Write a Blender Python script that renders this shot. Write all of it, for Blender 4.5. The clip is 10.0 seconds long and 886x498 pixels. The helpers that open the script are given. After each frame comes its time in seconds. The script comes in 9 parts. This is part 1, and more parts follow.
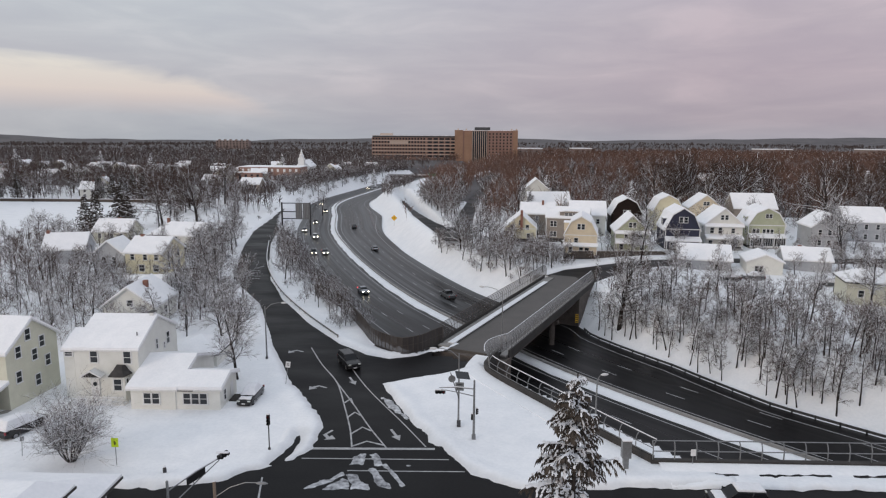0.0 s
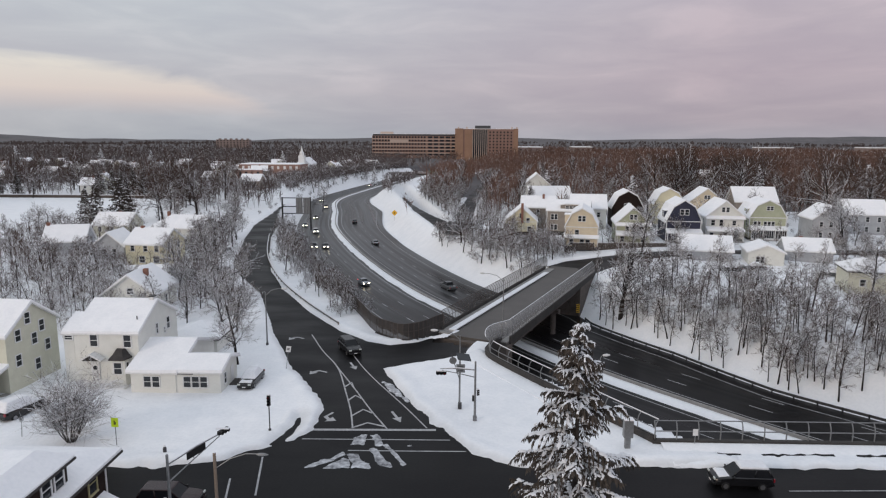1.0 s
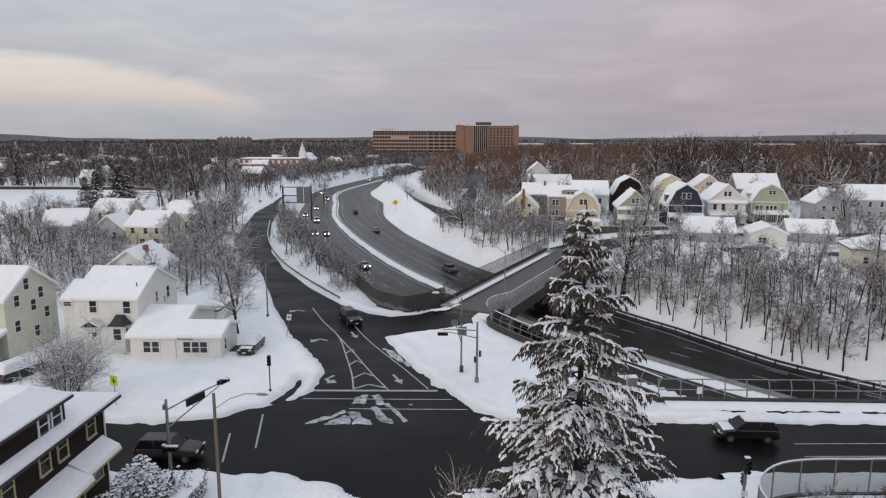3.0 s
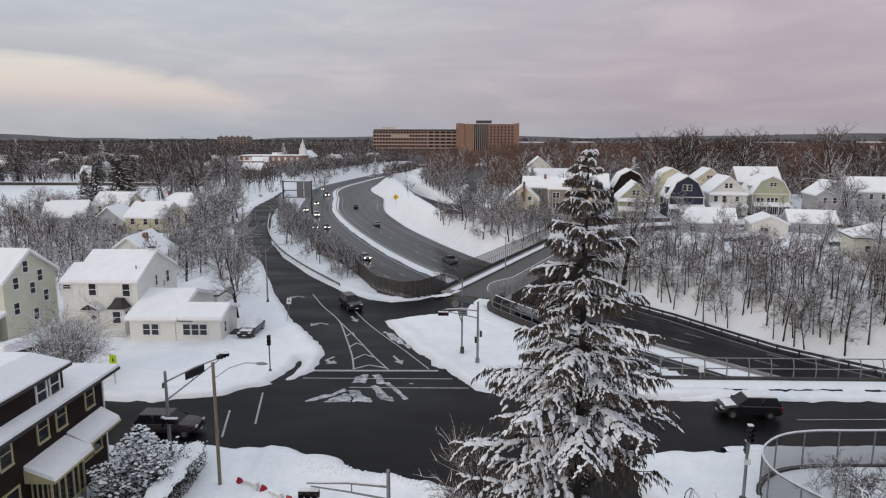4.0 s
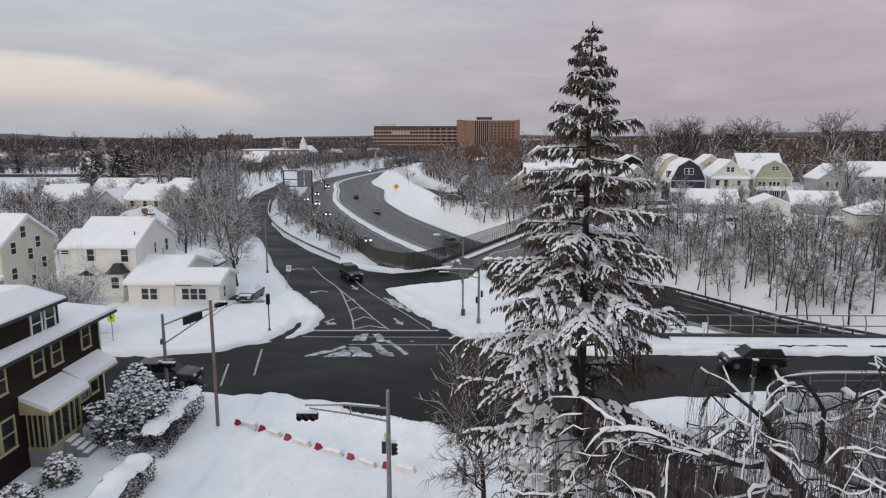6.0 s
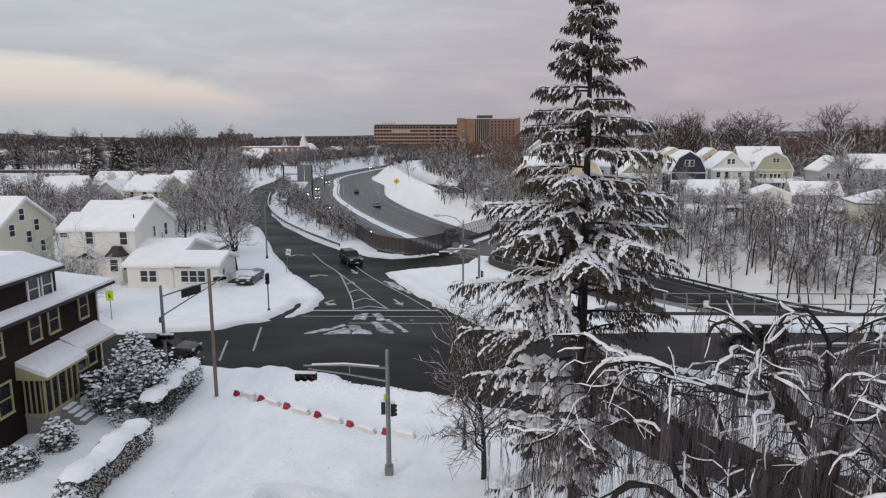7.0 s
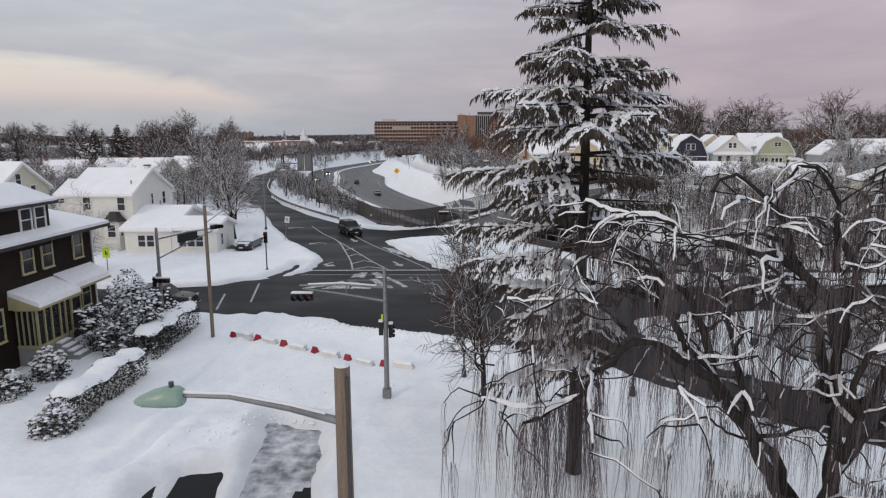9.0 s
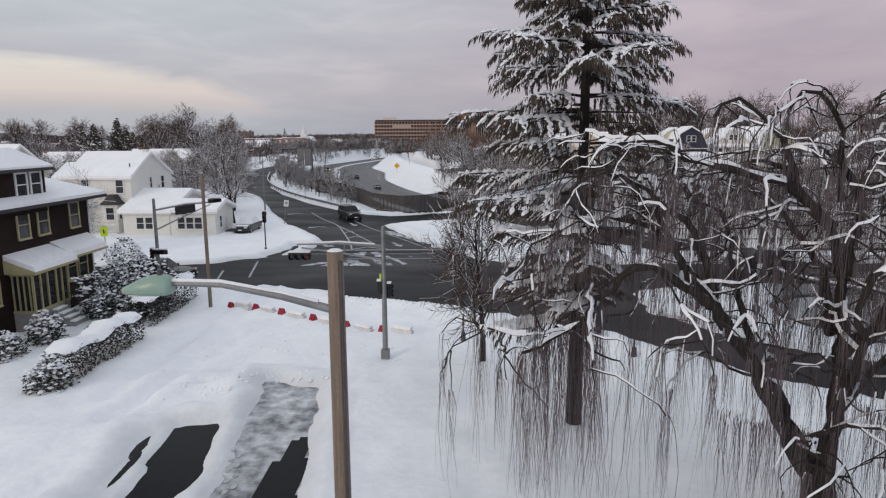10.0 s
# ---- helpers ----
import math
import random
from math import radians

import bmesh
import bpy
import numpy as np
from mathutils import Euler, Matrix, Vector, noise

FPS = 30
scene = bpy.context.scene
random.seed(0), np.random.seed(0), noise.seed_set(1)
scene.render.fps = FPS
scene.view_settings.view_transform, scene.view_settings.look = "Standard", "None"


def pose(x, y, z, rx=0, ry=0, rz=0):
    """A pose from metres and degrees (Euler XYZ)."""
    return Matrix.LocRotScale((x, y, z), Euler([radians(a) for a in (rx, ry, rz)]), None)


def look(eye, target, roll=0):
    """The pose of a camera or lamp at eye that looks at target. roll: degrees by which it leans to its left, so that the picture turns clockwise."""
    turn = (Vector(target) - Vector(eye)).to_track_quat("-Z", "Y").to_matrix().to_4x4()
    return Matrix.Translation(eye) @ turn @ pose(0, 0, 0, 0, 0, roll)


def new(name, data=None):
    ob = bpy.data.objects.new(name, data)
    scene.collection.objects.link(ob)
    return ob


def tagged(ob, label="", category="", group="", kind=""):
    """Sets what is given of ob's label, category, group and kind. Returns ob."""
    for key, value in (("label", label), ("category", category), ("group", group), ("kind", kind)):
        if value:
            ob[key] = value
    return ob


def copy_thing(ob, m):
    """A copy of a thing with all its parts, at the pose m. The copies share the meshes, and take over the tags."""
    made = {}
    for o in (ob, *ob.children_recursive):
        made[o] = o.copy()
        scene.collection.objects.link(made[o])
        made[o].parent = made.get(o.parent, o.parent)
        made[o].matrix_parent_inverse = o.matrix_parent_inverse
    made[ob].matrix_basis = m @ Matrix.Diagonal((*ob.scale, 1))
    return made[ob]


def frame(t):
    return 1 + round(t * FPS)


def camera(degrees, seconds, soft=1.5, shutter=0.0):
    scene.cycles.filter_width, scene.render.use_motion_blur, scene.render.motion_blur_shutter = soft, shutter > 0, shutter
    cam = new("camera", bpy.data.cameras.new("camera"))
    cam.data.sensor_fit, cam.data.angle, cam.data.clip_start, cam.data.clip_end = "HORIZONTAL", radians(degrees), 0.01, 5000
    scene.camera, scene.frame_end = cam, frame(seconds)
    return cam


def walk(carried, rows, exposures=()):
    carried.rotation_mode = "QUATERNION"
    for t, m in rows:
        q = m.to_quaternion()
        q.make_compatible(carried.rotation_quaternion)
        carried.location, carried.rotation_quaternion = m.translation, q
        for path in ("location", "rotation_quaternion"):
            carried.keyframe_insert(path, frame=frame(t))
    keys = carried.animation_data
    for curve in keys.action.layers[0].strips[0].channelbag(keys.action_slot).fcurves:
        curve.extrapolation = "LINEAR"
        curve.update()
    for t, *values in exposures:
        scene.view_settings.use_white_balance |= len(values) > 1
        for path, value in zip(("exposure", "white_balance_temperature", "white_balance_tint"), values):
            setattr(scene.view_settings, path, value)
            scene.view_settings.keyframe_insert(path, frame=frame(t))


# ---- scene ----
cam = camera(69.0, 10.0, soft=1.2)
PATH = [
    (0.0, 0.285, 0.366, 30.003, 80.352, 0.388, 1.177),
    (0.5, 0.267, 0.322, 29.053, 80.341, 0.356, 1.196),
    (1.0, 0.253, 0.279, 28.089, 80.329, 0.325, 1.215),
    (1.5, 0.241, 0.238, 27.115, 80.317, 0.294, 1.234),
    (2.0, 0.231, 0.198, 26.132, 80.306, 0.262, 1.253),
    (2.5, 0.225, 0.159, 25.145, 80.294, 0.231, 1.272),
    (4.0, 0.223, 0.052, 22.168, 80.259, 0.137, 1.328),
    (4.5, 0.228, 0.018, 21.176, 80.247, 0.106, 1.347),
    (5.0, 0.235, -0.014, 20.187, 80.236, 0.074, 1.366),
    (5.5, 0.246, -0.044, 19.201, 80.224, 0.043, 1.385),
    (7.0, 0.294, -0.129, 16.266, 80.189, -0.051, 1.441),
    (7.5, 0.315, -0.154, 15.297, 80.177, -0.082, 1.460),
    (8.0, 0.339, -0.178, 14.331, 80.165, -0.114, 1.479),
    (8.5, 0.367, -0.201, 13.368, 80.154, -0.145, 1.498),
    (9.0, 0.397, -0.222, 12.408, 80.142, -0.177, 1.517),
    (9.5, 0.429, -0.242, 11.449, 80.130, -0.208, 1.536),
    (10.0, 0.465, -0.261, 10.490, 80.119, -0.239, 1.555),
]
walk(cam, [(t, pose(x, y, z, 0, 0, turn) @ pose(0, 0, 0, tilt) @ pose(0, 0, 0, 0, 0, roll)) for t, x, y, z, tilt, roll, turn in PATH])

# ---- sky, sun ----
world = bpy.data.worlds.new("sky")
scene.world = world
world.use_nodes = True
wn, wl = world.node_tree.nodes, world.node_tree.links
wn.clear()
w_out = wn.new("ShaderNodeOutputWorld")
w_bg = wn.new("ShaderNodeBackground")
w_bg.inputs["Strength"].default_value = 1.08
wl.new(w_bg.outputs[0], w_out.inputs[0])
w_co = wn.new("ShaderNodeTexCoord")
w_sep = wn.new("ShaderNodeSeparateXYZ")
wl.new(w_co.outputs["Generated"], w_sep.inputs[0])


def w_math(op, a, b=None, clamp=False):
    n = wn.new("ShaderNodeMath")
    n.operation, n.use_clamp = op, clamp
    for i, v in enumerate((a, b)):
        if v is None:
            continue
        if isinstance(v, (int, float)):
            n.inputs[i].default_value = v
        else:
            wl.new(v, n.inputs[i])
    return n.outputs[0]


def w_ramp(fac, stops, mode="LINEAR"):
    n = wn.new("ShaderNodeValToRGB")
    n.color_ramp.interpolation = mode
    el = n.color_ramp.elements
    while len(el) < len(stops):
        el.new(0.5)
    for e, (p, c) in zip(el, stops):
        e.position, e.color = p, (*c, 1)
    wl.new(fac, n.inputs[0])
    return n.outputs[0]


def w_mix(fac, a, b):
    n = wn.new("ShaderNodeMix")
    n.data_type = "RGBA"
    wl.new(fac, n.inputs["Factor"])
    wl.new(a, n.inputs["A"])
    wl.new(b, n.inputs["B"])
    return n.outputs["Result"]


# overcast cloud deck: rosy over the houses, grey-blue aloft, with a pale warm gap low in the west
SKY_GREY = [(0.0, (0.38, 0.41, 0.46)), (0.025, (0.41, 0.43, 0.48)), (0.07, (0.47, 0.46, 0.50)), (0.16, (0.50, 0.52, 0.56)), (0.26, (0.53, 0.57, 0.61)), (0.5, (0.62, 0.66, 0.72)), (1.0, (0.71, 0.77, 0.85))]
SKY_ROSE = [(0.0, (0.36, 0.35, 0.40)), (0.03, (0.40, 0.35, 0.40)), (0.09, (0.46, 0.39, 0.44)), (0.17, (0.48, 0.42, 0.47)), (0.27, (0.47, 0.44, 0.52)), (0.5, (0.62, 0.65, 0.71)), (1.0, (0.71, 0.77, 0.85))]
w_up = w_math("MAXIMUM", w_sep.outputs["Z"], 0.0)
grey = w_ramp(w_up, SKY_GREY)
rose = w_ramp(w_up, SKY_ROSE)
w_side = wn.new("ShaderNodeMapRange")
w_side.inputs["From Min"].default_value, w_side.inputs["From Max"].default_value = -0.35, 0.35
wl.new(w_sep.outputs["X"], w_side.inputs["Value"])
deck = w_mix(w_side.outputs[0], grey, rose)
# slow streaks, stretched along the horizon
w_map = wn.new("ShaderNodeMapping")
w_map.inputs["Scale"].default_value = (2.2, 2.2, 11.0)
wl.new(w_co.outputs["Generated"], w_map.inputs["Vector"])
w_noise = wn.new("ShaderNodeTexNoise")
w_noise.inputs["Scale"].default_value, w_noise.inputs["Detail"].default_value, w_noise.inputs["Roughness"].default_value = 2.6, 7.0, 0.55
w_noise.inputs["Distortion"].default_value = 0.4
wl.new(w_map.outputs[0], w_noise.inputs["Vector"])
streak = w_ramp(w_noise.outputs["Fac"], [(0.36, (0.93, 0.93, 0.95)), (0.52, (1.0, 1.0, 1.0)), (0.70, (1.13, 1.11, 1.09))])
w_mul = wn.new("ShaderNodeMix")
w_mul.data_type, w_mul.blend_type = "RGBA", "MULTIPLY"
w_mul.inputs["Factor"].default_value = 1.0
wl.new(deck, w_mul.inputs["A"])
wl.new(streak, w_mul.inputs["B"])
# the warm gap: a wedge that narrows towards the right
gap_line = w_math("MINIMUM", w_math("ADD", w_math("MULTIPLY", w_sep.outputs["X"], -0.123), 0.047), w_math("ADD", w_math("MULTIPLY", w_sep.outputs["X"], -0.49), -0.092))
wob = w_math("MULTIPLY", w_math("SUBTRACT", w_noise.outputs["Fac"], 0.5), 0.06)
gap_top = w_math("ADD", gap_line, wob)
below = w_math("MULTIPLY", w_math("SUBTRACT", gap_top, w_sep.outputs["Z"]), 45.0, True)
above = w_math("MULTIPLY", w_math("SUBTRACT", w_sep.outputs["Z"], w_math("ADD", w_math("ADD", w_math("MULTIPLY", w_sep.outputs["X"], -0.022), 0.020), w_math("MULTIPLY", wob, 0.25))), 30.0, True)
ahead = w_math("MULTIPLY", w_sep.outputs["Y"], 8.0, True)
gap = w_math("MULTIPLY", w_math("MULTIPLY", below, above), ahead)
warm = w_ramp(w_up, [(0.02, (0.55, 0.47, 0.48)), (0.05, (0.66, 0.555, 0.525)), (0.11, (0.75, 0.715, 0.645)), (0.2, (0.68, 0.69, 0.69))])
cloudy = w_mix(w_math("MULTIPLY", gap, 0.85), w_mul.outputs["Result"], warm)
w_sky = wn.new("ShaderNodeTexSky")
w_sky.sky_type, w_sky.sun_disc = "NISHITA", False
w_sky.sun_elevation, w_sky.sun_rotation = radians(12), radians(-70)
w_sky_dim = wn.new("ShaderNodeMix")
w_sky_dim.data_type, w_sky_dim.blend_type = "RGBA", "MULTIPLY"
w_sky_dim.inputs["Factor"].default_value = 1.0
wl.new(w_sky.outputs[0], w_sky_dim.inputs["A"])
w_sky_dim.inputs["B"].default_value = (0.08, 0.08, 0.08, 1)
w_sum = wn.new("ShaderNodeMix")
w_sum.data_type = "RGBA"
w_sum.inputs["Factor"].default_value = 0.06
wl.new(cloudy, w_sum.inputs["A"])
wl.new(w_sky_dim.outputs["Result"], w_sum.inputs["B"])
wl.new(w_sum.outputs["Result"], w_bg.inputs["Color"])

sun = new("sun", bpy.data.lights.new("sun", "SUN"))
sun.data.energy, sun.data.angle, sun.data.color = 0.95, radians(20), (1.0, 0.80, 0.62)
sun.matrix_world = look((-72, -32, 27), (0, 40, 0))

# ---- materials ----
def tree_nodes(name):
    m = bpy.data.materials.new(name)
    m.use_nodes = True
    nt = m.node_tree
    return m, nt, nt.nodes["Principled BSDF"]


def mat(name, dark, light, scale=4.0, rough=(0.6, 0.85), bump=0.15, fine=40.0, bump_dist=0.02, metal=0.0, stretch=(1, 1, 1), per_object=0.0, coat=0.0, spots=None):
    """Two-scale noise between two colours, with roughness and relief from the same noise."""
    m, nt, p = tree_nodes(name)
    n, l = nt.nodes, nt.links
    co = n.new("ShaderNodeTexCoord")
    mp = n.new("ShaderNodeMapping")
    mp.inputs["Scale"].default_value = stretch
    l.new(co.outputs["Object"], mp.inputs["Vector"])
    a = n.new("ShaderNodeTexNoise")
    a.inputs["Scale"].default_value, a.inputs["Detail"].default_value, a.inputs["Roughness"].default_value = scale, 6.0, 0.6
    b = n.new("ShaderNodeTexNoise")
    b.inputs["Scale"].default_value, b.inputs["Detail"].default_value = fine, 3.0
    for t in (a, b):
        l.new(mp.outputs[0], t.inputs["Vector"])
    mixf = n.new("ShaderNodeMix")
    mixf.inputs["Factor"].default_value = 0.4
    l.new(a.outputs["Fac"], mixf.inputs["A"])
    l.new(b.outputs["Fac"], mixf.inputs["B"])
    ramp = n.new("ShaderNodeValToRGB")
    e = ramp.color_ramp.elements
    e[0].position, e[0].color = 0.35, (*dark, 1)
    e[1].position, e[1].color = 0.66, (*light, 1)
    if spots:
        s = e.new(spots[0])
        s.color = (*spots[1], 1)
    l.new(mixf.outputs["Result"], ramp.inputs[0])
    colour = ramp.outputs[0]
    if per_object:
        info = n.new("ShaderNodeObjectInfo")
        hsv = n.new("ShaderNodeHueSaturation")
        mr = n.new("ShaderNodeMapRange")
        mr.inputs["To Min"].default_value, mr.inputs["To Max"].default_value = 1 - per_object, 1 + per_object
        l.new(info.outputs["Random"], mr.inputs["Value"])
        l.new(mr.outputs[0], hsv.inputs["Value"])
        l.new(colour, hsv.inputs["Color"])
        colour = hsv.outputs[0]
    l.new(colour, p.inputs["Base Color"])
    rr = n.new("ShaderNodeMapRange")
    rr.inputs["To Min"].default_value, rr.inputs["To Max"].default_value = rough
    l.new(a.outputs["Fac"], rr.inputs["Value"])
    l.new(rr.outputs[0], p.inputs["Roughness"])
    p.inputs["Metallic"].default_value = metal
    p.inputs["Coat Weight"].default_value = coat
    if bump:
        bp = n.new("ShaderNodeBump")
        bp.inputs["Strength"].default_value, bp.inputs["Distance"].default_value = bump, bump_dist
        l.new(mixf.outputs["Result"], bp.inputs["Height"])
        l.new(bp.outputs[0], p.inputs["Normal"])
    return m


def banded(name, dark, light, pitch, axis="Z", depth=0.02, strength=0.6, rough=0.7):
    """Siding or boards: courses of one pitch along an axis, with grain and weather stains."""
    m = mat(name, dark, light, scale=0.8, rough=(rough - 0.1, rough + 0.1), bump=0, fine=14.0)
    nt = m.node_tree
    n, l, p = nt.nodes, nt.links, nt.nodes["Principled BSDF"]
    co = n.new("ShaderNodeTexCoord")
    sp = n.new("ShaderNodeSeparateXYZ")
    l.new(co.outputs["Object"], sp.inputs[0])
    d = n.new("ShaderNodeMath")
    d.operation = "DIVIDE"
    d.inputs[1].default_value = pitch
    l.new(sp.outputs[axis], d.inputs[0])
    f = n.new("ShaderNodeMath")
    f.operation = "FRACT"
    l.new(d.outputs[0], f.inputs[0])
    bp = n.new("ShaderNodeBump")
    bp.inputs["Strength"].default_value, bp.inputs["Distance"].default_value = strength, depth
    bp.invert = True
    l.new(f.outputs[0], bp.inputs["Height"])
    l.new(bp.outputs[0], p.inputs["Normal"])
    return m


def plain(name, c, rough=0.5, metal=0.0, emit=None, power=0.0):
    m = mat(name, tuple(v * 0.85 for v in c), tuple(min(1, v * 1.1) for v in c), scale=3.0, rough=(max(0.02, rough - 0.08), min(1, rough + 0.08)), bump=0.05, metal=metal)
    if emit:
        p = m.node_tree.nodes["Principled BSDF"]
        p.inputs["Emission Color"].default_value = (*emit, 1)
        p.inputs["Emission Strength"].default_value = power
    return m


SNOW = mat("snow", (0.79, 0.81, 0.845), (0.90, 0.91, 0.935), scale=0.35, rough=(0.55, 0.8), bump=0.35, fine=3.0, bump_dist=0.25)
sn, sl = SNOW.node_tree.nodes, SNOW.node_tree.links
sp = sn["Principled BSDF"]
dirt = sn.new("ShaderNodeAttribute")
dirt.attribute_name = "dirt"
grit = sn.new("ShaderNodeTexNoise")
grit.inputs["Scale"].default_value, grit.inputs["Detail"].default_value = 1.4, 6.0
gm = sn.new("ShaderNodeMath")
gm.operation, gm.use_clamp = "MULTIPLY", True
gr = sn.new("ShaderNodeMapRange")
gr.inputs["From Min"].default_value, gr.inputs["From Max"].default_value = 0.38, 0.62
sl.new(grit.outputs["Fac"], gr.inputs["Value"])
sl.new(gr.outputs[0], gm.inputs[0])
sl.new(dirt.outputs["Fac"], gm.inputs[1])
mixd = sn.new("ShaderNodeMix")
mixd.data_type = "RGBA"
sl.new(gm.outputs[0], mixd.inputs["Factor"])
sl.new(sp.inputs["Base Color"].links[0].from_socket, mixd.inputs["A"])
mixd.inputs["B"].default_value = (0.16, 0.15, 0.145, 1)
sl.new(mixd.outputs["Result"], sp.inputs["Base Color"])
SNOW_ROOF = mat("roof_snow", (0.82, 0.83, 0.86), (0.92, 0.92, 0.94), scale=0.6, rough=(0.55, 0.8), bump=0.5, fine=4.0, bump_dist=0.2)
SNOW_TWIG = mat("branch_snow", (0.70, 0.71, 0.74), (0.84, 0.84, 0.87), scale=2.0, rough=(0.6, 0.85), bump=0.3, fine=14.0, bump_dist=0.05)
SLUSH = mat("dirty_snow", (0.30, 0.29, 0.29), (0.62, 0.62, 0.64), scale=0.9, rough=(0.5, 0.8), bump=0.5, fine=6.0, bump_dist=0.1)
ASPHALT = mat("street_asphalt", (0.0025, 0.0024, 0.0027), (0.0135, 0.0130, 0.0145), scale=0.16, rough=(0.14, 0.80), bump=0.12, fine=9.0, bump_dist=0.01, stretch=(0.4, 1, 1))
HIGHWAY = mat("highway_asphalt", (0.004, 0.0042, 0.005), (0.095, 0.097, 0.101), scale=0.12, rough=(0.14, 0.55), bump=0.1, fine=5.0, bump_dist=0.01)
TRODDEN = mat("trodden_snow", (0.10, 0.10, 0.11), (0.66, 0.67, 0.70), scale=0.55, rough=(0.6, 0.85), bump=0.3, fine=2.2, bump_dist=0.05)
DECK = mat("bridge_asphalt", (0.06, 0.055, 0.05), (0.12, 0.11, 0.105), scale=0.3, rough=(0.5, 0.8), bump=0.1, fine=8.0, bump_dist=0.01)
PAINT = mat("road_paint", (0.22, 0.22, 0.23), (0.52, 0.52, 0.53), scale=1.5, rough=(0.5, 0.8), bump=0.05, fine=10)
CONCRETE = mat("concrete", (0.22, 0.21, 0.20), (0.36, 0.35, 0.34), scale=0.8, rough=(0.7, 0.9), bump=0.15, fine=12)
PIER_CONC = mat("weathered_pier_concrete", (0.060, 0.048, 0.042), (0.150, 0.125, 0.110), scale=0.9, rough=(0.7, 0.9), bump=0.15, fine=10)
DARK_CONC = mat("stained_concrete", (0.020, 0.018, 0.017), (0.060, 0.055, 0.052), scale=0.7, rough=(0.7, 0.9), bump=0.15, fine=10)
RUST = mat("weathered_steel", (0.05, 0.04, 0.035), (0.12, 0.10, 0.085), scale=1.0, rough=(0.6, 0.85), bump=0.1, metal=0.2)
STEEL = mat("galvanised_steel", (0.17, 0.175, 0.18), (0.30, 0.305, 0.31), scale=3.0, rough=(0.4, 0.6), bump=0.03, metal=0.6)
DARK_STEEL = mat("dark_steel", (0.05, 0.05, 0.055), (0.10, 0.10, 0.105), scale=3.0, rough=(0.45, 0.65), bump=0.03, metal=0.5)
WOOD_POLE = mat("pole_wood", (0.10, 0.075, 0.055), (0.26, 0.20, 0.155), scale=2.0, rough=(0.7, 0.9), bump=0.4, fine=30, stretch=(6, 6, 0.35), bump_dist=0.02)
BARK = mat("bark", (0.016, 0.0135, 0.0125), (0.048, 0.041, 0.038), scale=3.0, rough=(0.8, 0.95), bump=0.5, fine=20, stretch=(3, 3, 0.6), bump_dist=0.03)
TWIG = mat("twigs", (0.048, 0.033, 0.028), (0.110, 0.076, 0.064), scale=0.6, rough=(0.8, 0.95), bump=0, per_object=0.25)
TWIG_RED = mat("reddish_twigs", (0.105, 0.063, 0.050), (0.205, 0.125, 0.098), scale=0.02, rough=(0.8, 0.95), bump=0)
FAR_TWIG = mat("far_twigs", (0.060, 0.047, 0.045), (0.125, 0.100, 0.095), scale=0.03, rough=(0.8, 0.95), bump=0)
NEEDLE = mat("spruce_needles", (0.034, 0.028, 0.024), (0.105, 0.087, 0.073), scale=2.0, rough=(0.7, 0.9), bump=0.1)
BLACK = plain("black_plastic", (0.012, 0.012, 0.013), 0.45)
GLASS = plain("window_glass", (0.022, 0.025, 0.030), 0.08)
CAR_GLASS = plain("car_glass", (0.014, 0.015, 0.018), 0.12)
CAR_GLASS.node_tree.nodes["Principled BSDF"].inputs["Specular IOR Level"].default_value = 0.22
TRIM_WHITE = plain("white_trim", (0.72, 0.72, 0.72), 0.5)
TRIM_OLIVE = plain("olive_trim", (0.40, 0.36, 0.20), 0.5)
ROOF_DARK = mat("dark_shingles", (0.025, 0.022, 0.022), (0.065, 0.060, 0.058), scale=2.0, rough=(0.75, 0.95), bump=0.3, fine=25)
BRICK_RED = mat("brick_red", (0.17, 0.075, 0.055), (0.30, 0.15, 0.11), scale=2.0, rough=(0.8, 0.95), bump=0.2, fine=30)
BRICK_FAR = mat("far_brick", (0.235, 0.140, 0.112), (0.32, 0.198, 0.162), scale=0.1, rough=(0.8, 0.95), bump=0.05, fine=2)
BRICK_OCHRE = mat("ochre_brick", (0.265, 0.160, 0.108), (0.36, 0.222, 0.155), scale=0.1, rough=(0.8, 0.95), bump=0.05, fine=2)
SIDING = {
    "white": banded("white_siding", (0.66, 0.66, 0.62), (0.76, 0.76, 0.72), 0.18),
    "cream": banded("cream_siding", (0.58, 0.50, 0.37), (0.70, 0.61, 0.46), 0.18),
    "pale": banded("pale_cream_siding", (0.55, 0.54, 0.44), (0.66, 0.65, 0.54), 0.18),
    "yellow": banded("yellow_siding", (0.62, 0.57, 0.40), (0.72, 0.67, 0.49), 0.18),
    "green": banded("sage_siding", (0.36, 0.38, 0.27), (0.46, 0.48, 0.35), 0.18),
    "tan": banded("taupe_siding", (0.22, 0.19, 0.165), (0.30, 0.26, 0.225), 0.18),
    "grey": banded("grey_siding", (0.34, 0.35, 0.37), (0.45, 0.46, 0.48), 0.18),
    "navy": banded("navy_siding", (0.020, 0.022, 0.045), (0.035, 0.038, 0.070), 0.18),
    "brown": banded("dark_brown_shingle_siding", (0.012, 0.008, 0.007), (0.030, 0.019, 0.016), 0.16),
    "ochre": banded("ochre_siding", (0.42, 0.34, 0.20), (0.52, 0.43, 0.27), 0.18),
}
for m_, v_ in ((ASPHALT, 0.11), (HIGHWAY, 0.11), (TWIG, 0.1), (TWIG_RED, 0.1), (FAR_TWIG, 0.1), (BARK, 0.15), (NEEDLE, 0.15)):
    m_.node_tree.nodes["Principled BSDF"].inputs["Specular IOR Level"].default_value = v_
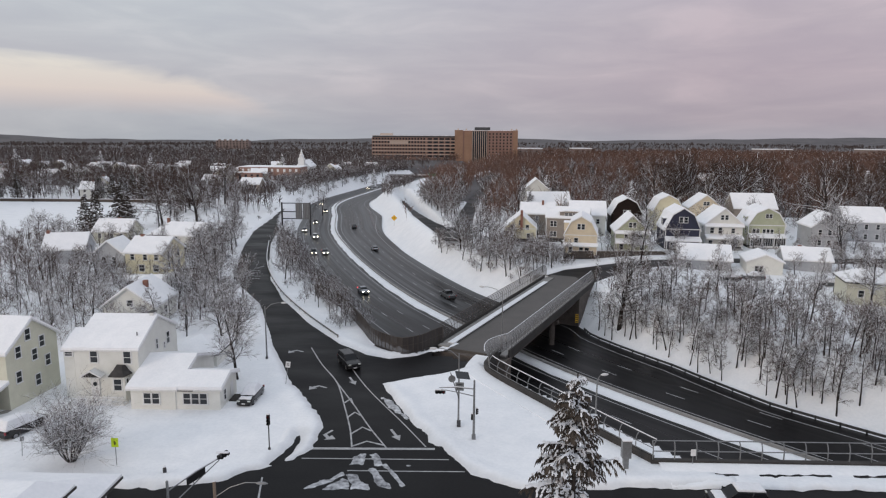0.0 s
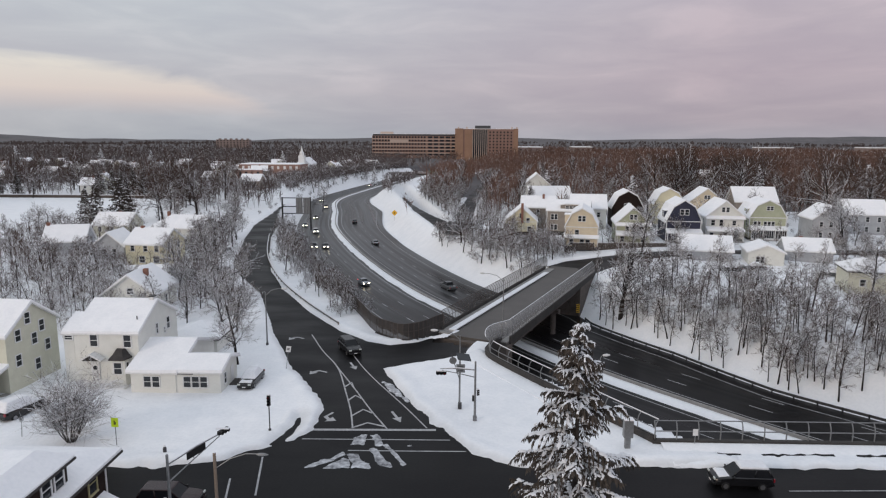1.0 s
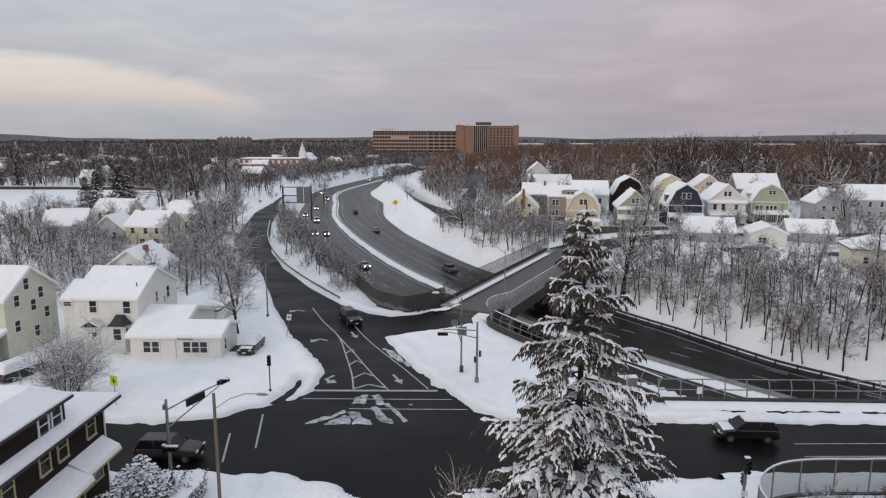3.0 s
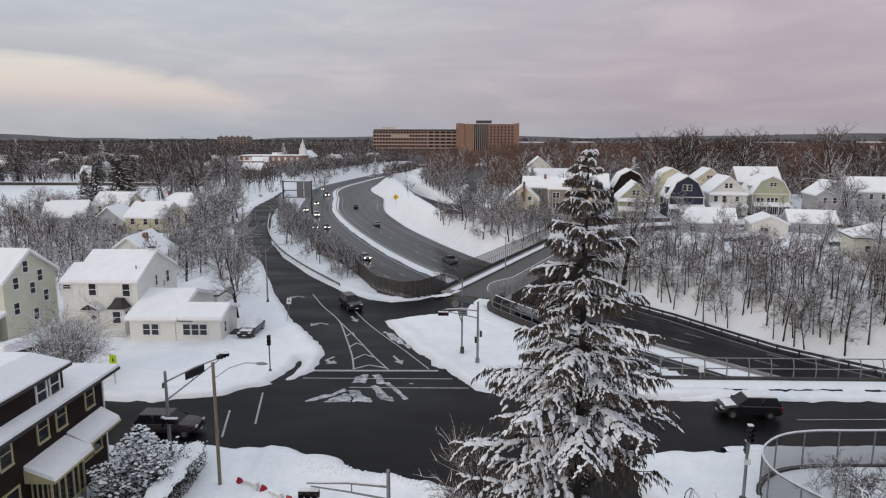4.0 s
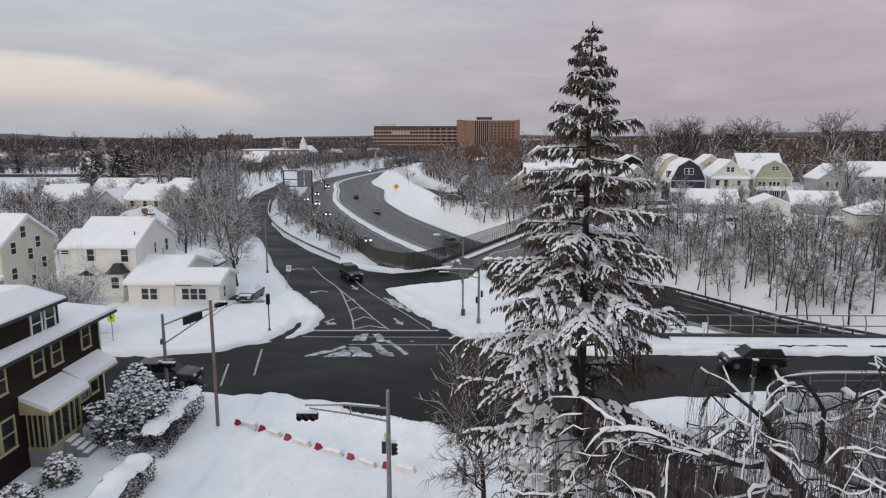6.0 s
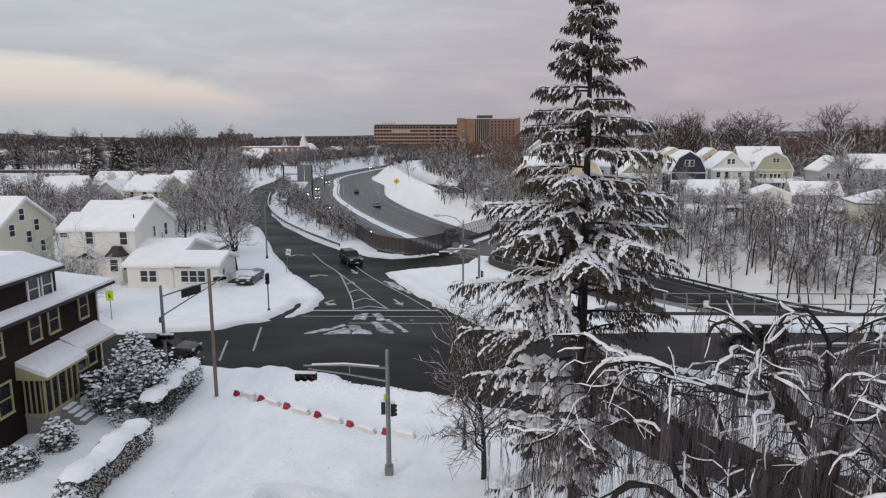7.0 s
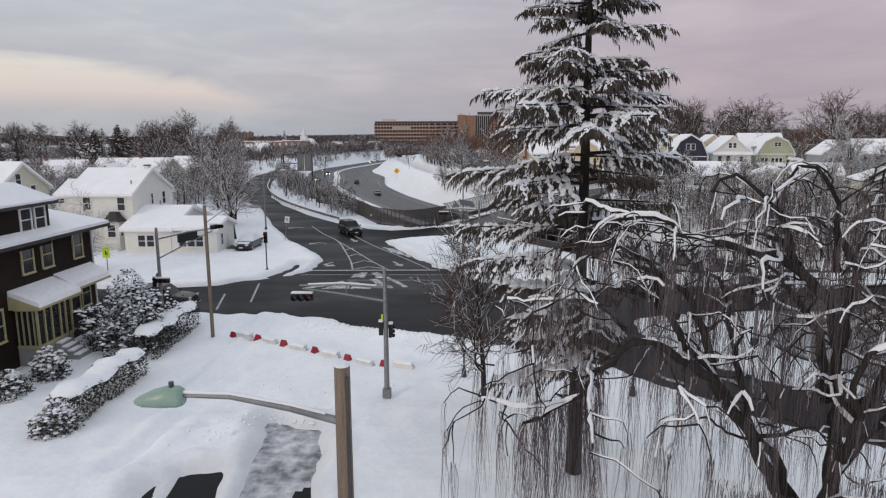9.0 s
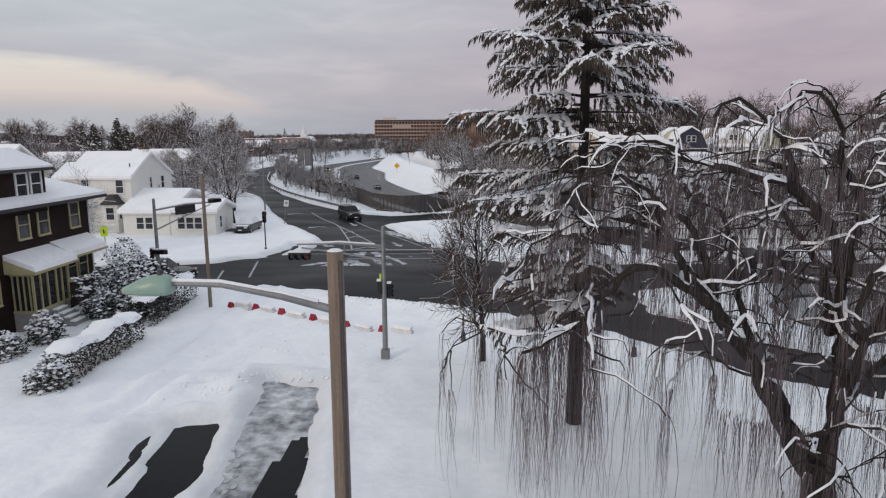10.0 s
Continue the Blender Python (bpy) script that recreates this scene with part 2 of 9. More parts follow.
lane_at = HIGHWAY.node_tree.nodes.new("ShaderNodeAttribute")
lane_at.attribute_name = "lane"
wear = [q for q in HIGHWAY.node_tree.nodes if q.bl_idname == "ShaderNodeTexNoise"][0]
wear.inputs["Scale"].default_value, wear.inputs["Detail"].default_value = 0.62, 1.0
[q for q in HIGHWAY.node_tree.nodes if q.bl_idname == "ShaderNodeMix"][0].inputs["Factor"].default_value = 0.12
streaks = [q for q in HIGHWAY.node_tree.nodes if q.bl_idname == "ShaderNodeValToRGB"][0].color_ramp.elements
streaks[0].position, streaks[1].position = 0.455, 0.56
# near stretch painted darker, in place of its weaker sky sheen at steep view
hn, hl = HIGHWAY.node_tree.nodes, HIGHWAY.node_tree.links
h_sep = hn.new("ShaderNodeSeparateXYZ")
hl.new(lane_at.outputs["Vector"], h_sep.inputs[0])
h_sheen_mix = hn.new("ShaderNodeMix")
h_sheen_mix.data_type = "RGBA"
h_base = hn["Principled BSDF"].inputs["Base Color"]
hl.new(h_sep.outputs["Z"], h_sheen_mix.inputs["Factor"])
hl.new(h_base.links[0].from_socket, h_sheen_mix.inputs["B"])
h_sheen_mix.inputs["A"].default_value = (0.0085, 0.0082, 0.0090, 1)
hl.new(h_sheen_mix.outputs["Result"], h_base)
HIGHWAY.node_tree.links.new(lane_at.outputs["Vector"], wear.inputs["Vector"])
SIDING["brown"].node_tree.nodes["Principled BSDF"].inputs["Specular IOR Level"].default_value = 0.12
FAR_LAND = mat("distant_woodland", (0.045, 0.042, 0.046), (0.13, 0.12, 0.125), scale=0.012, rough=(0.9, 1.0), bump=0, fine=0.05, spots=(0.80, (0.38, 0.39, 0.42)))
YELLOW_SIGN = plain("fluorescent_sign", (0.55, 0.75, 0.02), 0.4)
ORANGE_SIGN = plain("orange_sign", (0.75, 0.42, 0.02), 0.4)
WHITE_SIGN = plain("white_sign", (0.70, 0.70, 0.70), 0.4)
RED_PLASTIC = plain("red_plastic", (0.30, 0.007, 0.022), 0.4)
WHITE_PLASTIC = plain("white_plastic", (0.62, 0.62, 0.62), 0.4)
GREEN_GLASS = plain("greenish_lamp_housing", (0.25, 0.36, 0.30), 0.35)
LENS = plain("lamp_lens", (0.55, 0.58, 0.55), 0.2)
HEADLIGHT = plain("lit_headlight", (0.9, 0.9, 0.85), 0.2, emit=(1.0, 0.90, 0.68), power=14.0)
TAILLIGHT = plain("lit_tail_light", (0.4, 0.01, 0.02), 0.3, emit=(1.0, 0.05, 0.06), power=2.5)
TAIL_OFF = plain("red_tail_light", (0.25, 0.01, 0.02), 0.3)
TYRE = plain("tyre_rubber", (0.015, 0.015, 0.016), 0.8)
RIM = plain("alloy_rim", (0.30, 0.30, 0.31), 0.35, metal=0.8)
CAR_PAINT = {
    "black": plain("black_car_paint", (0.012, 0.012, 0.014), 0.22),
    "dark red": plain("dark_red_car_paint", (0.022, 0.006, 0.007), 0.25),
    "white": plain("white_car_paint", (0.62, 0.62, 0.63), 0.25),
    "silver": plain("silver_car_paint", (0.32, 0.33, 0.35), 0.25, metal=0.5),
    "grey": plain("grey_car_paint", (0.09, 0.095, 0.10), 0.25),
    "blue": plain("blue_car_paint", (0.02, 0.05, 0.12), 0.25),
}


def link_mesh():
    """Chain-link netting: fine diamonds of wire with open holes."""
    m, nt, p = tree_nodes("chain_link")
    n, l = nt.nodes, nt.links
    p.inputs["Base Color"].default_value = (0.07, 0.062, 0.058, 1)
    p.inputs["Roughness"].default_value = 0.6
    p.inputs["Alpha"].default_value = 0.42
    return m


CHAIN = link_mesh()
BROWN_NET = CHAIN.copy()
BROWN_NET.name = "rusty_netting"
BROWN_NET.node_tree.nodes["Principled BSDF"].inputs["Base Color"].default_value = (0.035, 0.027, 0.024, 1)
BROWN_NET.node_tree.nodes["Principled BSDF"].inputs["Alpha"].default_value = 0.85
DULL_NET = BROWN_NET.copy()
DULL_NET.name = "dull_brown_netting"
DULL_NET.node_tree.nodes["Principled BSDF"].inputs["Alpha"].default_value = 0.5
SNOW_NET = CHAIN.copy()
SNOW_NET.name = "snow_caught_netting"
SNOW_NET.node_tree.nodes["Principled BSDF"].inputs["Base Color"].default_value = (0.42, 0.42, 0.43, 1)
SNOW_NET.node_tree.nodes["Principled BSDF"].inputs["Alpha"].default_value = 0.28

# ---- shapes and small builders ----
def mesh_of(name, verts, faces, material, smooth=False):
    me = bpy.data.meshes.new(name)
    me.from_pydata([tuple(v) for v in verts], [], faces)
    for m in material if isinstance(material, (list, tuple)) else [material]:
        me.materials.append(m)
    if smooth:
        me.polygons.foreach_set("use_smooth", [True] * len(me.polygons))
    me.update()
    return me


def part(name, bm, material, parent=None, label="", smooth=False):
    """One mesh object from a bmesh or a ready mesh, under a thing or a part."""
    if isinstance(bm, bpy.types.Mesh):
        me = bm
    else:
        me = bpy.data.meshes.new(name)
        bm.to_mesh(me)
        bm.free()
        me.materials.append(material)
        if smooth:
            me.polygons.foreach_set("use_smooth", [True] * len(me.polygons))
    ob = new(name, me)
    if parent is not None:
        ob.parent = parent
    if label:
        ob["label"] = label
    return ob


def thing(name, label, category, m=None, group="", kind=""):
    e = new(name)
    if m is not None:
        e.matrix_world = m
    return tagged(e, label, category, group, kind)


def add_box(bm, x0, y0, z0, x1, y1, z1, bevel=0.0):
    r = bmesh.ops.create_cube(bm, size=1.0, matrix=Matrix.Translation(((x0 + x1) / 2, (y0 + y1) / 2, (z0 + z1) / 2)) @ Matrix.Diagonal((x1 - x0, y1 - y0, z1 - z0, 1)))
    if bevel:
        es = {e for v in r["verts"] for e in v.link_edges}
        bmesh.ops.bevel(bm, geom=list(es), offset=bevel, segments=2, affect="EDGES", profile=0.5)
    return bm


def box(x0, y0, z0, x1, y1, z1, bevel=0.0):
    return add_box(bmesh.new(), x0, y0, z0, x1, y1, z1, bevel)


def add_tube(bm, pts, radii, sides=8, cap=True):
    """A tube along points, with one radius for each."""
    pts = [Vector(p) for p in pts]
    rings = []
    for i, p in enumerate(pts):
        d = (pts[min(i + 1, len(pts) - 1)] - pts[max(i - 1, 0)]).normalized()
        u = d.cross(Vector((0, 0, 1)))
        if u.length < 0.05:
            u = d.cross(Vector((1, 0, 0)))
        u.normalize()
        w = u.cross(d)
        r = radii[i] if isinstance(radii, (list, tuple)) else radii
        rings.append([bm.verts.new(p + (u * math.cos(a) + w * math.sin(a)) * r) for a in (2 * math.pi * k / sides for k in range(sides))])
    for a, b in zip(rings, rings[1:]):
        for k in range(sides):
            bm.faces.new((a[k], a[(k + 1) % sides], b[(k + 1) % sides], b[k]))
    if cap:
        bm.faces.new(rings[0])
        bm.faces.new(rings[-1][::-1])
    return bm


def tube(pts, radii, sides=8):
    return add_tube(bmesh.new(), pts, radii, sides)


def spline(pts, step):
    """Catmull-Rom through plan points, resampled at an even step."""
    p = [np.array(q, float) for q in pts]
    p = [2 * p[0] - p[1]] + p + [2 * p[-1] - p[-2]]
    dense = []
    for a, b, c, d in zip(p, p[1:], p[2:], p[3:]):
        for k in range(24):
            t = k / 24
            dense.append(0.5 * (2 * b + (c - a) * t + (2 * a - 5 * b + 4 * c - d) * t * t + (3 * b - a - 3 * c + d) * t ** 3))
    dense = np.array(dense + [p[-2]])
    run = np.concatenate([[0], np.cumsum(np.linalg.norm(np.diff(dense, axis=0), axis=1))])
    at = np.linspace(0, run[-1], max(2, int(run[-1] / step)))
    return np.stack([np.interp(at, run, dense[:, k]) for k in range(dense.shape[1])], 1)


def smooth01(v):
    v = np.clip(v, 0, 1)
    return v * v * (3 - 2 * v)


def value_noise(x, y, size, seed):
    """Smooth noise between -1 and 1 on a lattice of one cell size."""
    g = np.random.RandomState(seed).uniform(-1, 1, (257, 257))
    u, v = x / size + 7000.0, y / size + 7000.0
    i, j = np.floor(u).astype(int), np.floor(v).astype(int)
    fu, fv = smooth01(u - i), smooth01(v - j)
    i0, j0, i1, j1 = i % 257, j % 257, (i + 1) % 257, (j + 1) % 257
    return (g[i0, j0] * (1 - fu) + g[i1, j0] * fu) * (1 - fv) + (g[i0, j1] * (1 - fu) + g[i1, j1] * fu) * fv


def polygon_distance(x, y, poly):
    """Signed distance to a polygon, negative inside."""
    p = np.array(poly, float)
    best, inside = np.full(x.shape, 1e9), np.zeros(x.shape, bool)
    for (ax, ay), (bx, by) in zip(p, np.roll(p, -1, 0)):
        dx, dy = bx - ax, by - ay
        t = np.clip(((x - ax) * dx + (y - ay) * dy) / (dx * dx + dy * dy + 1e-9), 0, 1)
        best = np.minimum(best, np.hypot(x - ax - t * dx, y - ay - t * dy))
        cross = ((ay > y) != (by > y)) & (x < (bx - ax) * (y - ay) / (by - ay + 1e-12) + ax)
        inside ^= cross
    return np.where(inside, -best, best)


# ---- the lie of the land ----
HW_Z = -6.0
MEDIAN = spline([(20, 860), (-30, 600), (-43, 545), (-52, 500), (-62, 420), (-66, 375), (-64, 340), (-56.5, 302), (-47, 250), (-34, 206), (-21.5, 171), (-10.5, 145), (-0.5, 126), (16, 99), (32, 79), (52, 58), (80, 30), (110, 0), (170, -60)], 3.0)
M_DIR = np.gradient(MEDIAN, axis=0)
M_DIR /= np.linalg.norm(M_DIR, axis=1)[:, None]
M_NOR = np.stack([-M_DIR[:, 1], M_DIR[:, 0]], 1)  # towards the houses on the far side
M_Y = MEDIAN[:, 1]
RIGHT_W = np.interp(M_Y, [0, 60, 70, 76, 81, 90, 107, 112, 119, 130, 145, 200, 240, 300, 330, 380, 900], [13.5, 13.2, 12.9, 12.7, 13.9, 16.2, 17.3, 19.6, 20.0, 16.5, 16, 16, 17.5, 21, 19, 15, 14])
LEFT_W = np.interp(M_Y, [0, 60, 90, 96, 100, 103, 108, 114, 122, 130, 160, 250, 900], [18, 22.2, 18.7, 18.5, 20.8, 22.6, 21.5, 19.0, 17.0, 16.5, 15, 14.5, 14])
RIGHT_BANK = np.interp(M_Y, [0, 40, 70, 900], [10, 10, 11, 11])
LEFT_BANK = np.interp(M_Y, [0, 44, 45, 98, 103, 108, 114, 122, 900], [18, 18, 0.5, 0.5, 2.2, 4.5, 6.5, 7.5, 10])


def corridor(x, y):
    """Signed offset from the highway's median, and the nearest station of it."""
    sh = x.shape
    x, y = x.ravel(), y.ravel()
    near = np.empty(x.shape, int)
    for k in range(0, len(x), 20000):
        d = (x[k:k + 20000, None] - MEDIAN[None, :, 0]) ** 2 + (y[k:k + 20000, None] - MEDIAN[None, :, 1]) ** 2
        near[k:k + 20000] = d.argmin(1)
    s = (x - MEDIAN[near, 0]) * M_NOR[near, 0] + (y - MEDIAN[near, 1]) * M_NOR[near, 1]
    return s.reshape(sh), near.reshape(sh)


STREETS = {
    "near_street": [(-200, 43.4), (-60, 43.4), (-24, 43.4), (-12, 43.4), (-8, 42.0), (-5.5, 40.2), (-2.5, 39.3), (1.0, 38.2), (5.0, 35.6), (8.8, 32.4), (11.6, 29.3), (14.5, 26.7), (20, 22), (27, 16), (40, 4), (46, 9), (33, 20), (25, 26), (18, 29.8), (14.2, 33.4), (12.0, 37.0), (11.4, 40.0), (12.2, 42.6), (14.5, 43.6),
                    (22, 44.1), (80, 45.5), (200, 47), (200, 55.5), (60, 54.2), (38, 53.5), (22, 52.8), (10, 52.4), (6, 52.6), (2.6, 53.9), (-0.6, 58.2), (-3.6, 64.0), (-6.6, 70.2), (-8.9, 76.5),
                    (-4.5, 78.8), (-0.2, 81.1), (3.2, 84.2), (6.6, 88.0), (9.5, 94.5), (2.5, 99.5), (-1.2, 91.2), (-5.0, 87.0), (-8.8, 85.6), (-12.2, 87.2), (-17.0, 92.0), (-24.3, 103.2), (-32.6, 118.6), (-39.5, 135), (-46, 156), (-53, 182), (-58, 206), (-61, 230), (-64, 254), (-67, 294), (-65, 325), (-58, 352), (-52, 410),
                    (-58, 410), (-65, 352), (-72, 325), (-74.5, 294), (-71.5, 254), (-68.5, 230), (-65.5, 206), (-60.5, 182), (-53.5, 156), (-46.5, 134), (-35.5, 114.2), (-26, 90.2), (-20, 76.2), (-15.6, 69), (-13.3, 64), (-13.3, 59), (-15.0, 56.8), (-16.4, 55.5), (-20, 53.0), (-24.4, 51.6), (-28.3, 51.0), (-60, 50.8), (-200, 50.5)],
    "far_street": [(19.5, 133), (24.5, 128), (31, 137), (40, 146), (70, 151), (130, 153), (130, 160), (66, 158), (36, 153), (26, 149.5), (20, 142)],
    "frontage_street": [(4.6, 192), (5.4, 215), (7.6, 262), (13.5, 340), (28, 450), (22, 450), (7.4, 340), (1.4, 262), (-0.6, 215), (-2.6, 194)],
    "exit_ramp": [(3.5, 190), (0.5, 204), (-3, 230), (-9, 260), (-16, 302), (-24, 350), (-30, 380), (-36, 380), (-31, 345), (-23, 298), (-15.5, 252), (-9, 222), (-4.5, 200), (-2, 188)],
}
CLEARED = {
    "kerb_cut": [(-16.7, 56.0), (-16.1, 58.2), (-15.7, 60.2), (-15.9, 62.4), (-15.5, 62.3), (-15.2, 60.3), (-15.5, 58.2), (-15.9, 56.3)],
    "dark": [(-10.1, 21.9), (-8.5, 22.1), (-8.0, 18.1), (-7.9, 16), (-7.2, 10), (-6.5, 4), (-8.0, 4), (-8.6, 10), (-9.4, 16.8)],
    "wheel_gap": [(-10.75, 21.0), (-10.45, 21.2), (-10.05, 18.6), (-9.95, 16.0), (-10.3, 16.0), (-10.5, 18.5)],
    "trodden": [(-8.05, 26.3), (-5.6, 25.5), (-5.0, 21), (-4.4, 17), (-3.6, 10), (-3.0, 5), (-5.4, 5), (-6.0, 11), (-6.75, 17), (-7.4, 22)],
}


RAMP = spline([(-34, 385), (-27.5, 348), (-19.6, 300), (-12.2, 255), (-6.2, 226), (-2.0, 205), (0.5, 191)], 4.0)
RAMP_DIR = np.gradient(RAMP, axis=0)
RAMP_DIR /= np.linalg.norm(RAMP_DIR, axis=1)[:, None]
RAMP_Z = HW_Z + 0.03 + 6.0 * smooth01((np.arange(len(RAMP)) / len(RAMP) - 0.15) / 0.85)


def terrain(x, y):
    """The land without streets or snow banks."""
    t = 1.6 * smooth01((x - 22) / 30) * smooth01((y - 118) / 35)
    far = smooth01((np.hypot(x, y) - 900) / 1500)
    t = t + 14 * far * (0.5 + 0.5 * value_noise(x, y, 700, 3)) + 0.25 * value_noise(x, y, 35, 4) * smooth01((y - 100) / 60)
    ridge = smooth01((np.hypot(x, y) - 2400) / 1900)
    return t + ridge * (12 + 26 * np.clip(value_noise(x, y, 900, 5), -0.3, 1) + 9 * value_noise(x, y, 320, 6))


def land(x, y):
    """Height of the cut land and how far it lies from street edges."""
    s, k = corridor(x, y)
    t = terrain(x, y)
    right, left = s - RIGHT_W[k], -s - LEFT_W[k]
    up = np.where(s > 0, smooth01(right / RIGHT_BANK[k]) * 0.6 + 0.4 * np.clip(right / RIGHT_BANK[k], 0, 1), np.clip(left / LEFT_BANK[k], 0, 1))
    floor = HW_Z - 0.75
    z = floor + (t - floor) * up
    near_ramp = (x > -50) & (x < 12) & (y > 160) & (y < 395)
    if near_ramp.any():
        px, py = x[near_ramp], y[near_ramp]
        d = (px[:, None] - RAMP[None, :, 0]) ** 2 + (py[:, None] - RAMP[None, :, 1]) ** 2
        n = d.argmin(1)
        w = 1 - smooth01((np.sqrt(d.min(1)) - 3.2) / 2.0)
        z[near_ramp] = z[near_ramp] * (1 - w) + (RAMP_Z[n] - 0.12) * w
    return np.where(np.hypot(x, y) > 1200, t, z), right, left, t


def street_distance(x, y):
    d = np.full(x.shape, 1e9)
    for poly in STREETS.values():
        d = np.minimum(d, polygon_distance(x, y, poly))
    return d


def axis(lo, fine_lo, fine_hi, hi, step, grow=1.13, cap=160.0, close=(0, 0)):
    mid, p = [], fine_lo
    while p < fine_hi:
        mid.append(p)
        p += 0.31 if close[0] < p < close[1] else step
    out, d, p = [], step, mid[-1]
    while p < hi:
        d = min(d * grow, cap)
        p += d
        out.append(p)
    back, d, p = [], step, mid[0]
    while p > lo:
        d = min(d * grow, cap)
        p -= d
        back.append(p)
    return np.array(back[::-1] + mid + out)


def snow_height(x, y):
    z, right, left, t = land(x, y)
    calm = 1 - 0.9 * smooth01((y - 60) / 30)
    soft = smooth01((y - 55) / 30)
    d = street_distance(x, y) + (0.35 * value_noise(x, y, 1.7, 11) + 0.25 * value_noise(x, y, 0.8, 12)) * calm
    for name, depth in (("dark", 1.0), ("trodden", 1.0), ("kerb_cut", 1.0), ("wheel_gap", 1.0)):
        c = polygon_distance(x, y, CLEARED[name]) + 0.22 * value_noise(x, y, 1.3, 16) + 0.10 * value_noise(x, y, 0.6, 19)
        d = np.where(c < 1.2, np.minimum(d, c * 0.75 + 0.1), d)
    bank = smooth01((d + 0.25 + 0.6 * soft) / (0.9 + 1.0 * soft))
    crest = 0.22 * np.exp(-((d - 1.3) / 0.9) ** 2)
    lumps = 0.05 * value_noise(x, y, 2.3, 13) + 0.03 * value_noise(x, y, 0.9, 14) + 0.10 * value_noise(x, y, 9, 15)
    lumps = lumps + 0.10 * np.exp(-((np.abs(x + 11.5 - (y - 20) * 0.10) - 1.6) / 0.45) ** 2) * smooth01((30 - y) / 6) * smooth01((y - 8) / 4)
    lumps = lumps + (0.12 * np.maximum(0, value_noise(x, y, 1.6, 17)) + 0.05 * value_noise(x, y, 0.95, 20)) * smooth01((46 - y) / 10)
    for a, b in (((-13.6, 24.0), (-13.9, 42.5)), ((-12.1, 23.0), (-12.4, 42.5)), ((-14.6, 12.0), (-10.5, 33.0)), ((-3.0, 26.0), (6.0, 31.0)), ((-11.6, 25.1), (-10.4, 25.6)), ((-10.4, 25.6), (-9.2, 26.2)), ((-12.6, 22.0), (-11.8, 25.0))):
        dx, dy = b[0] - a[0], b[1] - a[1]
        u = np.clip(((x - a[0]) * dx + (y - a[1]) * dy) / (dx * dx + dy * dy), 0, 1)
        off = np.hypot(x - a[0] - u * dx, y - a[1] - u * dy) + 0.25 * value_noise(x, y, 3.0, 18)
        lumps = lumps - 0.15 * np.exp(-(off / 0.35) ** 2) + 0.05 * np.exp(-((off - 0.8) / 0.35) ** 2)
    snow = -0.22 + bank * 0.44 + bank * (lumps + crest)
    return z + snow, d


gx = axis(-4600, -60, 56, 4600, 0.70, 1.075, close=(-27, 14))
gy = axis(-500, 10, 140, 4700, 0.70, 1.037, close=(10, 60))
GX, GY = np.meshgrid(gx, gy)
GZ, GD = snow_height(GX, GY)
ny, nx = GX.shape
idx = np.arange(nx * ny).reshape(ny, nx)
quads = np.stack([idx[:-1, :-1], idx[:-1, 1:], idx[1:, 1:], idx[1:, :-1]], -1).reshape(-1, 4)
ground = new("ground", mesh_of("ground", np.stack([GX, GY, GZ], -1).reshape(-1, 3).tolist(), quads.tolist(), [SNOW, FAR_LAND], smooth=True))
gs, gk = corridor(GX[:-1, :-1], GY[:-1, :-1])
mid_r = np.hypot(GX[:-1, :-1], GY[:-1, :-1]).ravel()
FAR_FROM = np.where((np.abs(gs.ravel()) < 60) | (GX[:-1, :-1].ravel() < -40), 520, 330) + 120 * value_noise(GX[:-1, :-1], GY[:-1, :-1], 90, 21).ravel()
ground.data.polygons.foreach_set("material_index", (mid_r > FAR_FROM).astype(np.int32))
grime = ground.data.attributes.new("dirt", "FLOAT", "POINT")
grime.data.foreach_set("value", (0.95 * np.exp(-(np.maximum(GD - 0.15, 0) / 0.55) ** 2)).ravel())
tagged(ground, "snow-covered ground with ploughed banks along the streets", "ground", kind="structure")


def ground_at(x, y):
    z, _ = snow_height(np.array([float(x)]), np.array([float(y)]))
    return float(z[0])


def grid_sheet(name, material, poly, step, lift, label, grow=1.6):
    """A street: a sheet of small squares under the edge of the snow banks."""
    p = np.array(poly)
    verts, faces, seen = [], [], {}
    x0, y0, x1, y1 = max(p[:, 0].min() - 3, -90), p[:, 1].min() - 3, min(p[:, 0].max() + 3, 120), min(p[:, 1].max() + 3, 460)
    xs, ys = np.arange(x0, x1, step), np.arange(y0, y1, step)
    CX, CY = np.meshgrid(xs + step / 2, ys + step / 2)
    keep = polygon_distance(CX, CY, poly) < grow
    z, r, l, t = land(CX, CY)
    keep &= z > t - 0.6
    for j, i in zip(*np.nonzero(keep)):
        f = []
        for a, b in ((i, j), (i + 1, j), (i + 1, j + 1), (i, j + 1)):
            if (a, b) not in seen:
                seen[a, b] = len(verts)
                verts.append((x0 + a * step, y0 + b * step))
            f.append(seen[a, b])
        faces.append(f)
    v = np.array(verts)
    tz = terrain(v[:, 0], v[:, 1]) + lift
    ob = new(name, mesh_of(name, np.column_stack([v, tz]).tolist(), faces, material))
    return tagged(ob, label, "road", kind="structure")


road = grid_sheet("road", ASPHALT, STREETS["near_street"], 1.0, 0.0, "wet dark asphalt street junction between ploughed snow banks")
road_far = grid_sheet("road_far", ASPHALT, STREETS["far_street"], 1.5, 0.004, "narrow asphalt street between snowy house plots")
grid_sheet("road_frontage", ASPHALT, STREETS["frontage_street"], 1.5, 0.004, "narrow asphalt street climbing between bare trees")
driveway = grid_sheet("driveway", ASPHALT, CLEARED["dark"], 0.5, 0.006, "cleared dark strip of asphalt in deep snow", 0.6)


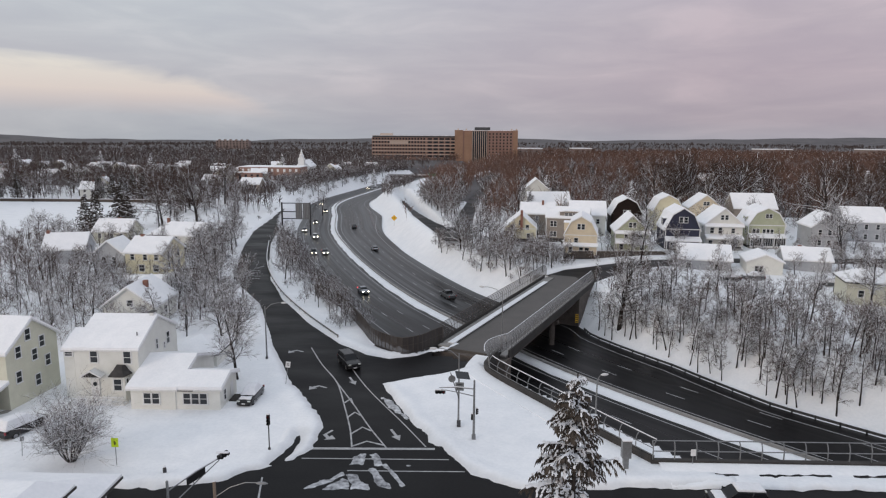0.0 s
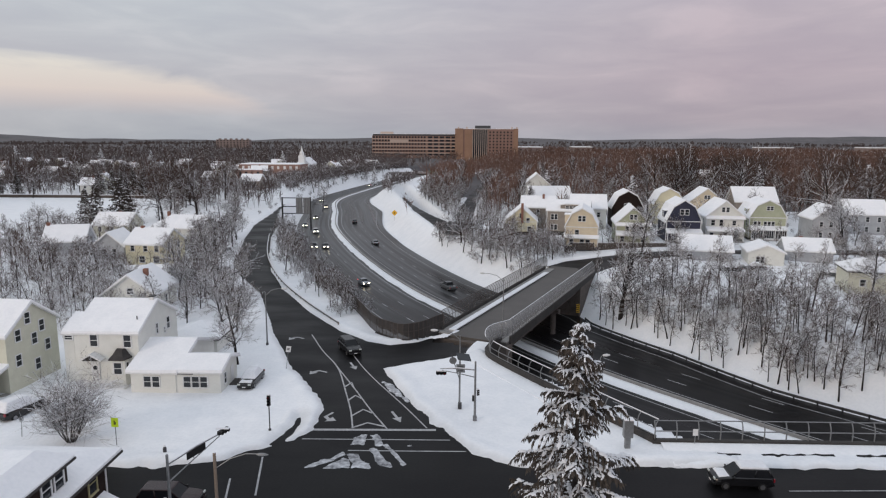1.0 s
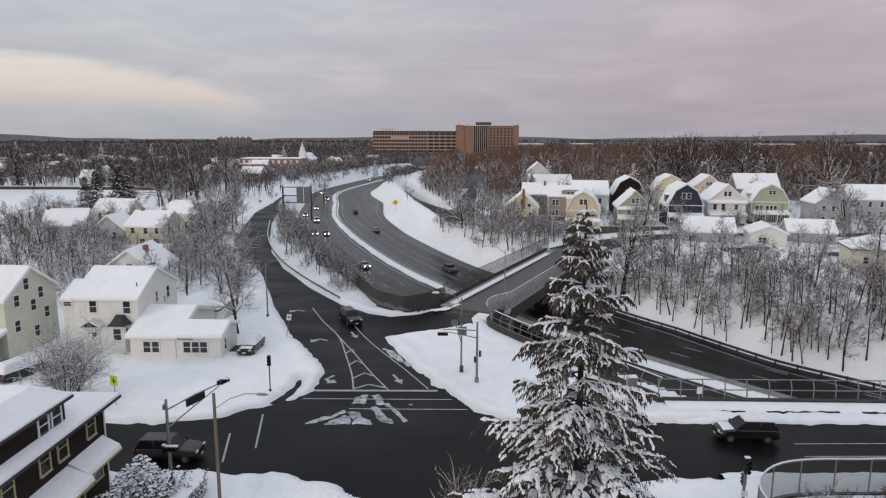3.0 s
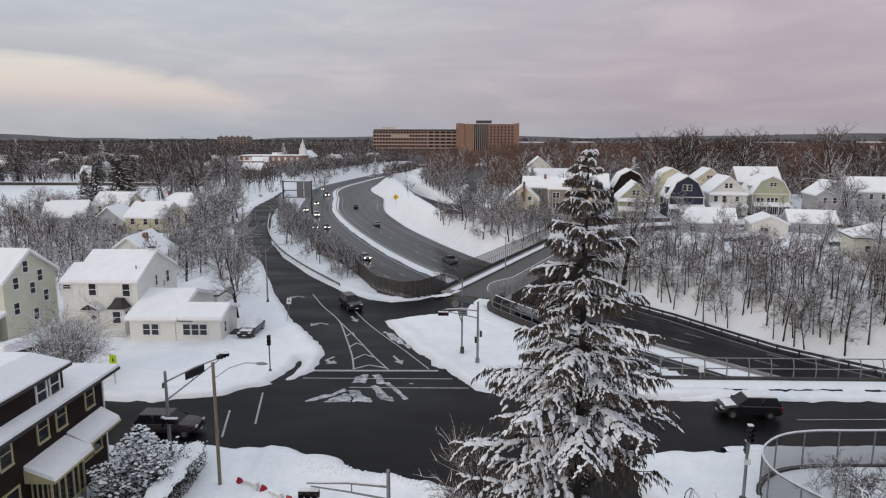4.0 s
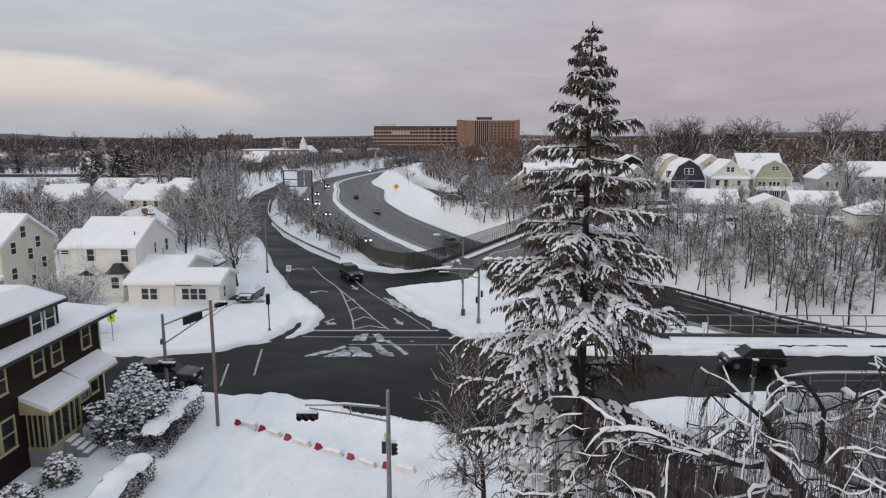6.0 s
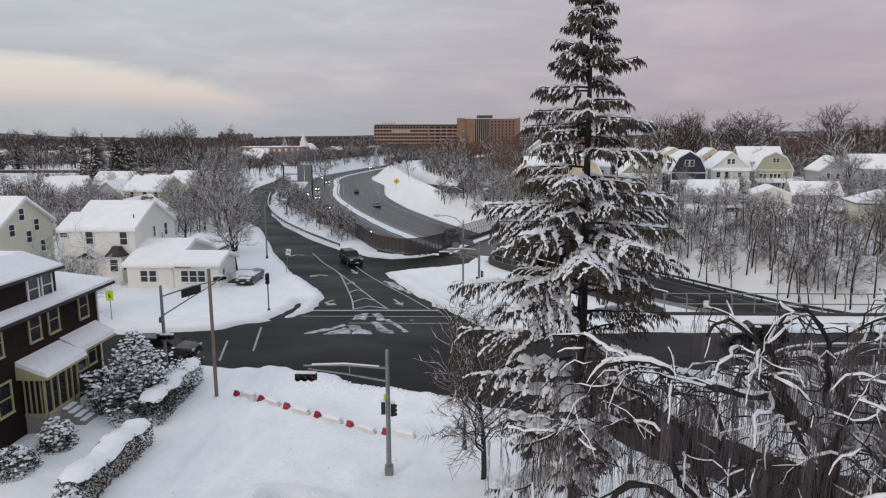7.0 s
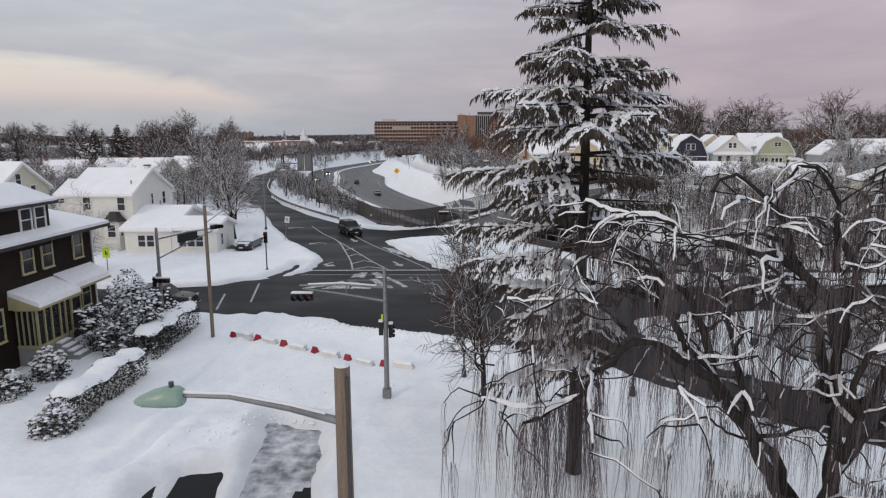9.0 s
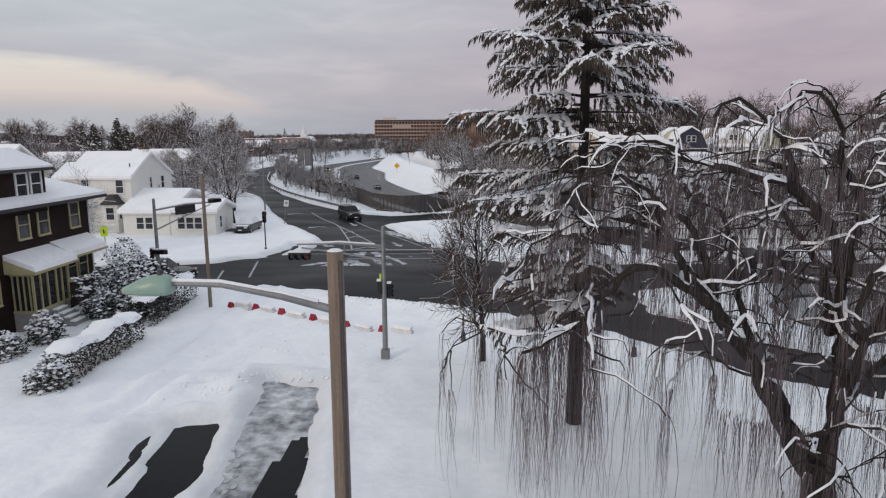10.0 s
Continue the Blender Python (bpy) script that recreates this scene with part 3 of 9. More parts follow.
grid_sheet("kerb_ramp", ASPHALT, CLEARED["kerb_cut"], 0.5, -0.006, "dark slot ploughed through the snow bank at the kerb", 0.5)
grid_sheet("driveway_gap", ASPHALT, CLEARED["wheel_gap"], 0.25, 0.004, "narrow bare strip of asphalt beside the cleared drive", 0.3)
grid_sheet("driveway_patch", ASPHALT, [(-5.35, 20.7), (-4.85, 21.1), (-4.4, 17), (-3.9, 12), (-4.9, 12), (-5.7, 16.5)], 0.25, 0.008, "bare dark patch worn through the trodden snow", 0.1)
grid_sheet("driveway_trodden", TRODDEN, CLEARED["trodden"], 0.5, 0.002, "trodden grey parking strip with thin patchy snow", 0.6)


def ribbon(lo, hi, z, stations=None, lift=0.0):
    """A strip along the median line between two offsets (numbers or arrays)."""
    ks = range(len(MEDIAN)) if stations is None else stations
    verts, faces = [], []
    for n, k in enumerate(ks):
        for o in (lo, hi):
            q = MEDIAN[k] + M_NOR[k] * (o[k] if isinstance(o, np.ndarray) else o)
            verts.append((q[0], q[1], z + lift))
        if n:
            faces.append((2 * n - 2, 2 * n, 2 * n + 1, 2 * n - 1)[::-1])
    return verts, faces


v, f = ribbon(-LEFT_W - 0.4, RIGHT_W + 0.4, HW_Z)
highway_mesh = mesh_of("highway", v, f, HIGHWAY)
# third value: 0 on the painted-dark near stretch, 1 where far sheen is painted
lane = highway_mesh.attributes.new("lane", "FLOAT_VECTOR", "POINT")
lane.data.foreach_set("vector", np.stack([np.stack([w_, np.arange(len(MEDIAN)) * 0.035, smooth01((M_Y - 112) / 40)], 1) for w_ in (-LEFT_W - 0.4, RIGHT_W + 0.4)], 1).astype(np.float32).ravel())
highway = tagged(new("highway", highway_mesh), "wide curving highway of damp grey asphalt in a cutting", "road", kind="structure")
# the exit ramp climbs from the highway to the frontage street
rv, rf = [], []
for n, (q, d) in enumerate(zip(RAMP, RAMP_DIR)):
    zz = RAMP_Z[n]
    for o in (-3.3, 3.3):
        rv.append((q[0] - d[1] * o, q[1] + d[0] * o, zz))
    if n:
        rf.append((2 * n - 2, 2 * n - 1, 2 * n + 1, 2 * n))
tagged(new("ramp", mesh_of("ramp", rv, rf, ASPHALT)), "dark exit ramp climbing beside a snowy bank", "road", kind="structure")

# ---- highway furniture and bridges ----
def strip_box(points, half, z0, z1):
    """A wall along a plan line: half its thickness each side, from z0 to z1 (numbers or lists)."""
    p = np.array(points, float)
    d = np.gradient(p, axis=0)
    d /= np.linalg.norm(d, axis=1)[:, None] + 1e-9
    verts, faces = [], []
    for n, (q, e) in enumerate(zip(p, d)):
        a = z0[n] if isinstance(z0, (list, np.ndarray)) else z0
        b = z1[n] if isinstance(z1, (list, np.ndarray)) else z1
        for o, z in ((-half, a), (half, a), (half, b), (-half, b)):
            verts.append((q[0] - e[1] * o, q[1] + e[0] * o, z))
        if n:
            k = 4 * n
            for i in range(4):
                faces.append((k - 4 + i, k - 4 + (i + 1) % 4, k + (i + 1) % 4, k + i))
    faces += [(3, 2, 1, 0), tuple(len(verts) - 4 + i for i in range(4))]
    return verts, faces


# median: a concrete barrier wall with packed snow against it
med_line = MEDIAN[MEDIAN[:, 1] < 640]
v, f = strip_box(med_line, 0.14, HW_Z, HW_Z + 0.82)
barrier = tagged(new("median_barrier", mesh_of("median_barrier", v, f, CONCRETE)), "low concrete barrier along the highway median", "barrier", kind="structure")
rng = np.random.RandomState(5)
off = M_NOR[MEDIAN[:, 1] < 640]
for side, width in ((-1, 1.7), (1, 0.7)):
    v, f = [], []
    for n, (q, e) in enumerate(zip(med_line, off)):
        w = width * (0.85 + 0.3 * rng.rand())
        for o, z in ((0.142, 0.42), (0.142 + 0.5 * w, 0.34), (0.142 + 0.85 * w, 0.22), (0.142 + w, 0.0)):
            v.append((q[0] + e[0] * o * side, q[1] + e[1] * o * side, HW_Z + z + 0.005))
        if n:
            for i in range(3):
                a = 4 * n - 4 + i
                f.append((a, a + 1, a + 5, a + 4) if side < 0 else (a, a + 4, a + 5, a + 1))
    tagged(new("median_snow", mesh_of("median_snow", v, f, SNOW, True)), "ridge of ploughed snow along the median barrier", "snow", kind="structure")

# painted lines on the highway
v, f = [], []


def line_strip(o0, width, k0, k1, z):
    n0 = len(v)
    for n, k in enumerate(range(k0, k1)):
        for o in (o0, o0 + width):
            oo = o[k] if isinstance(o, np.ndarray) else o
            q = MEDIAN[k] + M_NOR[k] * oo
            v.append((q[0], q[1], z))
        if n:
            a = n0 + 2 * n - 2
            f.append((a, a + 1, a + 3, a + 2))


NM = len(MEDIAN)
z_paint = HW_Z + 0.006
for o in (2.4, -2.9):
    line_strip(o, 0.16, 0, NM, z_paint)
line_strip(RIGHT_W - 2.2, 0.16, 0, NM, z_paint)
line_strip(-LEFT_W + 1.9, 0.16, 0, NM, z_paint)
for lane in (6.1, 9.8, -6.7, -10.3):
    for k in range(2, NM - 2, 4):
        line_strip(lane, 0.16, k, k + 2, z_paint)
tagged(new("lane_marking", mesh_of("lane_marking", v, f, PAINT)), "worn white lane lines", "road marking", kind="stuff")

# retaining wall on the junction side, with a fence on top
west = spline([(-1.6, 92.8), (-2.6, 91.6), (-4.7, 88.5), (-7.2, 87.1), (-9.1, 88.4), (-11.8, 91.5), (-14.7, 98.8), (-19.3, 109.8), (-23.0, 116.1), (-26.8, 121.0)], 0.8)
wall_line = west[:18]
wall_line2 = spline([(6.6, 88.0), (4.9, 84.0), (4.85, 79.9), (11.4, 69.0), (15.0, 63.0), (18.9, 57.0)], 1.0)


def wall_ob(name, line, half, z0, z1, material, label):
    v, f = strip_box(line, half, z0, z1)
    return tagged(new(name, mesh_of(name, v, f, material)), label, "wall", kind="structure")


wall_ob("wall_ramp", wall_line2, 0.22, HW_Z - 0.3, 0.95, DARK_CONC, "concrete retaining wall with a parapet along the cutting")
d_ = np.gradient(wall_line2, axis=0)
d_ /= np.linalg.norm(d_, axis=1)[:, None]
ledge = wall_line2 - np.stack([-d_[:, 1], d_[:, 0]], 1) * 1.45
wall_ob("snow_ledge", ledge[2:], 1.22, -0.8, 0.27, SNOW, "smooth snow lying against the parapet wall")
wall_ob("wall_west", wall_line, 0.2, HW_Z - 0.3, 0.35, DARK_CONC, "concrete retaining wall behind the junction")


def fence(name, label, line, height, every, base, material=STEEL, rails=(1.0,), arch=0.0, net=True, rail_r=0.03, post_r=0.035, net_mat=None, cap=None):
    """A metal fence along a plan line: posts, rails and netting. arch: how far the top leans inwards."""
    root = thing(name, label, "fence")
    line = np.array(line)
    d = np.gradient(line, axis=0)
    d /= np.linalg.norm(d, axis=1)[:, None]
    nor = np.stack([-d[:, 1], d[:, 0]], 1)
    zb = np.array([base if not callable(base) else base(*q) for q in line])

    def at(k, u):
        bend = arch * max(0.0, u - 0.55) ** 2 / 0.2
        q = line[k] + nor[k] * bend
        return (q[0], q[1], zb[k] + u * height)

    us = (0.0, 0.35, 0.6, 0.8, 0.92, 1.0) if arch else (0.0, 1.0)
    for k in range(0, len(line), every):
        part("post", tube([at(k, u) for u in us], post_r, 6), material, root)
    for u in rails:
        part("rail", tube([at(k, u) for k in range(len(line))], rail_r, 6), material, root)
    if cap is not None:
        part("snow_cap", tube([(at(k, 1.0)[0], at(k, 1.0)[1], at(k, 1.0)[2] + rail_r) for k in range(len(line))], cap, 6), SNOW_TWIG, root, "thin snow cap")
    if net:
        v, f = [], []
        for k in range(len(line)):
            v += [at(k, u) for u in us]
            if k:
                m = len(us)
                for i in range(m - 1):
                    a = (k - 1) * m + i
                    f.append((a, a + 1, a + m + 1, a + m))
        part("netting", mesh_of("netting", v, f, net_mat or CHAIN), None, root, "dull chain-link netting")
    return root


# diagonal bridge over the highway
B0, B1 = np.array([3.2, 90.6]), np.array([24.2, 136.0])
bd = (B1 - B0) / np.linalg.norm(B1 - B0)
bn = np.array([-bd[1], bd[0]])
BW = 5.3
bridge = thing("road_bridge", "two-lane concrete and steel road bridge over a highway cutting", "bridge")


def bridge_pt(s, o, z):
    q = B0 + bd * s + bn * o
    return (q[0], q[1], z)


BL = float(np.linalg.norm(B1 - B0))


def slab(o0, o1, z0, z1, s0=0.0, s1=None):
    s1 = BL if s1 is None else s1
    c = [bridge_pt(s, o, z) for z in (z0, z1) for s, o in ((s0, o0), (s1, o0), (s1, o1), (s0, o1))]
    bm = bmesh.new()
    vs = [bm.verts.new(p) for p in c]
    for f_ in ((0, 1, 2, 3), (7, 6, 5, 4), (0, 4, 5, 1), (1, 5, 6, 2), (2, 6, 7, 3), (3, 7, 4, 0)):
        bm.faces.new([vs[i] for i in f_])
    bmesh.ops.recalc_face_normals(bm, faces=bm.faces)
    return bm


part("deck", slab(-BW, BW, -0.35, 0.02, -1.5, BL + 6), DECK, bridge, "worn grey asphalt deck")
part("sidewalk", slab(BW - 1.7, BW, 0.024, 0.22, -1.5, BL + 2), CONCRETE, bridge, "concrete footway")
part("snow_strip", slab(BW - 1.9, BW - 0.9, 0.226, 0.36, 0, BL - 3), SNOW, bridge, "ploughed snow on the footway")
part("kerb", slab(-BW, -BW + 0.9, 0.024, 0.2, -1.5, BL + 2), CONCRETE, bridge)
for o in (-BW - 0.25, BW):
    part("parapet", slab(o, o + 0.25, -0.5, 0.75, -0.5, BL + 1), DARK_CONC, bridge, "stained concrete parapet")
for o in (-4.8, -2.4, 0.0, 2.4, 4.5):
    part("girder", slab(o, o + 0.4, -1.5, -0.36, 0.3, BL - 0.3), RUST, bridge, "dark steel girder")
# piers in the median and abutments
pier_s = BL * 0.50
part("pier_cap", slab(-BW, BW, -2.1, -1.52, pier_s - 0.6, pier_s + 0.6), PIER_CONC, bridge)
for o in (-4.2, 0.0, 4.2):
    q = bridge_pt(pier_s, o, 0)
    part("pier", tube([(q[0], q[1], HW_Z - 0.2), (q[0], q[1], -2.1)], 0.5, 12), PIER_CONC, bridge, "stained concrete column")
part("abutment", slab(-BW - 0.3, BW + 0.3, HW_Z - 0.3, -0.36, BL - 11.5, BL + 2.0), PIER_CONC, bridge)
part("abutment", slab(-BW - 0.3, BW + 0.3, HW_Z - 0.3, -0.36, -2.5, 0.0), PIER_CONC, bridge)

fr = [bridge_pt(s, -BW - 0.12, 0)[:2] for s in np.arange(0.5, BL + 1, 1.0)]
curl = spline([fr[0], (5.6, 86.0), (4.75, 83.2), (4.75, 79.9)], 1.0)[1:]
fence("bridge_fence", "arched galvanised safety fence with snowy netting along the bridge", np.array(list(map(tuple, fr))[::-1] + [tuple(q) for q in curl[:-1]]), 2.1, 1, 0.72, rails=(0.02, 0.5, 1.0), arch=-0.55, net_mat=SNOW_NET, cap=0.05, post_r=0.05)
fl = [bridge_pt(s, BW + 0.12, 0)[:2] for s in np.arange(0.5, BL + 3, 1.0)]
fence("bridge_fence", "arched dull brown steel safety fence along the bridge footway", np.array(fl), 2.1, 1, 0.72, rails=(0.02, 0.5, 1.0), arch=0.55, net_mat=DULL_NET, material=RUST)
fence("parapet_rail", "arched steel rail fence on the retaining wall above the cutting", wall_line2[8:], 1.5, 2, 0.95, rails=(0.05, 0.5, 1.0), arch=0.4, net=False, rail_r=0.045, post_r=0.05, cap=0.05)
corner = spline([(18.9, 57.0), (30, 57.1), (44, 57.2), (70, 57.6), (95, 58)], 1.0)
fence("street_fence", "steel rail fence with curved posts beside the street over the cutting", corner, 1.75, 2, 0.55, rails=(0.0, 0.5, 1.0), arch=0.35, net=False, rail_r=0.055, post_r=0.06)
fence("chain_fence", "tall brownish chain-link fence above the highway", west, 2.3, 1, 0.3, material=RUST, rails=(0.5, 1.0), rail_r=0.03, net_mat=BROWN_NET, post_r=0.05)
guard = spline([(-17.5, 94.2), (-25.6, 107.4), (-33.6, 122.4), (-41, 140), (-47, 158), (-54, 184)], 1.5)
g = thing("guard_rail", "low snowy metal guard rail along the side street", "guard rail")
for k in range(0, len(guard), 2):
    x, y = guard[k]
    part("post", box(x - 0.07, y - 0.07, 0.0, x + 0.07, y + 0.07, 0.72), WOOD_POLE, g)
v, f = strip_box(guard, 0.05, 0.45, 0.75)
part("beam", mesh_of("beam", v, f, STEEL), None, g)
v, f = strip_box(guard, 0.09, 0.755, 0.84)
part("snow_cap", mesh_of("snow_cap", v, f, SNOW_TWIG), None, g, "snow lying on the beam")
# guard rail at the foot of the wooded bank
kk = [k for k in range(NM) if 45 < MEDIAN[k, 1] < 112]
foot = np.array([MEDIAN[k] + M_NOR[k] * (RIGHT_W[k] + 0.2) for k in kk])
g = thing("guard_rail", "dark guard rail at the foot of the wooded bank", "guard rail")
for k in range(0, len(foot)):
    x, y = foot[k]
    part("post", box(x - 0.08, y - 0.08, HW_Z - 0.2, x + 0.08, y + 0.08, HW_Z + 0.62), BLACK, g)
v, f = strip_box(foot, 0.05, HW_Z + 0.25, HW_Z + 0.60)
part("beam", mesh_of("beam", v, f, DARK_STEEL), None, g)

# the near street crosses the cutting on a deck of its own
street_bridge = thing("street_bridge", "street deck of concrete carrying the road over the cutting", "bridge")
part("deck", mesh_of("deck", [(x, y, z) for z in (-1.4, -0.02) for x, y in ((18.6, 43.2), (92, 45.2), (92, 57.9), (18.6, 57.3))], [(3, 2, 1, 0), (4, 5, 6, 7), (0, 1, 5, 4), (1, 2, 6, 5), (2, 3, 7, 6), (3, 0, 4, 7)], ASPHALT), None, street_bridge, "wet dark asphalt deck")
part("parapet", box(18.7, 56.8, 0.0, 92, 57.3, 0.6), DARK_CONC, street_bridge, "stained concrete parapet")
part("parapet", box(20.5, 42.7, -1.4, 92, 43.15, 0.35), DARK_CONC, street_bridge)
vs_, fs_ = [], []
rng = np.random.RandomState(9)
xs_ = np.arange(19.4, 92, 0.7)
for n, x in enumerate(xs_):
    e = 52.9 + 0.012 * (x - 22) + 0.18 * rng.randn() * 0.6
    h = 0.34 + 0.07 * rng.randn()
    prof = ((e, 0.01), (e + 0.12, h * 0.6), (e + 0.45, h), (e + 1.3, h * 0.85), (e + 1.9, h * 0.55), (e + 2.05, 0.16), (e + 2.35, 0.15), (e + 2.5, h * 0.7), (56.79, 0.42))
    vs_ += [(x, yy, zz) for yy, zz in prof]
    if n:
        m = len(prof)
        for i in range(m - 1):
            a = (n - 1) * m + i
            fs_.append((a, a + m, a + m + 1, a + 1))
part("snow_bank", mesh_of("snow_bank", vs_, fs_, SNOW, True), None, street_bridge, "ploughed snow bank along the footway")
for a_, b_ in ((19.6, 26.5), (28.0, 35.0), (36.5, 48.0)):
    xs_ = np.arange(a_, b_, 0.5)
    line_ = np.stack([xs_, 55.05 + 0.012 * (xs_ - 22) + 0.08 * rng.randn(len(xs_))], 1)
    v, f = strip_box(line_, 0.2, 0.10, 0.185)
    part("trodden_path", mesh_of("trodden_path", v, f, ASPHALT), None, street_bridge, "bare wet strip of the footway between snow rows")
vs_, fs_ = [], []
for n, x in enumerate(np.arange(19.4, 92, 0.7)):
    e = 44.2 + 0.02 * (x - 22) + 0.1 * rng.randn()
    prof = ((43.16, 0.33), (43.5, 0.4), (e - 0.1, 0.3), (e + 0.3, 0.01))
    vs_ += [(x, yy, zz) for yy, zz in prof]
    if n:
        for i in range(3):
            a = (n - 1) * 4 + i
            fs_.append((a, a + 4, a + 5, a + 1))
part("snow_bank", mesh_of("snow_bank", vs_, fs_, SNOW, True), None, street_bridge, "ploughed snow bank along the kerb")
curve_fence = spline([(60, 43.2), (40, 42.4), (28.8, 41.5), (24.3, 41.3), (21.6, 40.5), (19.6, 38.6), (19.0, 36.6), (19.3, 34.9), (20.5, 32.7), (22.0, 30.9), (26, 27.6), (33, 21.5), (42, 13)], 0.8)
fence("curved_fence", "tall curved steel mesh fence with a snowy rail around brush", curve_fence, 2.5, 3, 0.3, rails=(0.0, 1.0), rail_r=0.06, post_r=0.05, cap=0.06, net_mat=DULL_NET)
wall_ob("wall_curb", curve_fence, 0.16, -1.0, 0.32, DARK_CONC, "low dark concrete kerb wall under the curved fence")

# far overpass
over = thing("far_overpass", "distant concrete overpass across the highway", "bridge")
part("deck", box(-95, 566, -3.0, 4, 578, -1.4), DARK_CONC, over)
part("parapet", box(-95, 565.7, -1.7, 4, 566, -0.4), CONCRETE, over)
part("snow_cap", box(-95, 565.65, -0.396, 4, 566.1, -0.1), SNOW_TWIG, over)
for x in (-68, -52, -38, -24):
    part("pier", box(x - 0.7, 568, -6.2, x + 0.7, 576, -3.0), DARK_CONC, over)
part("sign_board", box(-24, 565.2, -2.6, -17, 565.6, 0.8), plain("green_road_sign", (0.03, 0.30, 0.13), 0.5), over, "green road sign")
part("abutment", box(-98, 565, -6.5, -72, 579, -3.0), DARK_CONC, over)

# ---- houses ----
WIN_CACHE = {}


def window(parent, x, y, z, w, h, face, trim=TRIM_WHITE, double=False):
    """A sash window set on a wall; face: the turn of its outward side about z (0 looks to -y)."""
    key = (w, h, trim.name)
    if key not in WIN_CACHE:
        t = 0.11
        bm = bmesh.new()
        xs, zs = (-w / 2 - t, -w / 2, w / 2, w / 2 + t), (-h / 2 - t, -h / 2, -0.03, 0.03, h / 2, h / 2 + t)
        vs = [[bm.verts.new((x_, 0.04, z_)) for x_ in xs] for z_ in zs]
        for j in range(5):
            for i in range(3):
                if i == 1 and j in (1, 3):
                    continue
                bm.faces.new((vs[j][i], vs[j + 1][i], vs[j + 1][i + 1], vs[j][i + 1]))
        ext = bmesh.ops.extrude_face_region(bm, geom=list(bm.faces))
        moved = [g_ for g_ in ext["geom"] if isinstance(g_, bmesh.types.BMVert)]
        bmesh.ops.translate(bm, verts=moved, vec=(0, -0.10, 0))
        for v_ in moved:
            if v_.co.z < -h / 2 - t + 0.01:
                v_.co.y -= 0.06
        bmesh.ops.recalc_face_normals(bm, faces=bm.faces)
        me = bpy.data.meshes.new("window")
        bm.to_mesh(me)
        bm.free()
        me.materials.append(trim)
        g_ = bpy.data.meshes.new("pane")
        b2 = box(-w / 2, -0.008, -h / 2, w / 2, 0.03, h / 2)
        b2.to_mesh(g_)
        b2.free()
        g_.materials.append(GLASS)
        WIN_CACHE[key] = (me, g_)
    me, g_ = WIN_CACHE[key]
    ob = new("window", me)
    ob.parent = parent
    ob.matrix_local = pose(x, y, z, 0, 0, face)
    pane = new("pane", g_)
    pane.parent = ob
    return ob


def prism(profile, y0, y1):
    """A solid with one outline in x and z, drawn out along y."""
    bm = bmesh.new()
    a = [bm.verts.new((x, y0, z)) for x, z in profile]
    b = [bm.verts.new((x, y1, z)) for x, z in profile]
    n = len(a)
    bm.faces.new(a)
    bm.faces.new(b[::-1])
    for i in range(n):
        bm.faces.new((a[i], b[i], b[(i + 1) % n], a[(i + 1) % n]))
    bmesh.ops.recalc_face_normals(bm, faces=bm.faces)
    return bm


def turned(bm):
    bmesh.ops.rotate(bm, verts=bm.verts, cent=(0, 0, 0), matrix=Matrix.Rotation(radians(90), 3, "Z"))
    return bm


def roof_line(kind, half, eave, rise):
    if kind == "gambrel":
        return [(-half, eave), (-half * 0.62, eave + rise * 0.68), (0, eave + rise), (half * 0.62, eave + rise * 0.68), (half, eave)]
    return [(-half, eave), (0, eave + rise), (half, eave)]


def shifted(line, up, out):
    """An outline moved up, with its ends carried outwards along the slope."""
    (x0, z0), (x1, z1) = line[0], line[1]
    k = (z1 - z0) / (x1 - x0)
    r = [(x, z + up) for x, z in line]
    r[0] = (x0 - out, z0 - out * k + up)
    r[-1] = (-x0 + out, z0 - out * k + up)
    return r


def band(up, low, y0, y1):
    """A roof layer between two outlines of equal length, drawn out along y."""
    bm = bmesh.new()
    rows = [[bm.verts.new((x, y, z)) for x, z in line] for y in (y0, y1) for line in (up, low)]
    a, b, c, d = rows
    n = len(a)
    for i in range(n - 1):
        bm.faces.new((a[i], a[i + 1], b[i + 1], b[i]))
        bm.faces.new((c[i], d[i], d[i + 1], c[i + 1]))
        bm.faces.new((a[i], c[i], c[i + 1], a[i + 1]))
        bm.faces.new((b[i], b[i + 1], d[i + 1], d[i]))
    bm.faces.new((a[0], b[0], d[0], c[0]))
    bm.faces.new((a[-1], c[-1], d[-1], b[-1]))
    bmesh.ops.recalc_face_normals(bm, faces=bm.faces)
    return bm


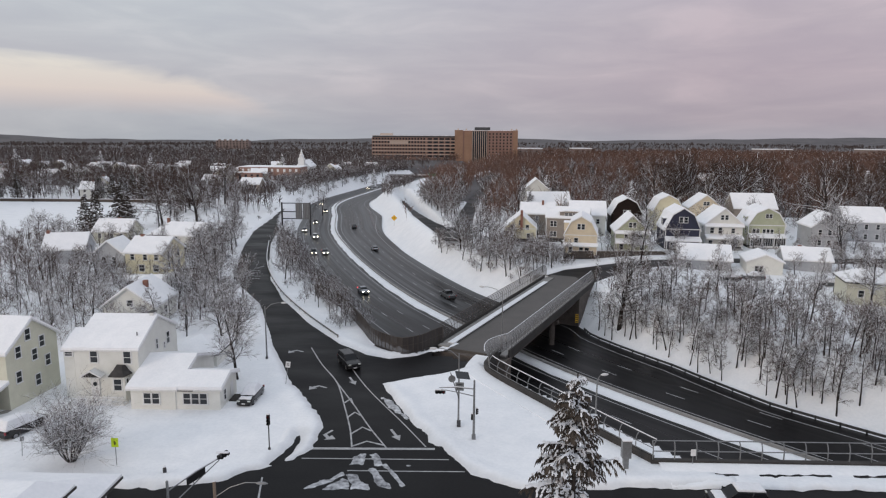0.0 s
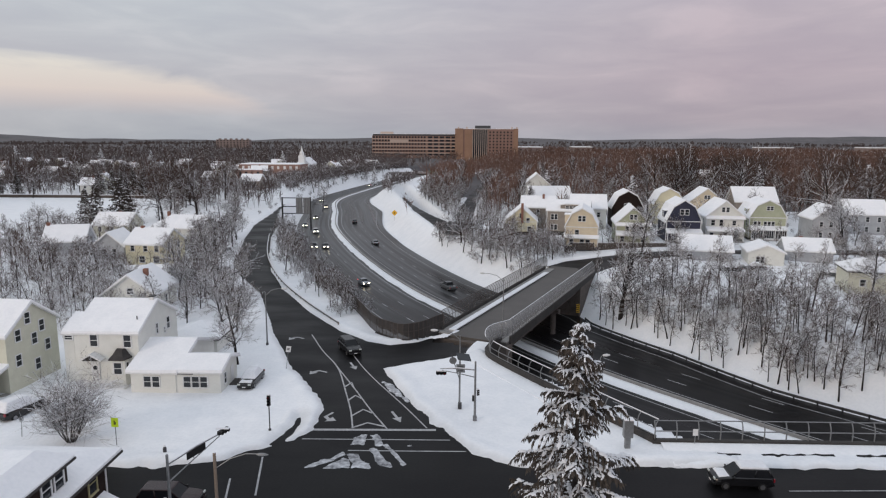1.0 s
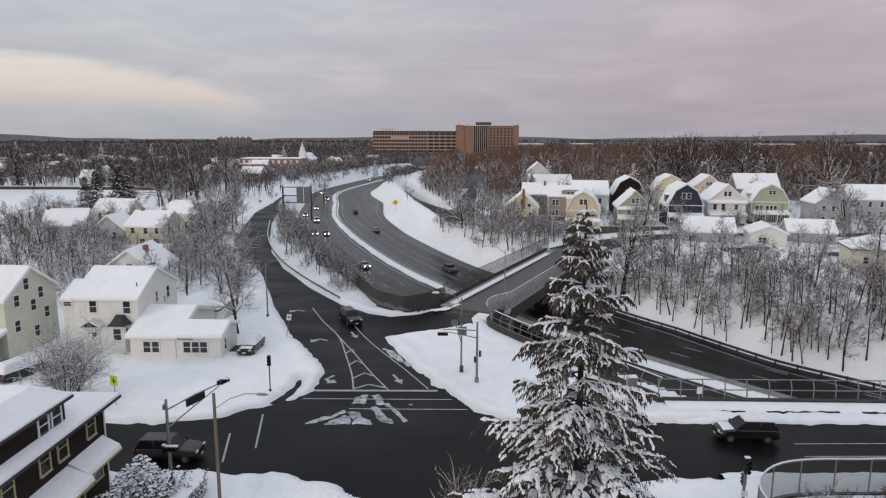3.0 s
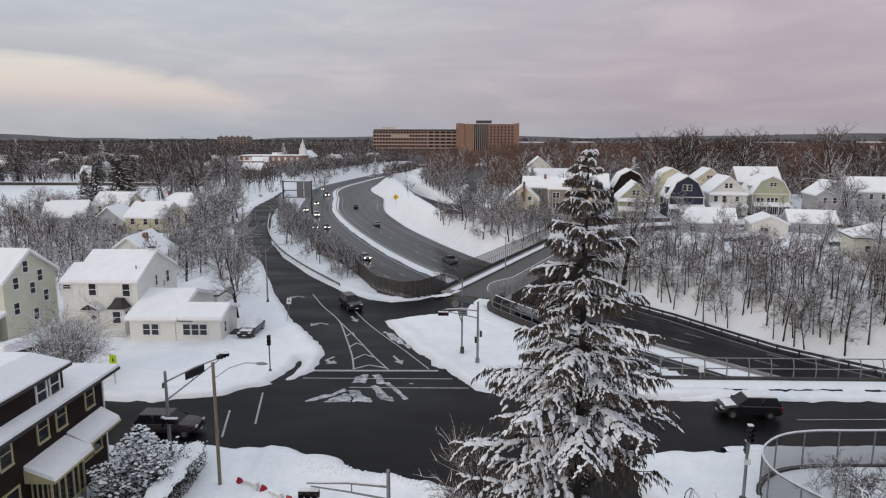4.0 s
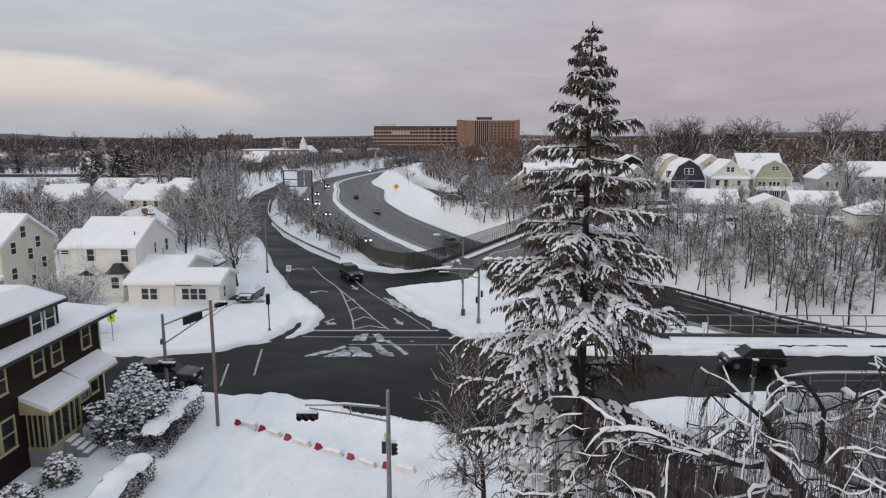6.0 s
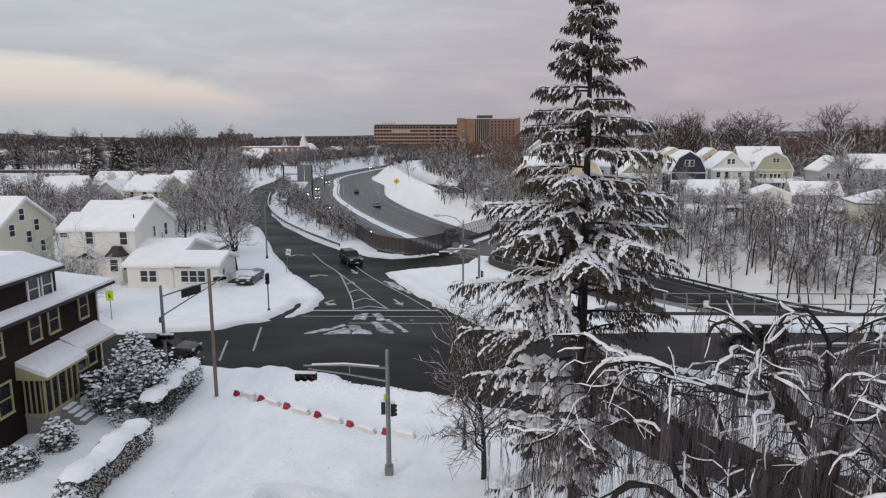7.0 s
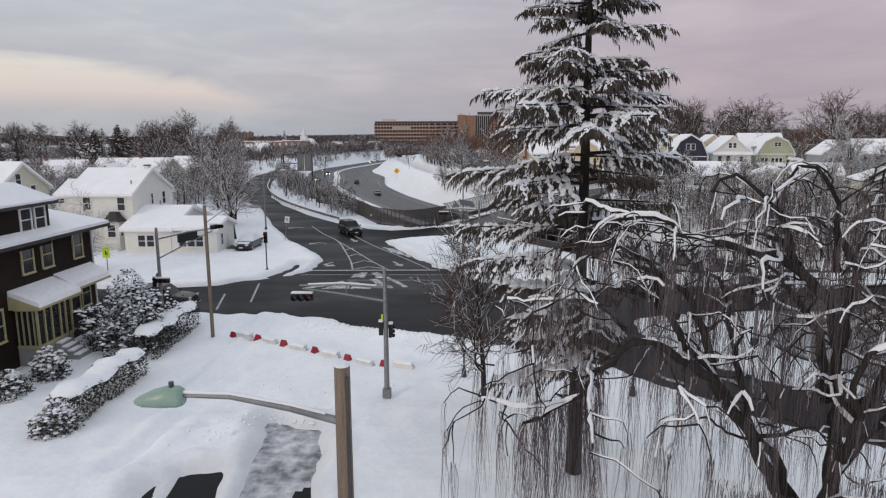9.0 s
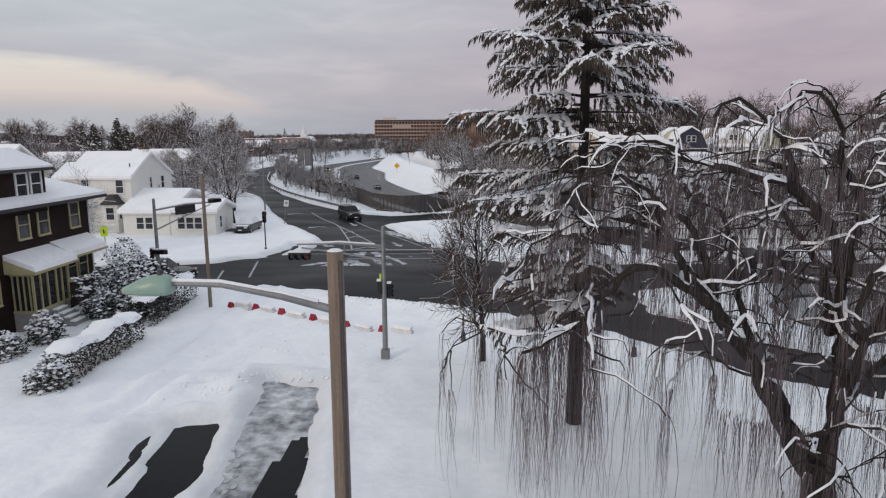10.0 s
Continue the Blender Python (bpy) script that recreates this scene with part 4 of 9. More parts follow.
def house(name, label, x, y, turn, w, d, eave, rise, siding, base=None, kind="gable", ridge="x", wins=(), trim=TRIM_WHITE, chimney=None, snow=0.24, over=0.4, group=""):
    """A house about its plan centre: w along its own x, d along its own y, with its front to -y. ridge: the axis along which its ridge runs.
    wins: (side, along, height of middle, width, height) with side one of front, back, left, right."""
    z = (ground_at(x, y) - 0.25) if base is None else base
    root = thing(name, label, "house", pose(x, y, z, 0, 0, turn), group)
    half, run = (d / 2, w / 2) if ridge == "x" else (w / 2, d / 2)
    fit_ = (lambda b: turned(b)) if ridge == "x" else (lambda b: b)
    if kind == "hip":
        hw, hd = w / 2, d / 2
        part("wall", box(-hw, -hd, -1.2, hw, hd, eave), SIDING[siding], root)
        for nm, lift, thick, mt, o in (("roof", 0.0, 0.16, ROOF_DARK, over), ("snow_cover", 0.165, snow, SNOW_ROOF, over - 0.05)):
            bm = bmesh.new()
            k = max(0.05, hw - hd) if ridge == "x" else 0.05
            lows = [bm.verts.new((sx * (hw + o), sy * (hd + o), eave + lift + q)) for q in (0, thick) for sx, sy in ((-1, -1), (1, -1), (1, 1), (-1, 1))]
            tops = [bm.verts.new((sx * k, 0, eave + rise + lift + thick)) for sx in (-1, 1)]
            bm.faces.new(lows[:4][::-1])
            for i in range(4):
                bm.faces.new((lows[i], lows[(i + 1) % 4], lows[4 + (i + 1) % 4], lows[4 + i]))
            bm.faces.new((lows[4], lows[5], tops[1], tops[0]))
            bm.faces.new((lows[5], lows[6], tops[1]))
            bm.faces.new((lows[6], lows[7], tops[0], tops[1]))
            bm.faces.new((lows[7], lows[4], tops[0]))
            part(nm, bm, mt, root)
    else:
        line = roof_line(kind, half, eave, rise)
        wall = [(-half, -1.2)] + line + [(half, -1.2)]
        part("wall", fit_(prism(wall, -run, run)), SIDING[siding], root)
        up = shifted(line, 0.16, over)
        low = shifted(line, 0.004, over)
        part("roof", fit_(band(up, low, -run - over, run + over)), ROOF_DARK if trim is not TRIM_WHITE else TRIM_WHITE, root, "roof edge boards")
        s_low = shifted(line, 0.165, over - 0.02)
        s_up = shifted(line, 0.165 + snow, over - 0.06)
        bm = fit_(band(s_up, s_low, -run - over + 0.05, run + over - 0.05))
        part("snow_cover", bm, SNOW_ROOF, root, "thick even snow", smooth=False)
    for side, along, zz, ww, hh in wins:
        if side == "front":
            window(root, along, -d / 2 - 0.01, zz, ww, hh, 0, trim)
        elif side == "back":
            window(root, along, d / 2 + 0.01, zz, ww, hh, 180, trim)
        elif side == "right":
            window(root, w / 2 + 0.01, along, zz, ww, hh, 90, trim)
        else:
            window(root, -w / 2 - 0.01, along, zz, ww, hh, -90, trim)
    if chimney:
        cx, cy, ch = chimney
        part("chimney", box(cx - 0.35, cy - 0.35, eave - 0.5, cx + 0.35, cy + 0.35, eave + rise + ch, 0.03), BRICK_RED, root, "brick chimney")
    return root


def dormer(root, x, y, z, w, h, depth, siding, kind="shed", trim=TRIM_WHITE, wins=2, ww=0.8, wh=1.0):
    """A dormer on the front slope, with its face at y."""
    d_ = part("dormer", prism([(-w / 2, 0), (-w / 2, h), (0, h + (0.35 * w if kind == "gable" else 0.3)), (w / 2, h), (w / 2, 0)], y, y + depth), SIDING[siding], root)
    d_.location = (x, 0, z)
    if kind == "gable":
        line = [(-w / 2, h), (0, h + 0.35 * w), (w / 2, h)]
    else:
        line = [(-w / 2, h), (-w / 4, h + 0.25), (w / 4, h + 0.25), (w / 2, h)]
    up, low = shifted(line, 0.34, 0.25), shifted(line, 0.1, 0.3)
    c = part("snow_cover", band(up, low, y - 0.35, y + depth), SNOW_ROOF, d_)
    up, low = shifted(line, 0.096, 0.3), shifted(line, 0.0, 0.3)
    part("eave", band(up, low, y - 0.4, y + depth), trim if trim is TRIM_WHITE else ROOF_DARK, d_)
    for n in range(wins):
        window(root, x + (n - (wins - 1) / 2) * (ww + 0.18), y - 0.01, z + h * 0.52, ww, wh, 0, trim)
    return d_


def porch(root, x0, x1, y0, y1, z1, siding, trim, posts=3, snow=0.25, enclosed=False):
    """A lean-to porch roof on posts or an enclosed glazed porch, in front of a wall at y1."""
    p = part("porch_roof", prism([(y0 - 0.3, z1), (y1, z1 + 0.7), (y1, z1 + 0.85), (y0 - 0.3, z1 + 0.14)], -x1 - 0.3, -x0 + 0.3), trim, root)
    bmesh_turn(p)
    q = part("snow_cover", prism([(y0 - 0.25, z1 + 0.145), (y1, z1 + 0.855), (y1, z1 + 0.85 + snow), (y0 - 0.2, z1 + 0.14 + snow)], -x1 - 0.25, -x0 + 0.25), SNOW_ROOF, p)
    bmesh_turn(q)
    for n in range(posts):
        x = x0 + (x1 - x0) * n / max(1, posts - 1)
        part("porch_post", box(x - 0.09, y0 - 0.09, -0.2, x + 0.09, y0 + 0.09, z1), trim, root)
    part("porch_floor", box(x0 - 0.2, y0 - 0.2, -1.0, x1 + 0.2, y1, 0.25), CONCRETE, root)
    if enclosed:
        part("porch_base", box(x0, y0 - 0.05, 0.25, x1, y0 + 0.05, 0.75), trim, root)
        part("porch_glass", box(x0, y0 - 0.015, 0.752, x1, y0 + 0.02, z1 - 0.004), GLASS, root)
        n = int((x1 - x0) / 0.55)
        for k in range(1, n):
            x = x0 + (x1 - x0) * k / n
            part("mullion", box(x - 0.04, y0 - 0.06, 0.75, x + 0.04, y0 - 0.018, z1), trim, root)
    return p


def bmesh_turn(ob):
    """Turns a part drawn in y and z so that its length runs along x."""
    ob.data.transform(Matrix(((0, -1, 0, 0), (1, 0, 0, 0), (0, 0, 1, 0), (0, 0, 0, 1))))
    ob.data.update()


def grid_wins(side, xs, zs, w=0.85, h=1.35):
    return [(side, x, z, w, h) for z in zs for x in xs]


def wing(root, x0, x1, y0, y1, eave, rise, siding, over=0.3, snow=0.26, low=-1.2):
    """A wing of a house with its ridge along x, in the house's own plan."""
    half, cy = (y1 - y0) / 2, (y0 + y1) / 2
    line = roof_line("gable", half, eave, rise)
    bodies = (("wing_wall", prism([(-half, low)] + line + [(half, low)], -x1, -x0), SIDING[siding]),
              ("wing_roof", band(shifted(line, 0.16, over), shifted(line, 0.004, over), -x1 - over, -x0 + over), TRIM_WHITE),
              ("snow_cover", band(shifted(line, 0.165 + snow, over - 0.06), shifted(line, 0.165, over - 0.02), -x1 - over + 0.05, -x0 + over - 0.05), SNOW_ROOF))
    for name, bm, material in bodies:
        ob = part(name, turned(bm), material, root)
        ob.location = (0, cy, 0)


# the white two-storey house and the low white bungalow at the corner
wh = house("white_house", "white two-storey house with a snowy gable roof and dark hood", -39.6, 75.2, 0, 7.4, 10.2, 6.05, 2.55, "white", base=0.0, kind="gable", ridge="x", over=0.22,
           wins=[("front", -1.4, 5.25, 0.8, 1.35), ("front", 2.45, 5.2, 0.8, 1.4), ("right", -0.45, 5.35, 0.45, 1.2), ("right", 2.55, 5.25, 0.75, 1.4), ("right", 1.5, 4.6, 0.3, 0.7), ("left", 0, 5, 0.9, 1.4)])
wing(wh, -4.9, -3.72, -5.1, 0.9, 5.95, 1.45, "white", 0.2)
window(wh, -4.3, -5.11, 5.55, 0.85, 0.45, 0)
part("chimney", box(3.0, -0.35, 8.0, 3.5, 0.35, 9.2, 0.03), TRIM_WHITE, wh, "white painted chimney")
part("chimney_cap", box(2.93, -0.42, 9.204, 3.57, 0.42, 9.32, 0.02), BLACK, wh)
part("vent_pipe", tube([(2.9, -3.4, 6.5), (2.9, -3.4, 7.7)], 0.06, 6), DARK_STEEL, wh)
part("bay", box(0.85, -6.1, 0.1, 2.5, -5.11, 3.3, 0.03), SIDING["white"], wh, "small projecting bay")
bm = bmesh.new()
rings = []
for z_, k_ in ((3.3, 1.0), (3.42, 1.0), (3.75, 0.72), (4.1, 0.52), (4.35, 0.40)):
    rings.append([bm.verts.new((1.68 + x_ * 1.22 * k_, -5.11 - y_ * 1.35 * k_, z_)) for x_, y_ in ((-1, 0), (-0.72, 1), (0.72, 1), (1, 0))])
for a_, b_ in zip(rings, rings[1:]):
    for i in range(4):
        bm.faces.new((a_[i], a_[(i + 1) % 4], b_[(i + 1) % 4], b_[i]))
bm.faces.new(rings[-1])
bm.faces.new(rings[0][::-1])
bmesh.ops.recalc_face_normals(bm, faces=bm.faces)
part("hood", bm, ROOF_DARK, wh, "dark bell-shaped hood")
window(wh, 1.68, -6.11, 2.3, 0.85, 1.3, 0)
window(wh, 2.51, -5.6, 2.3, 0.5, 1.2, 90)
part("porch_gable", prism([(-2.7, 3.2), (-1.45, 3.95), (-0.2, 3.2), (-0.2, 3.05), (-1.45, 3.75), (-2.7, 3.05)], -6.2, -5.11), TRIM_WHITE, wh, "small white entry gable")
# shade under the gable, put in as a dark solid
part("gable_shadow_board", prism([(-2.62, 3.04), (-1.45, 3.7), (-0.28, 3.04)], -5.9, -5.115), DARK_CONC, wh, "dark infill standing in for the shade under the entry gable")
part("entry_door", box(-1.95, -5.2, 0.4, -0.95, -5.105, 2.85, 0.02), TRIM_WHITE, wh)
part("entry_window", tube([(-1.45, -5.215, 2.0), (-1.45, -5.202, 2.0)], 0.26, 14), GLASS, wh, "oval pane in the door")
part("rail", box(-2.6, -7.05, 1.12, 2.7, -6.95, 1.22, 0.01), TRIM_WHITE, wh)
part("rail", box(-2.6, -7.05, 0.42, 2.7, -6.95, 0.5, 0.01), TRIM_WHITE, wh)
part("porch_floor", box(-2.7, -7.1, -0.5, 2.8, -6.11, 0.36), TRIM_WHITE, wh)
for k in range(28):
    part("baluster", box(-2.55 + 0.19 * k, -7.02, 0.5, -2.49 + 0.19 * k, -6.98, 1.12), TRIM_WHITE, wh)

# a long roof over the west half and a lower gable towards the side street
low = house("white_bungalow", "low white bungalow with three-part windows under thick snow", -33.1, 73.0, 0, 5.0, 11.4, 2.62, 1.75, "white", base=0.0, kind="gable", ridge="x", over=0.4, snow=0.3,
            wins=[("front", -0.65, 1.5, 0.75, 1.2), ("front", 0.3, 1.5, 0.75, 1.2)])
wing(low, 2.48, 7.45, -5.62, -0.3, 2.66, 0.80, "white", 0.38, 0.3)
for x_ in (3.75, 4.68, 5.6):
    window(low, x_, -5.64, 1.5, 0.75, 1.2, 0)
window(low, 7.46, -4.2, 1.5, 0.6, 1.2, 90)
part("side_door", box(7.455, -2.4, 0.2, 7.5, -1.5, 2.2, 0.01), TRIM_WHITE, low, "white side door")
part("side_step", box(7.5, -3.2, 0.0, 9.0, -1.2, 0.32, 0.02), DARK_CONC, low, "dark step by the side door")
part("gutter", box(0.3, -6.06, 2.50, 4.6, -5.98, 2.58), DARK_STEEL, low, "dark gutter under the snow")
house("white_annex", "small white garage with a hipped snowy roof", -34.2, 84.0, 0, 6.2, 6.0, 1.9, 1.5, "white", base=0.0, kind="hip", ridge="x", wins=[("front", 0, 1.1, 0.7, 0.9)])

cr = house("cream_house", "pale cream two-storey house with gable end windows under snow", -53.2, 70.8, -5, 10.0, 8.0, 6.75, 2.75, "pale", base=0.0, kind="gable", ridge="x", over=0.38,
           wins=[("right", y_, z_, 0.75, 1.25) for y_, z_ in ((-0.6, 7.9), (1.5, 6.5), (-2.2, 6.3), (0.2, 5.3), (2.2, 4.0), (-2.4, 3.5), (0.4, 2.2))])
porch(cr, -1.5, 4.9, -6.3, -4.0, 2.6, "pale", TRIM_WHITE, 4, enclosed=True)

# the dark shingled house beside the junction
dk = house("dark_house", "dark brown shingled two-and-a-half-storey house with yellow-olive window trim", -27.9, 34.3, 0, 9.0, 12.0, 6.75, 2.6, "brown", base=0.0, kind="hip", ridge="y", trim=TRIM_OLIVE, over=0.85, snow=0.2,
           wins=[("right", y_, 5.85, 0.85, 1.45) for y_ in (-3.4, -0.3, 1.4, 4.4)] + [("right", -3.2, 2.8, 0.95, 1.6), ("right", -4.4, 2.8, 0.95, 1.6)] + [("right", y_, 2.75, 0.8, 1.6) for y_ in (2.5, 3.65, 4.8)])
# dormer on the slope towards the junction, under its own hipped roof
def hip_cap(name, x0, x1, y0, y1, z, rise, inset, material, parent):
    bm = bmesh.new()
    lo = [bm.verts.new((x, y, z)) for x, y in ((x0, y0), (x1, y0), (x1, y1), (x0, y1))]
    mid_ = [bm.verts.new((v_.co.x, v_.co.y, z + 0.14)) for v_ in lo]
    top_ = [bm.verts.new((x, y, z + 0.14 + rise)) for x, y in ((x0, y0 + inset), (x1 - inset, y0 + inset), (x1 - inset, y1 - inset), (x0, y1 - inset))]
    bm.faces.new(lo[::-1])
    bm.faces.new(top_)
    for i in range(4):
        j = (i + 1) % 4
        bm.faces.new((lo[i], lo[j], mid_[j], mid_[i]))
        bm.faces.new((mid_[i], mid_[j], top_[j], top_[i]))
    bmesh.ops.recalc_face_normals(bm, faces=bm.faces)
    return part(name, bm, material, parent)


drm = part("dormer", box(1.2, -4.3, 6.4, 4.62, 1.8, 8.72), SIDING["brown"], dk)
hip_cap("dormer_roof", 0.2, 5.05, -4.9, 2.15, 8.72, 0.95, 1.5, ROOF_DARK, dk)
hip_cap("snow_cover", 0.1, 5.0, -4.85, 2.1, 8.864, 1.0, 1.4, SNOW_ROOF, dk)
for y_ in (-0.25, 0.95):
    window(dk, 4.63, y_, 8.02, 0.8, 1.15, 90, TRIM_WHITE)
# glazed entrance porch with steps
part("porch_base", box(4.51, -1.8, 0.2, 5.75, 1.2, 1.25), CONCRETE, dk)
part("porch_glass", box(4.51, -1.74, 1.25, 5.69, 1.14, 3.45), GLASS, dk)
for x_, y_ in ((4.6, -1.8), (4.9, -1.8), (5.2, -1.8), (5.5, -1.8)):
    part("mullion", box(x_ - 0.035, y_ - 0.02, 1.25, x_ + 0.035, y_ + 0.05, 3.45), TRIM_OLIVE, dk)
for y_ in (-1.8, -1.2, -0.6, 0.15, 0.65, 1.2):
    part("mullion", box(5.66, y_ - 0.05, 1.25, 5.77, y_ + 0.05, 3.45), TRIM_OLIVE, dk)
for z_ in (1.25, 3.3):
    part("rail", box(5.66, -1.8, z_, 5.78, 1.2, z_ + 0.14), TRIM_OLIVE, dk)
    part("rail", box(4.51, -1.84, z_, 5.78, -1.72, z_ + 0.14), TRIM_OLIVE, dk)
for x0_, y0_, x1_, y1_, z_ in ((4.51, -2.2, 6.2, 1.7, 3.46), (4.51, 1.75, 5.75, 5.7, 3.55)):
    part("porch_roof", prism([(x0_, z_ + 0.75), (x1_, z_ + 0.12), (x1_, z_), (x0_, z_)], y0_, y1_), TRIM_OLIVE, dk, "olive eaves board")
    part("snow_cover", prism([(x0_, z_ + 1.02), (x1_ - 0.1, z_ + 0.40), (x1_ - 0.03, z_ + 0.126), (x0_, z_ + 0.756)], y0_ + 0.05, y1_ - 0.05), SNOW_ROOF, dk)
part("corner_post", box(4.42, 5.9, 0.2, 4.56, 6.02, 6.7), TRIM_WHITE, dk, "pale corner board")
for k in range(4):
    part("step", box(5.76 + 0.32 * k, -0.6, 0.1, 6.10 + 0.32 * k, 0.6, 1.1 - 0.22 * k), CONCRETE, dk)
    part("step_snow", box(5.77 + 0.32 * k, -0.58, 1.105 - 0.22 * k, 6.09 + 0.32 * k, 0.4, 1.19 - 0.22 * k, 0.02), SNOW, dk)
part("handrail", tube([(5.8, 0.7, 1.1), (5.8, 0.7, 1.95), (7.1, 0.7, 1.1), (7.1, 0.7, 0.1)], 0.025, 6), DARK_STEEL, dk)

# houses of the snowy block to the west
house("grey_white_house", "small white house with a snowy roof and chimney", -51.8, 103.0, 4, 8.0, 9.5, 3.6, 3.0, "white", kind="gable", ridge="y", chimney=(1.2, -0.5, 0.4), wins=[("front", 0.3, 4.2, 0.9, 0.9), ("front", -2.2, 1.8, 0.9, 1.2), ("front", 2.2, 1.8, 0.9, 1.2), ("right", 0, 2.0, 0.8, 1.2)])
house("yellow_white_house", "pale yellow two-storey house with a snowy gable roof", -67.9, 143.0, -6, 8.6, 9.5, 5.0, 2.8, "yellow", kind="gable", ridge="x", chimney=(-2.8, 0, 0.7), wins=grid_wins("front", (-2.6, 0.4, 3.0), (4.2,)) + grid_wins("front", (-0.5, 2.8), (1.7,), 1.2) + grid_wins("right", (-2, 2), (1.8, 4.2)))
house("white_cottage", "small grey-white cottage with twin windows and snow on the roof", -80.2, 149.0, 3, 7.0, 8.0, 3.4, 3.0, "grey", kind="gable", ridge="y", wins=grid_wins("front", (-1.0, 1.3), (2.0,), 0.8, 1.6) + grid_wins("right", (0,), (2.0,)))
house("grey_house", "grey house with a white snowy roof and dark chimney", -93.5, 152.5, 14, 9.0, 8.0, 3.8, 3.2, "grey", kind="gable", ridge="x", chimney=(-4.2, 0, 0.9), wins=grid_wins("front", (-3, 2.8), (2.2,)) + grid_wins("right", (0,), (2.2,)))
house("cream_cottage", "cream cottage with two small windows under snow", -98.0, 184.0, -3, 10.5, 8.0, 3.6, 3.0, "pale", kind="gable", ridge="x", chimney=(0.5, 0.6, 0.6), wins=grid_wins("front", (-3.2, 0.4, 3.2), (2.4,)))
house("hipped_bungalow", "bungalow with a broad snowy hipped roof and dormer", -82.0, 184.5, 2, 10.5, 10, 2.8, 3.2, "pale", kind="hip", ridge="x", chimney=(-1.2, 0, 1.2), wins=grid_wins("front", (-3, 0, 3), (1.6,)))
house("white_gabled_house", "white house with a high snowy roof and porch", -71.0, 171.5, -5, 9.0, 9.0, 4.6, 2.8, "white", kind="gable", ridge="x", wins=grid_wins("front", (-2, 0, 2), (1.8,), 0.9) + grid_wins("front", (-2.4, 2.4), (3.9,), 0.8, 1.0))
house("snowy_shed", "low shed buried in snow between bare trees", -58.5, 119.0, 12, 7.5, 6.0, 2.4, 1.6, "white", kind="gable", ridge="x")

# the row of older houses beyond the bridge
cg = house("cream_gambrel_house", "cream gambrel-roofed house with a tall chimney", 32.6, 166.0, -12, 8.0, 12.0, 5.6, 4.4, "cream", base=1.2, kind="gambrel", ridge="y", over=0.3,
           wins=[("front", -0.5, 7.6, 0.75, 1.3), ("front", 0.5, 7.6, 0.75, 1.3), ("front", -1.1, 4.0, 0.9, 1.5), ("front", 1.6, 1.6, 1.0, 1.5), ("left", 0, 4.2, 0.8, 1.4), ("left", -3, 4.2, 0.8, 1.4)])
nv = house("navy_gambrel_house", "navy blue gambrel-roofed house with white window trim", 60.2, 174.5, -7, 8.6, 12, 5.8, 5.2, "navy", base=1.6, kind="gambrel", ridge="y", over=0.35,
           wins=[("front", -0.55, 8.1, 0.9, 1.4), ("front", 0.65, 8.1, 0.9, 1.4), ("front", -1.4, 4.4, 0.95, 1.7), ("front", -2.4, 1.4, 1.0, 1.5), ("left", -3, 4.4, 0.8, 1.4), ("left", 1, 4.4, 0.8, 1.4)])
w7 = house("white_gabled_house", "white two-and-a-half-storey house with a snowy front gable", 72.3, 178.0, -6, 9.4, 11, 6.6, 4.0, "white", base=1.6, kind="gable", ridge="y", over=0.45,
           wins=[("front", -0.55, 8.4, 0.75, 1.2), ("front", 0.55, 8.4, 0.75, 1.2), ("front", -0.9, 4.9, 0.85, 1.6), ("front", 2.4, 4.9, 0.85, 1.2), ("front", -3.2, 1.5, 0.9, 1.4), ("front", 0.4, 1.5, 0.8, 1.4), ("left", -2.5, 4.9, 0.8, 1.5), ("left", 1.5, 4.9, 0.8, 1.5)])
g8 = house("sage_gambrel_house", "sage green house with a snowy gambrel roof and glazed porch", 84.8, 180.5, -6, 9.4, 11, 6.2, 4.4, "green", base=1.6, kind="gambrel", ridge="y", over=0.35,
           wins=[("front", -0.1, 8.6, 0.75, 1.0), ("front", 0.8, 8.6, 0.75, 1.0), ("left", -2.5, 7.4, 0.7, 1.1), ("left", -3.5, 4.4, 0.8, 1.5)] + [("front", x_, 4.2, 0.75, 1.6) for x_ in (-3.2, -2.2, -0.6, 0.4, 1.4)])
g6 = house("sage_gabled_house", "sage grey house with a steep snowy gable and paired windows", 46.2, 170.5, -8, 8.4, 11, 5.6, 4.0, "green", base=1.4, kind="gable", ridge="y",
           wins=[("front", -0.5, 7.3, 0.75, 1.2), ("front", 0.5, 7.3, 0.75, 1.2), ("front", -1.4, 4.2, 0.9, 1.4), ("front", 2.0, 4.2, 0.9, 1.4), ("left", -3, 4.2, 0.8, 1.4)])
porch(nv, -4.2, 4.2, -8.0, -6.0, 2.7, "navy", TRIM_WHITE, 4)
porch(w7, -4.6, 4.4, -7.6, -5.5, 2.8, "white", TRIM_WHITE, 4)
porch(g8, -4.5, 4.4, -7.4, -5.5, 2.8, "green", TRIM_WHITE, 4, enclosed=True)
porch(g6, -4.0, 4.0, -7.6, -5.5, 2.7, "green", TRIM_WHITE, 3)
for h_, sd_ in ((cg, "cream"), (nv, "navy"), (g8, "green")):
    d_ = part("dormer", box(-4.3, -2.2, 5.9, -2.2, 0.6, 8.0), SIDING[sd_], h_)
    part("snow_cover", box(-4.5, -2.4, 8.004, -2.0, 0.8, 8.3, 0.08), SNOW_ROOF, d_)
    window(h_, -4.31, -0.8, 7.0, 0.8, 1.2, -90)
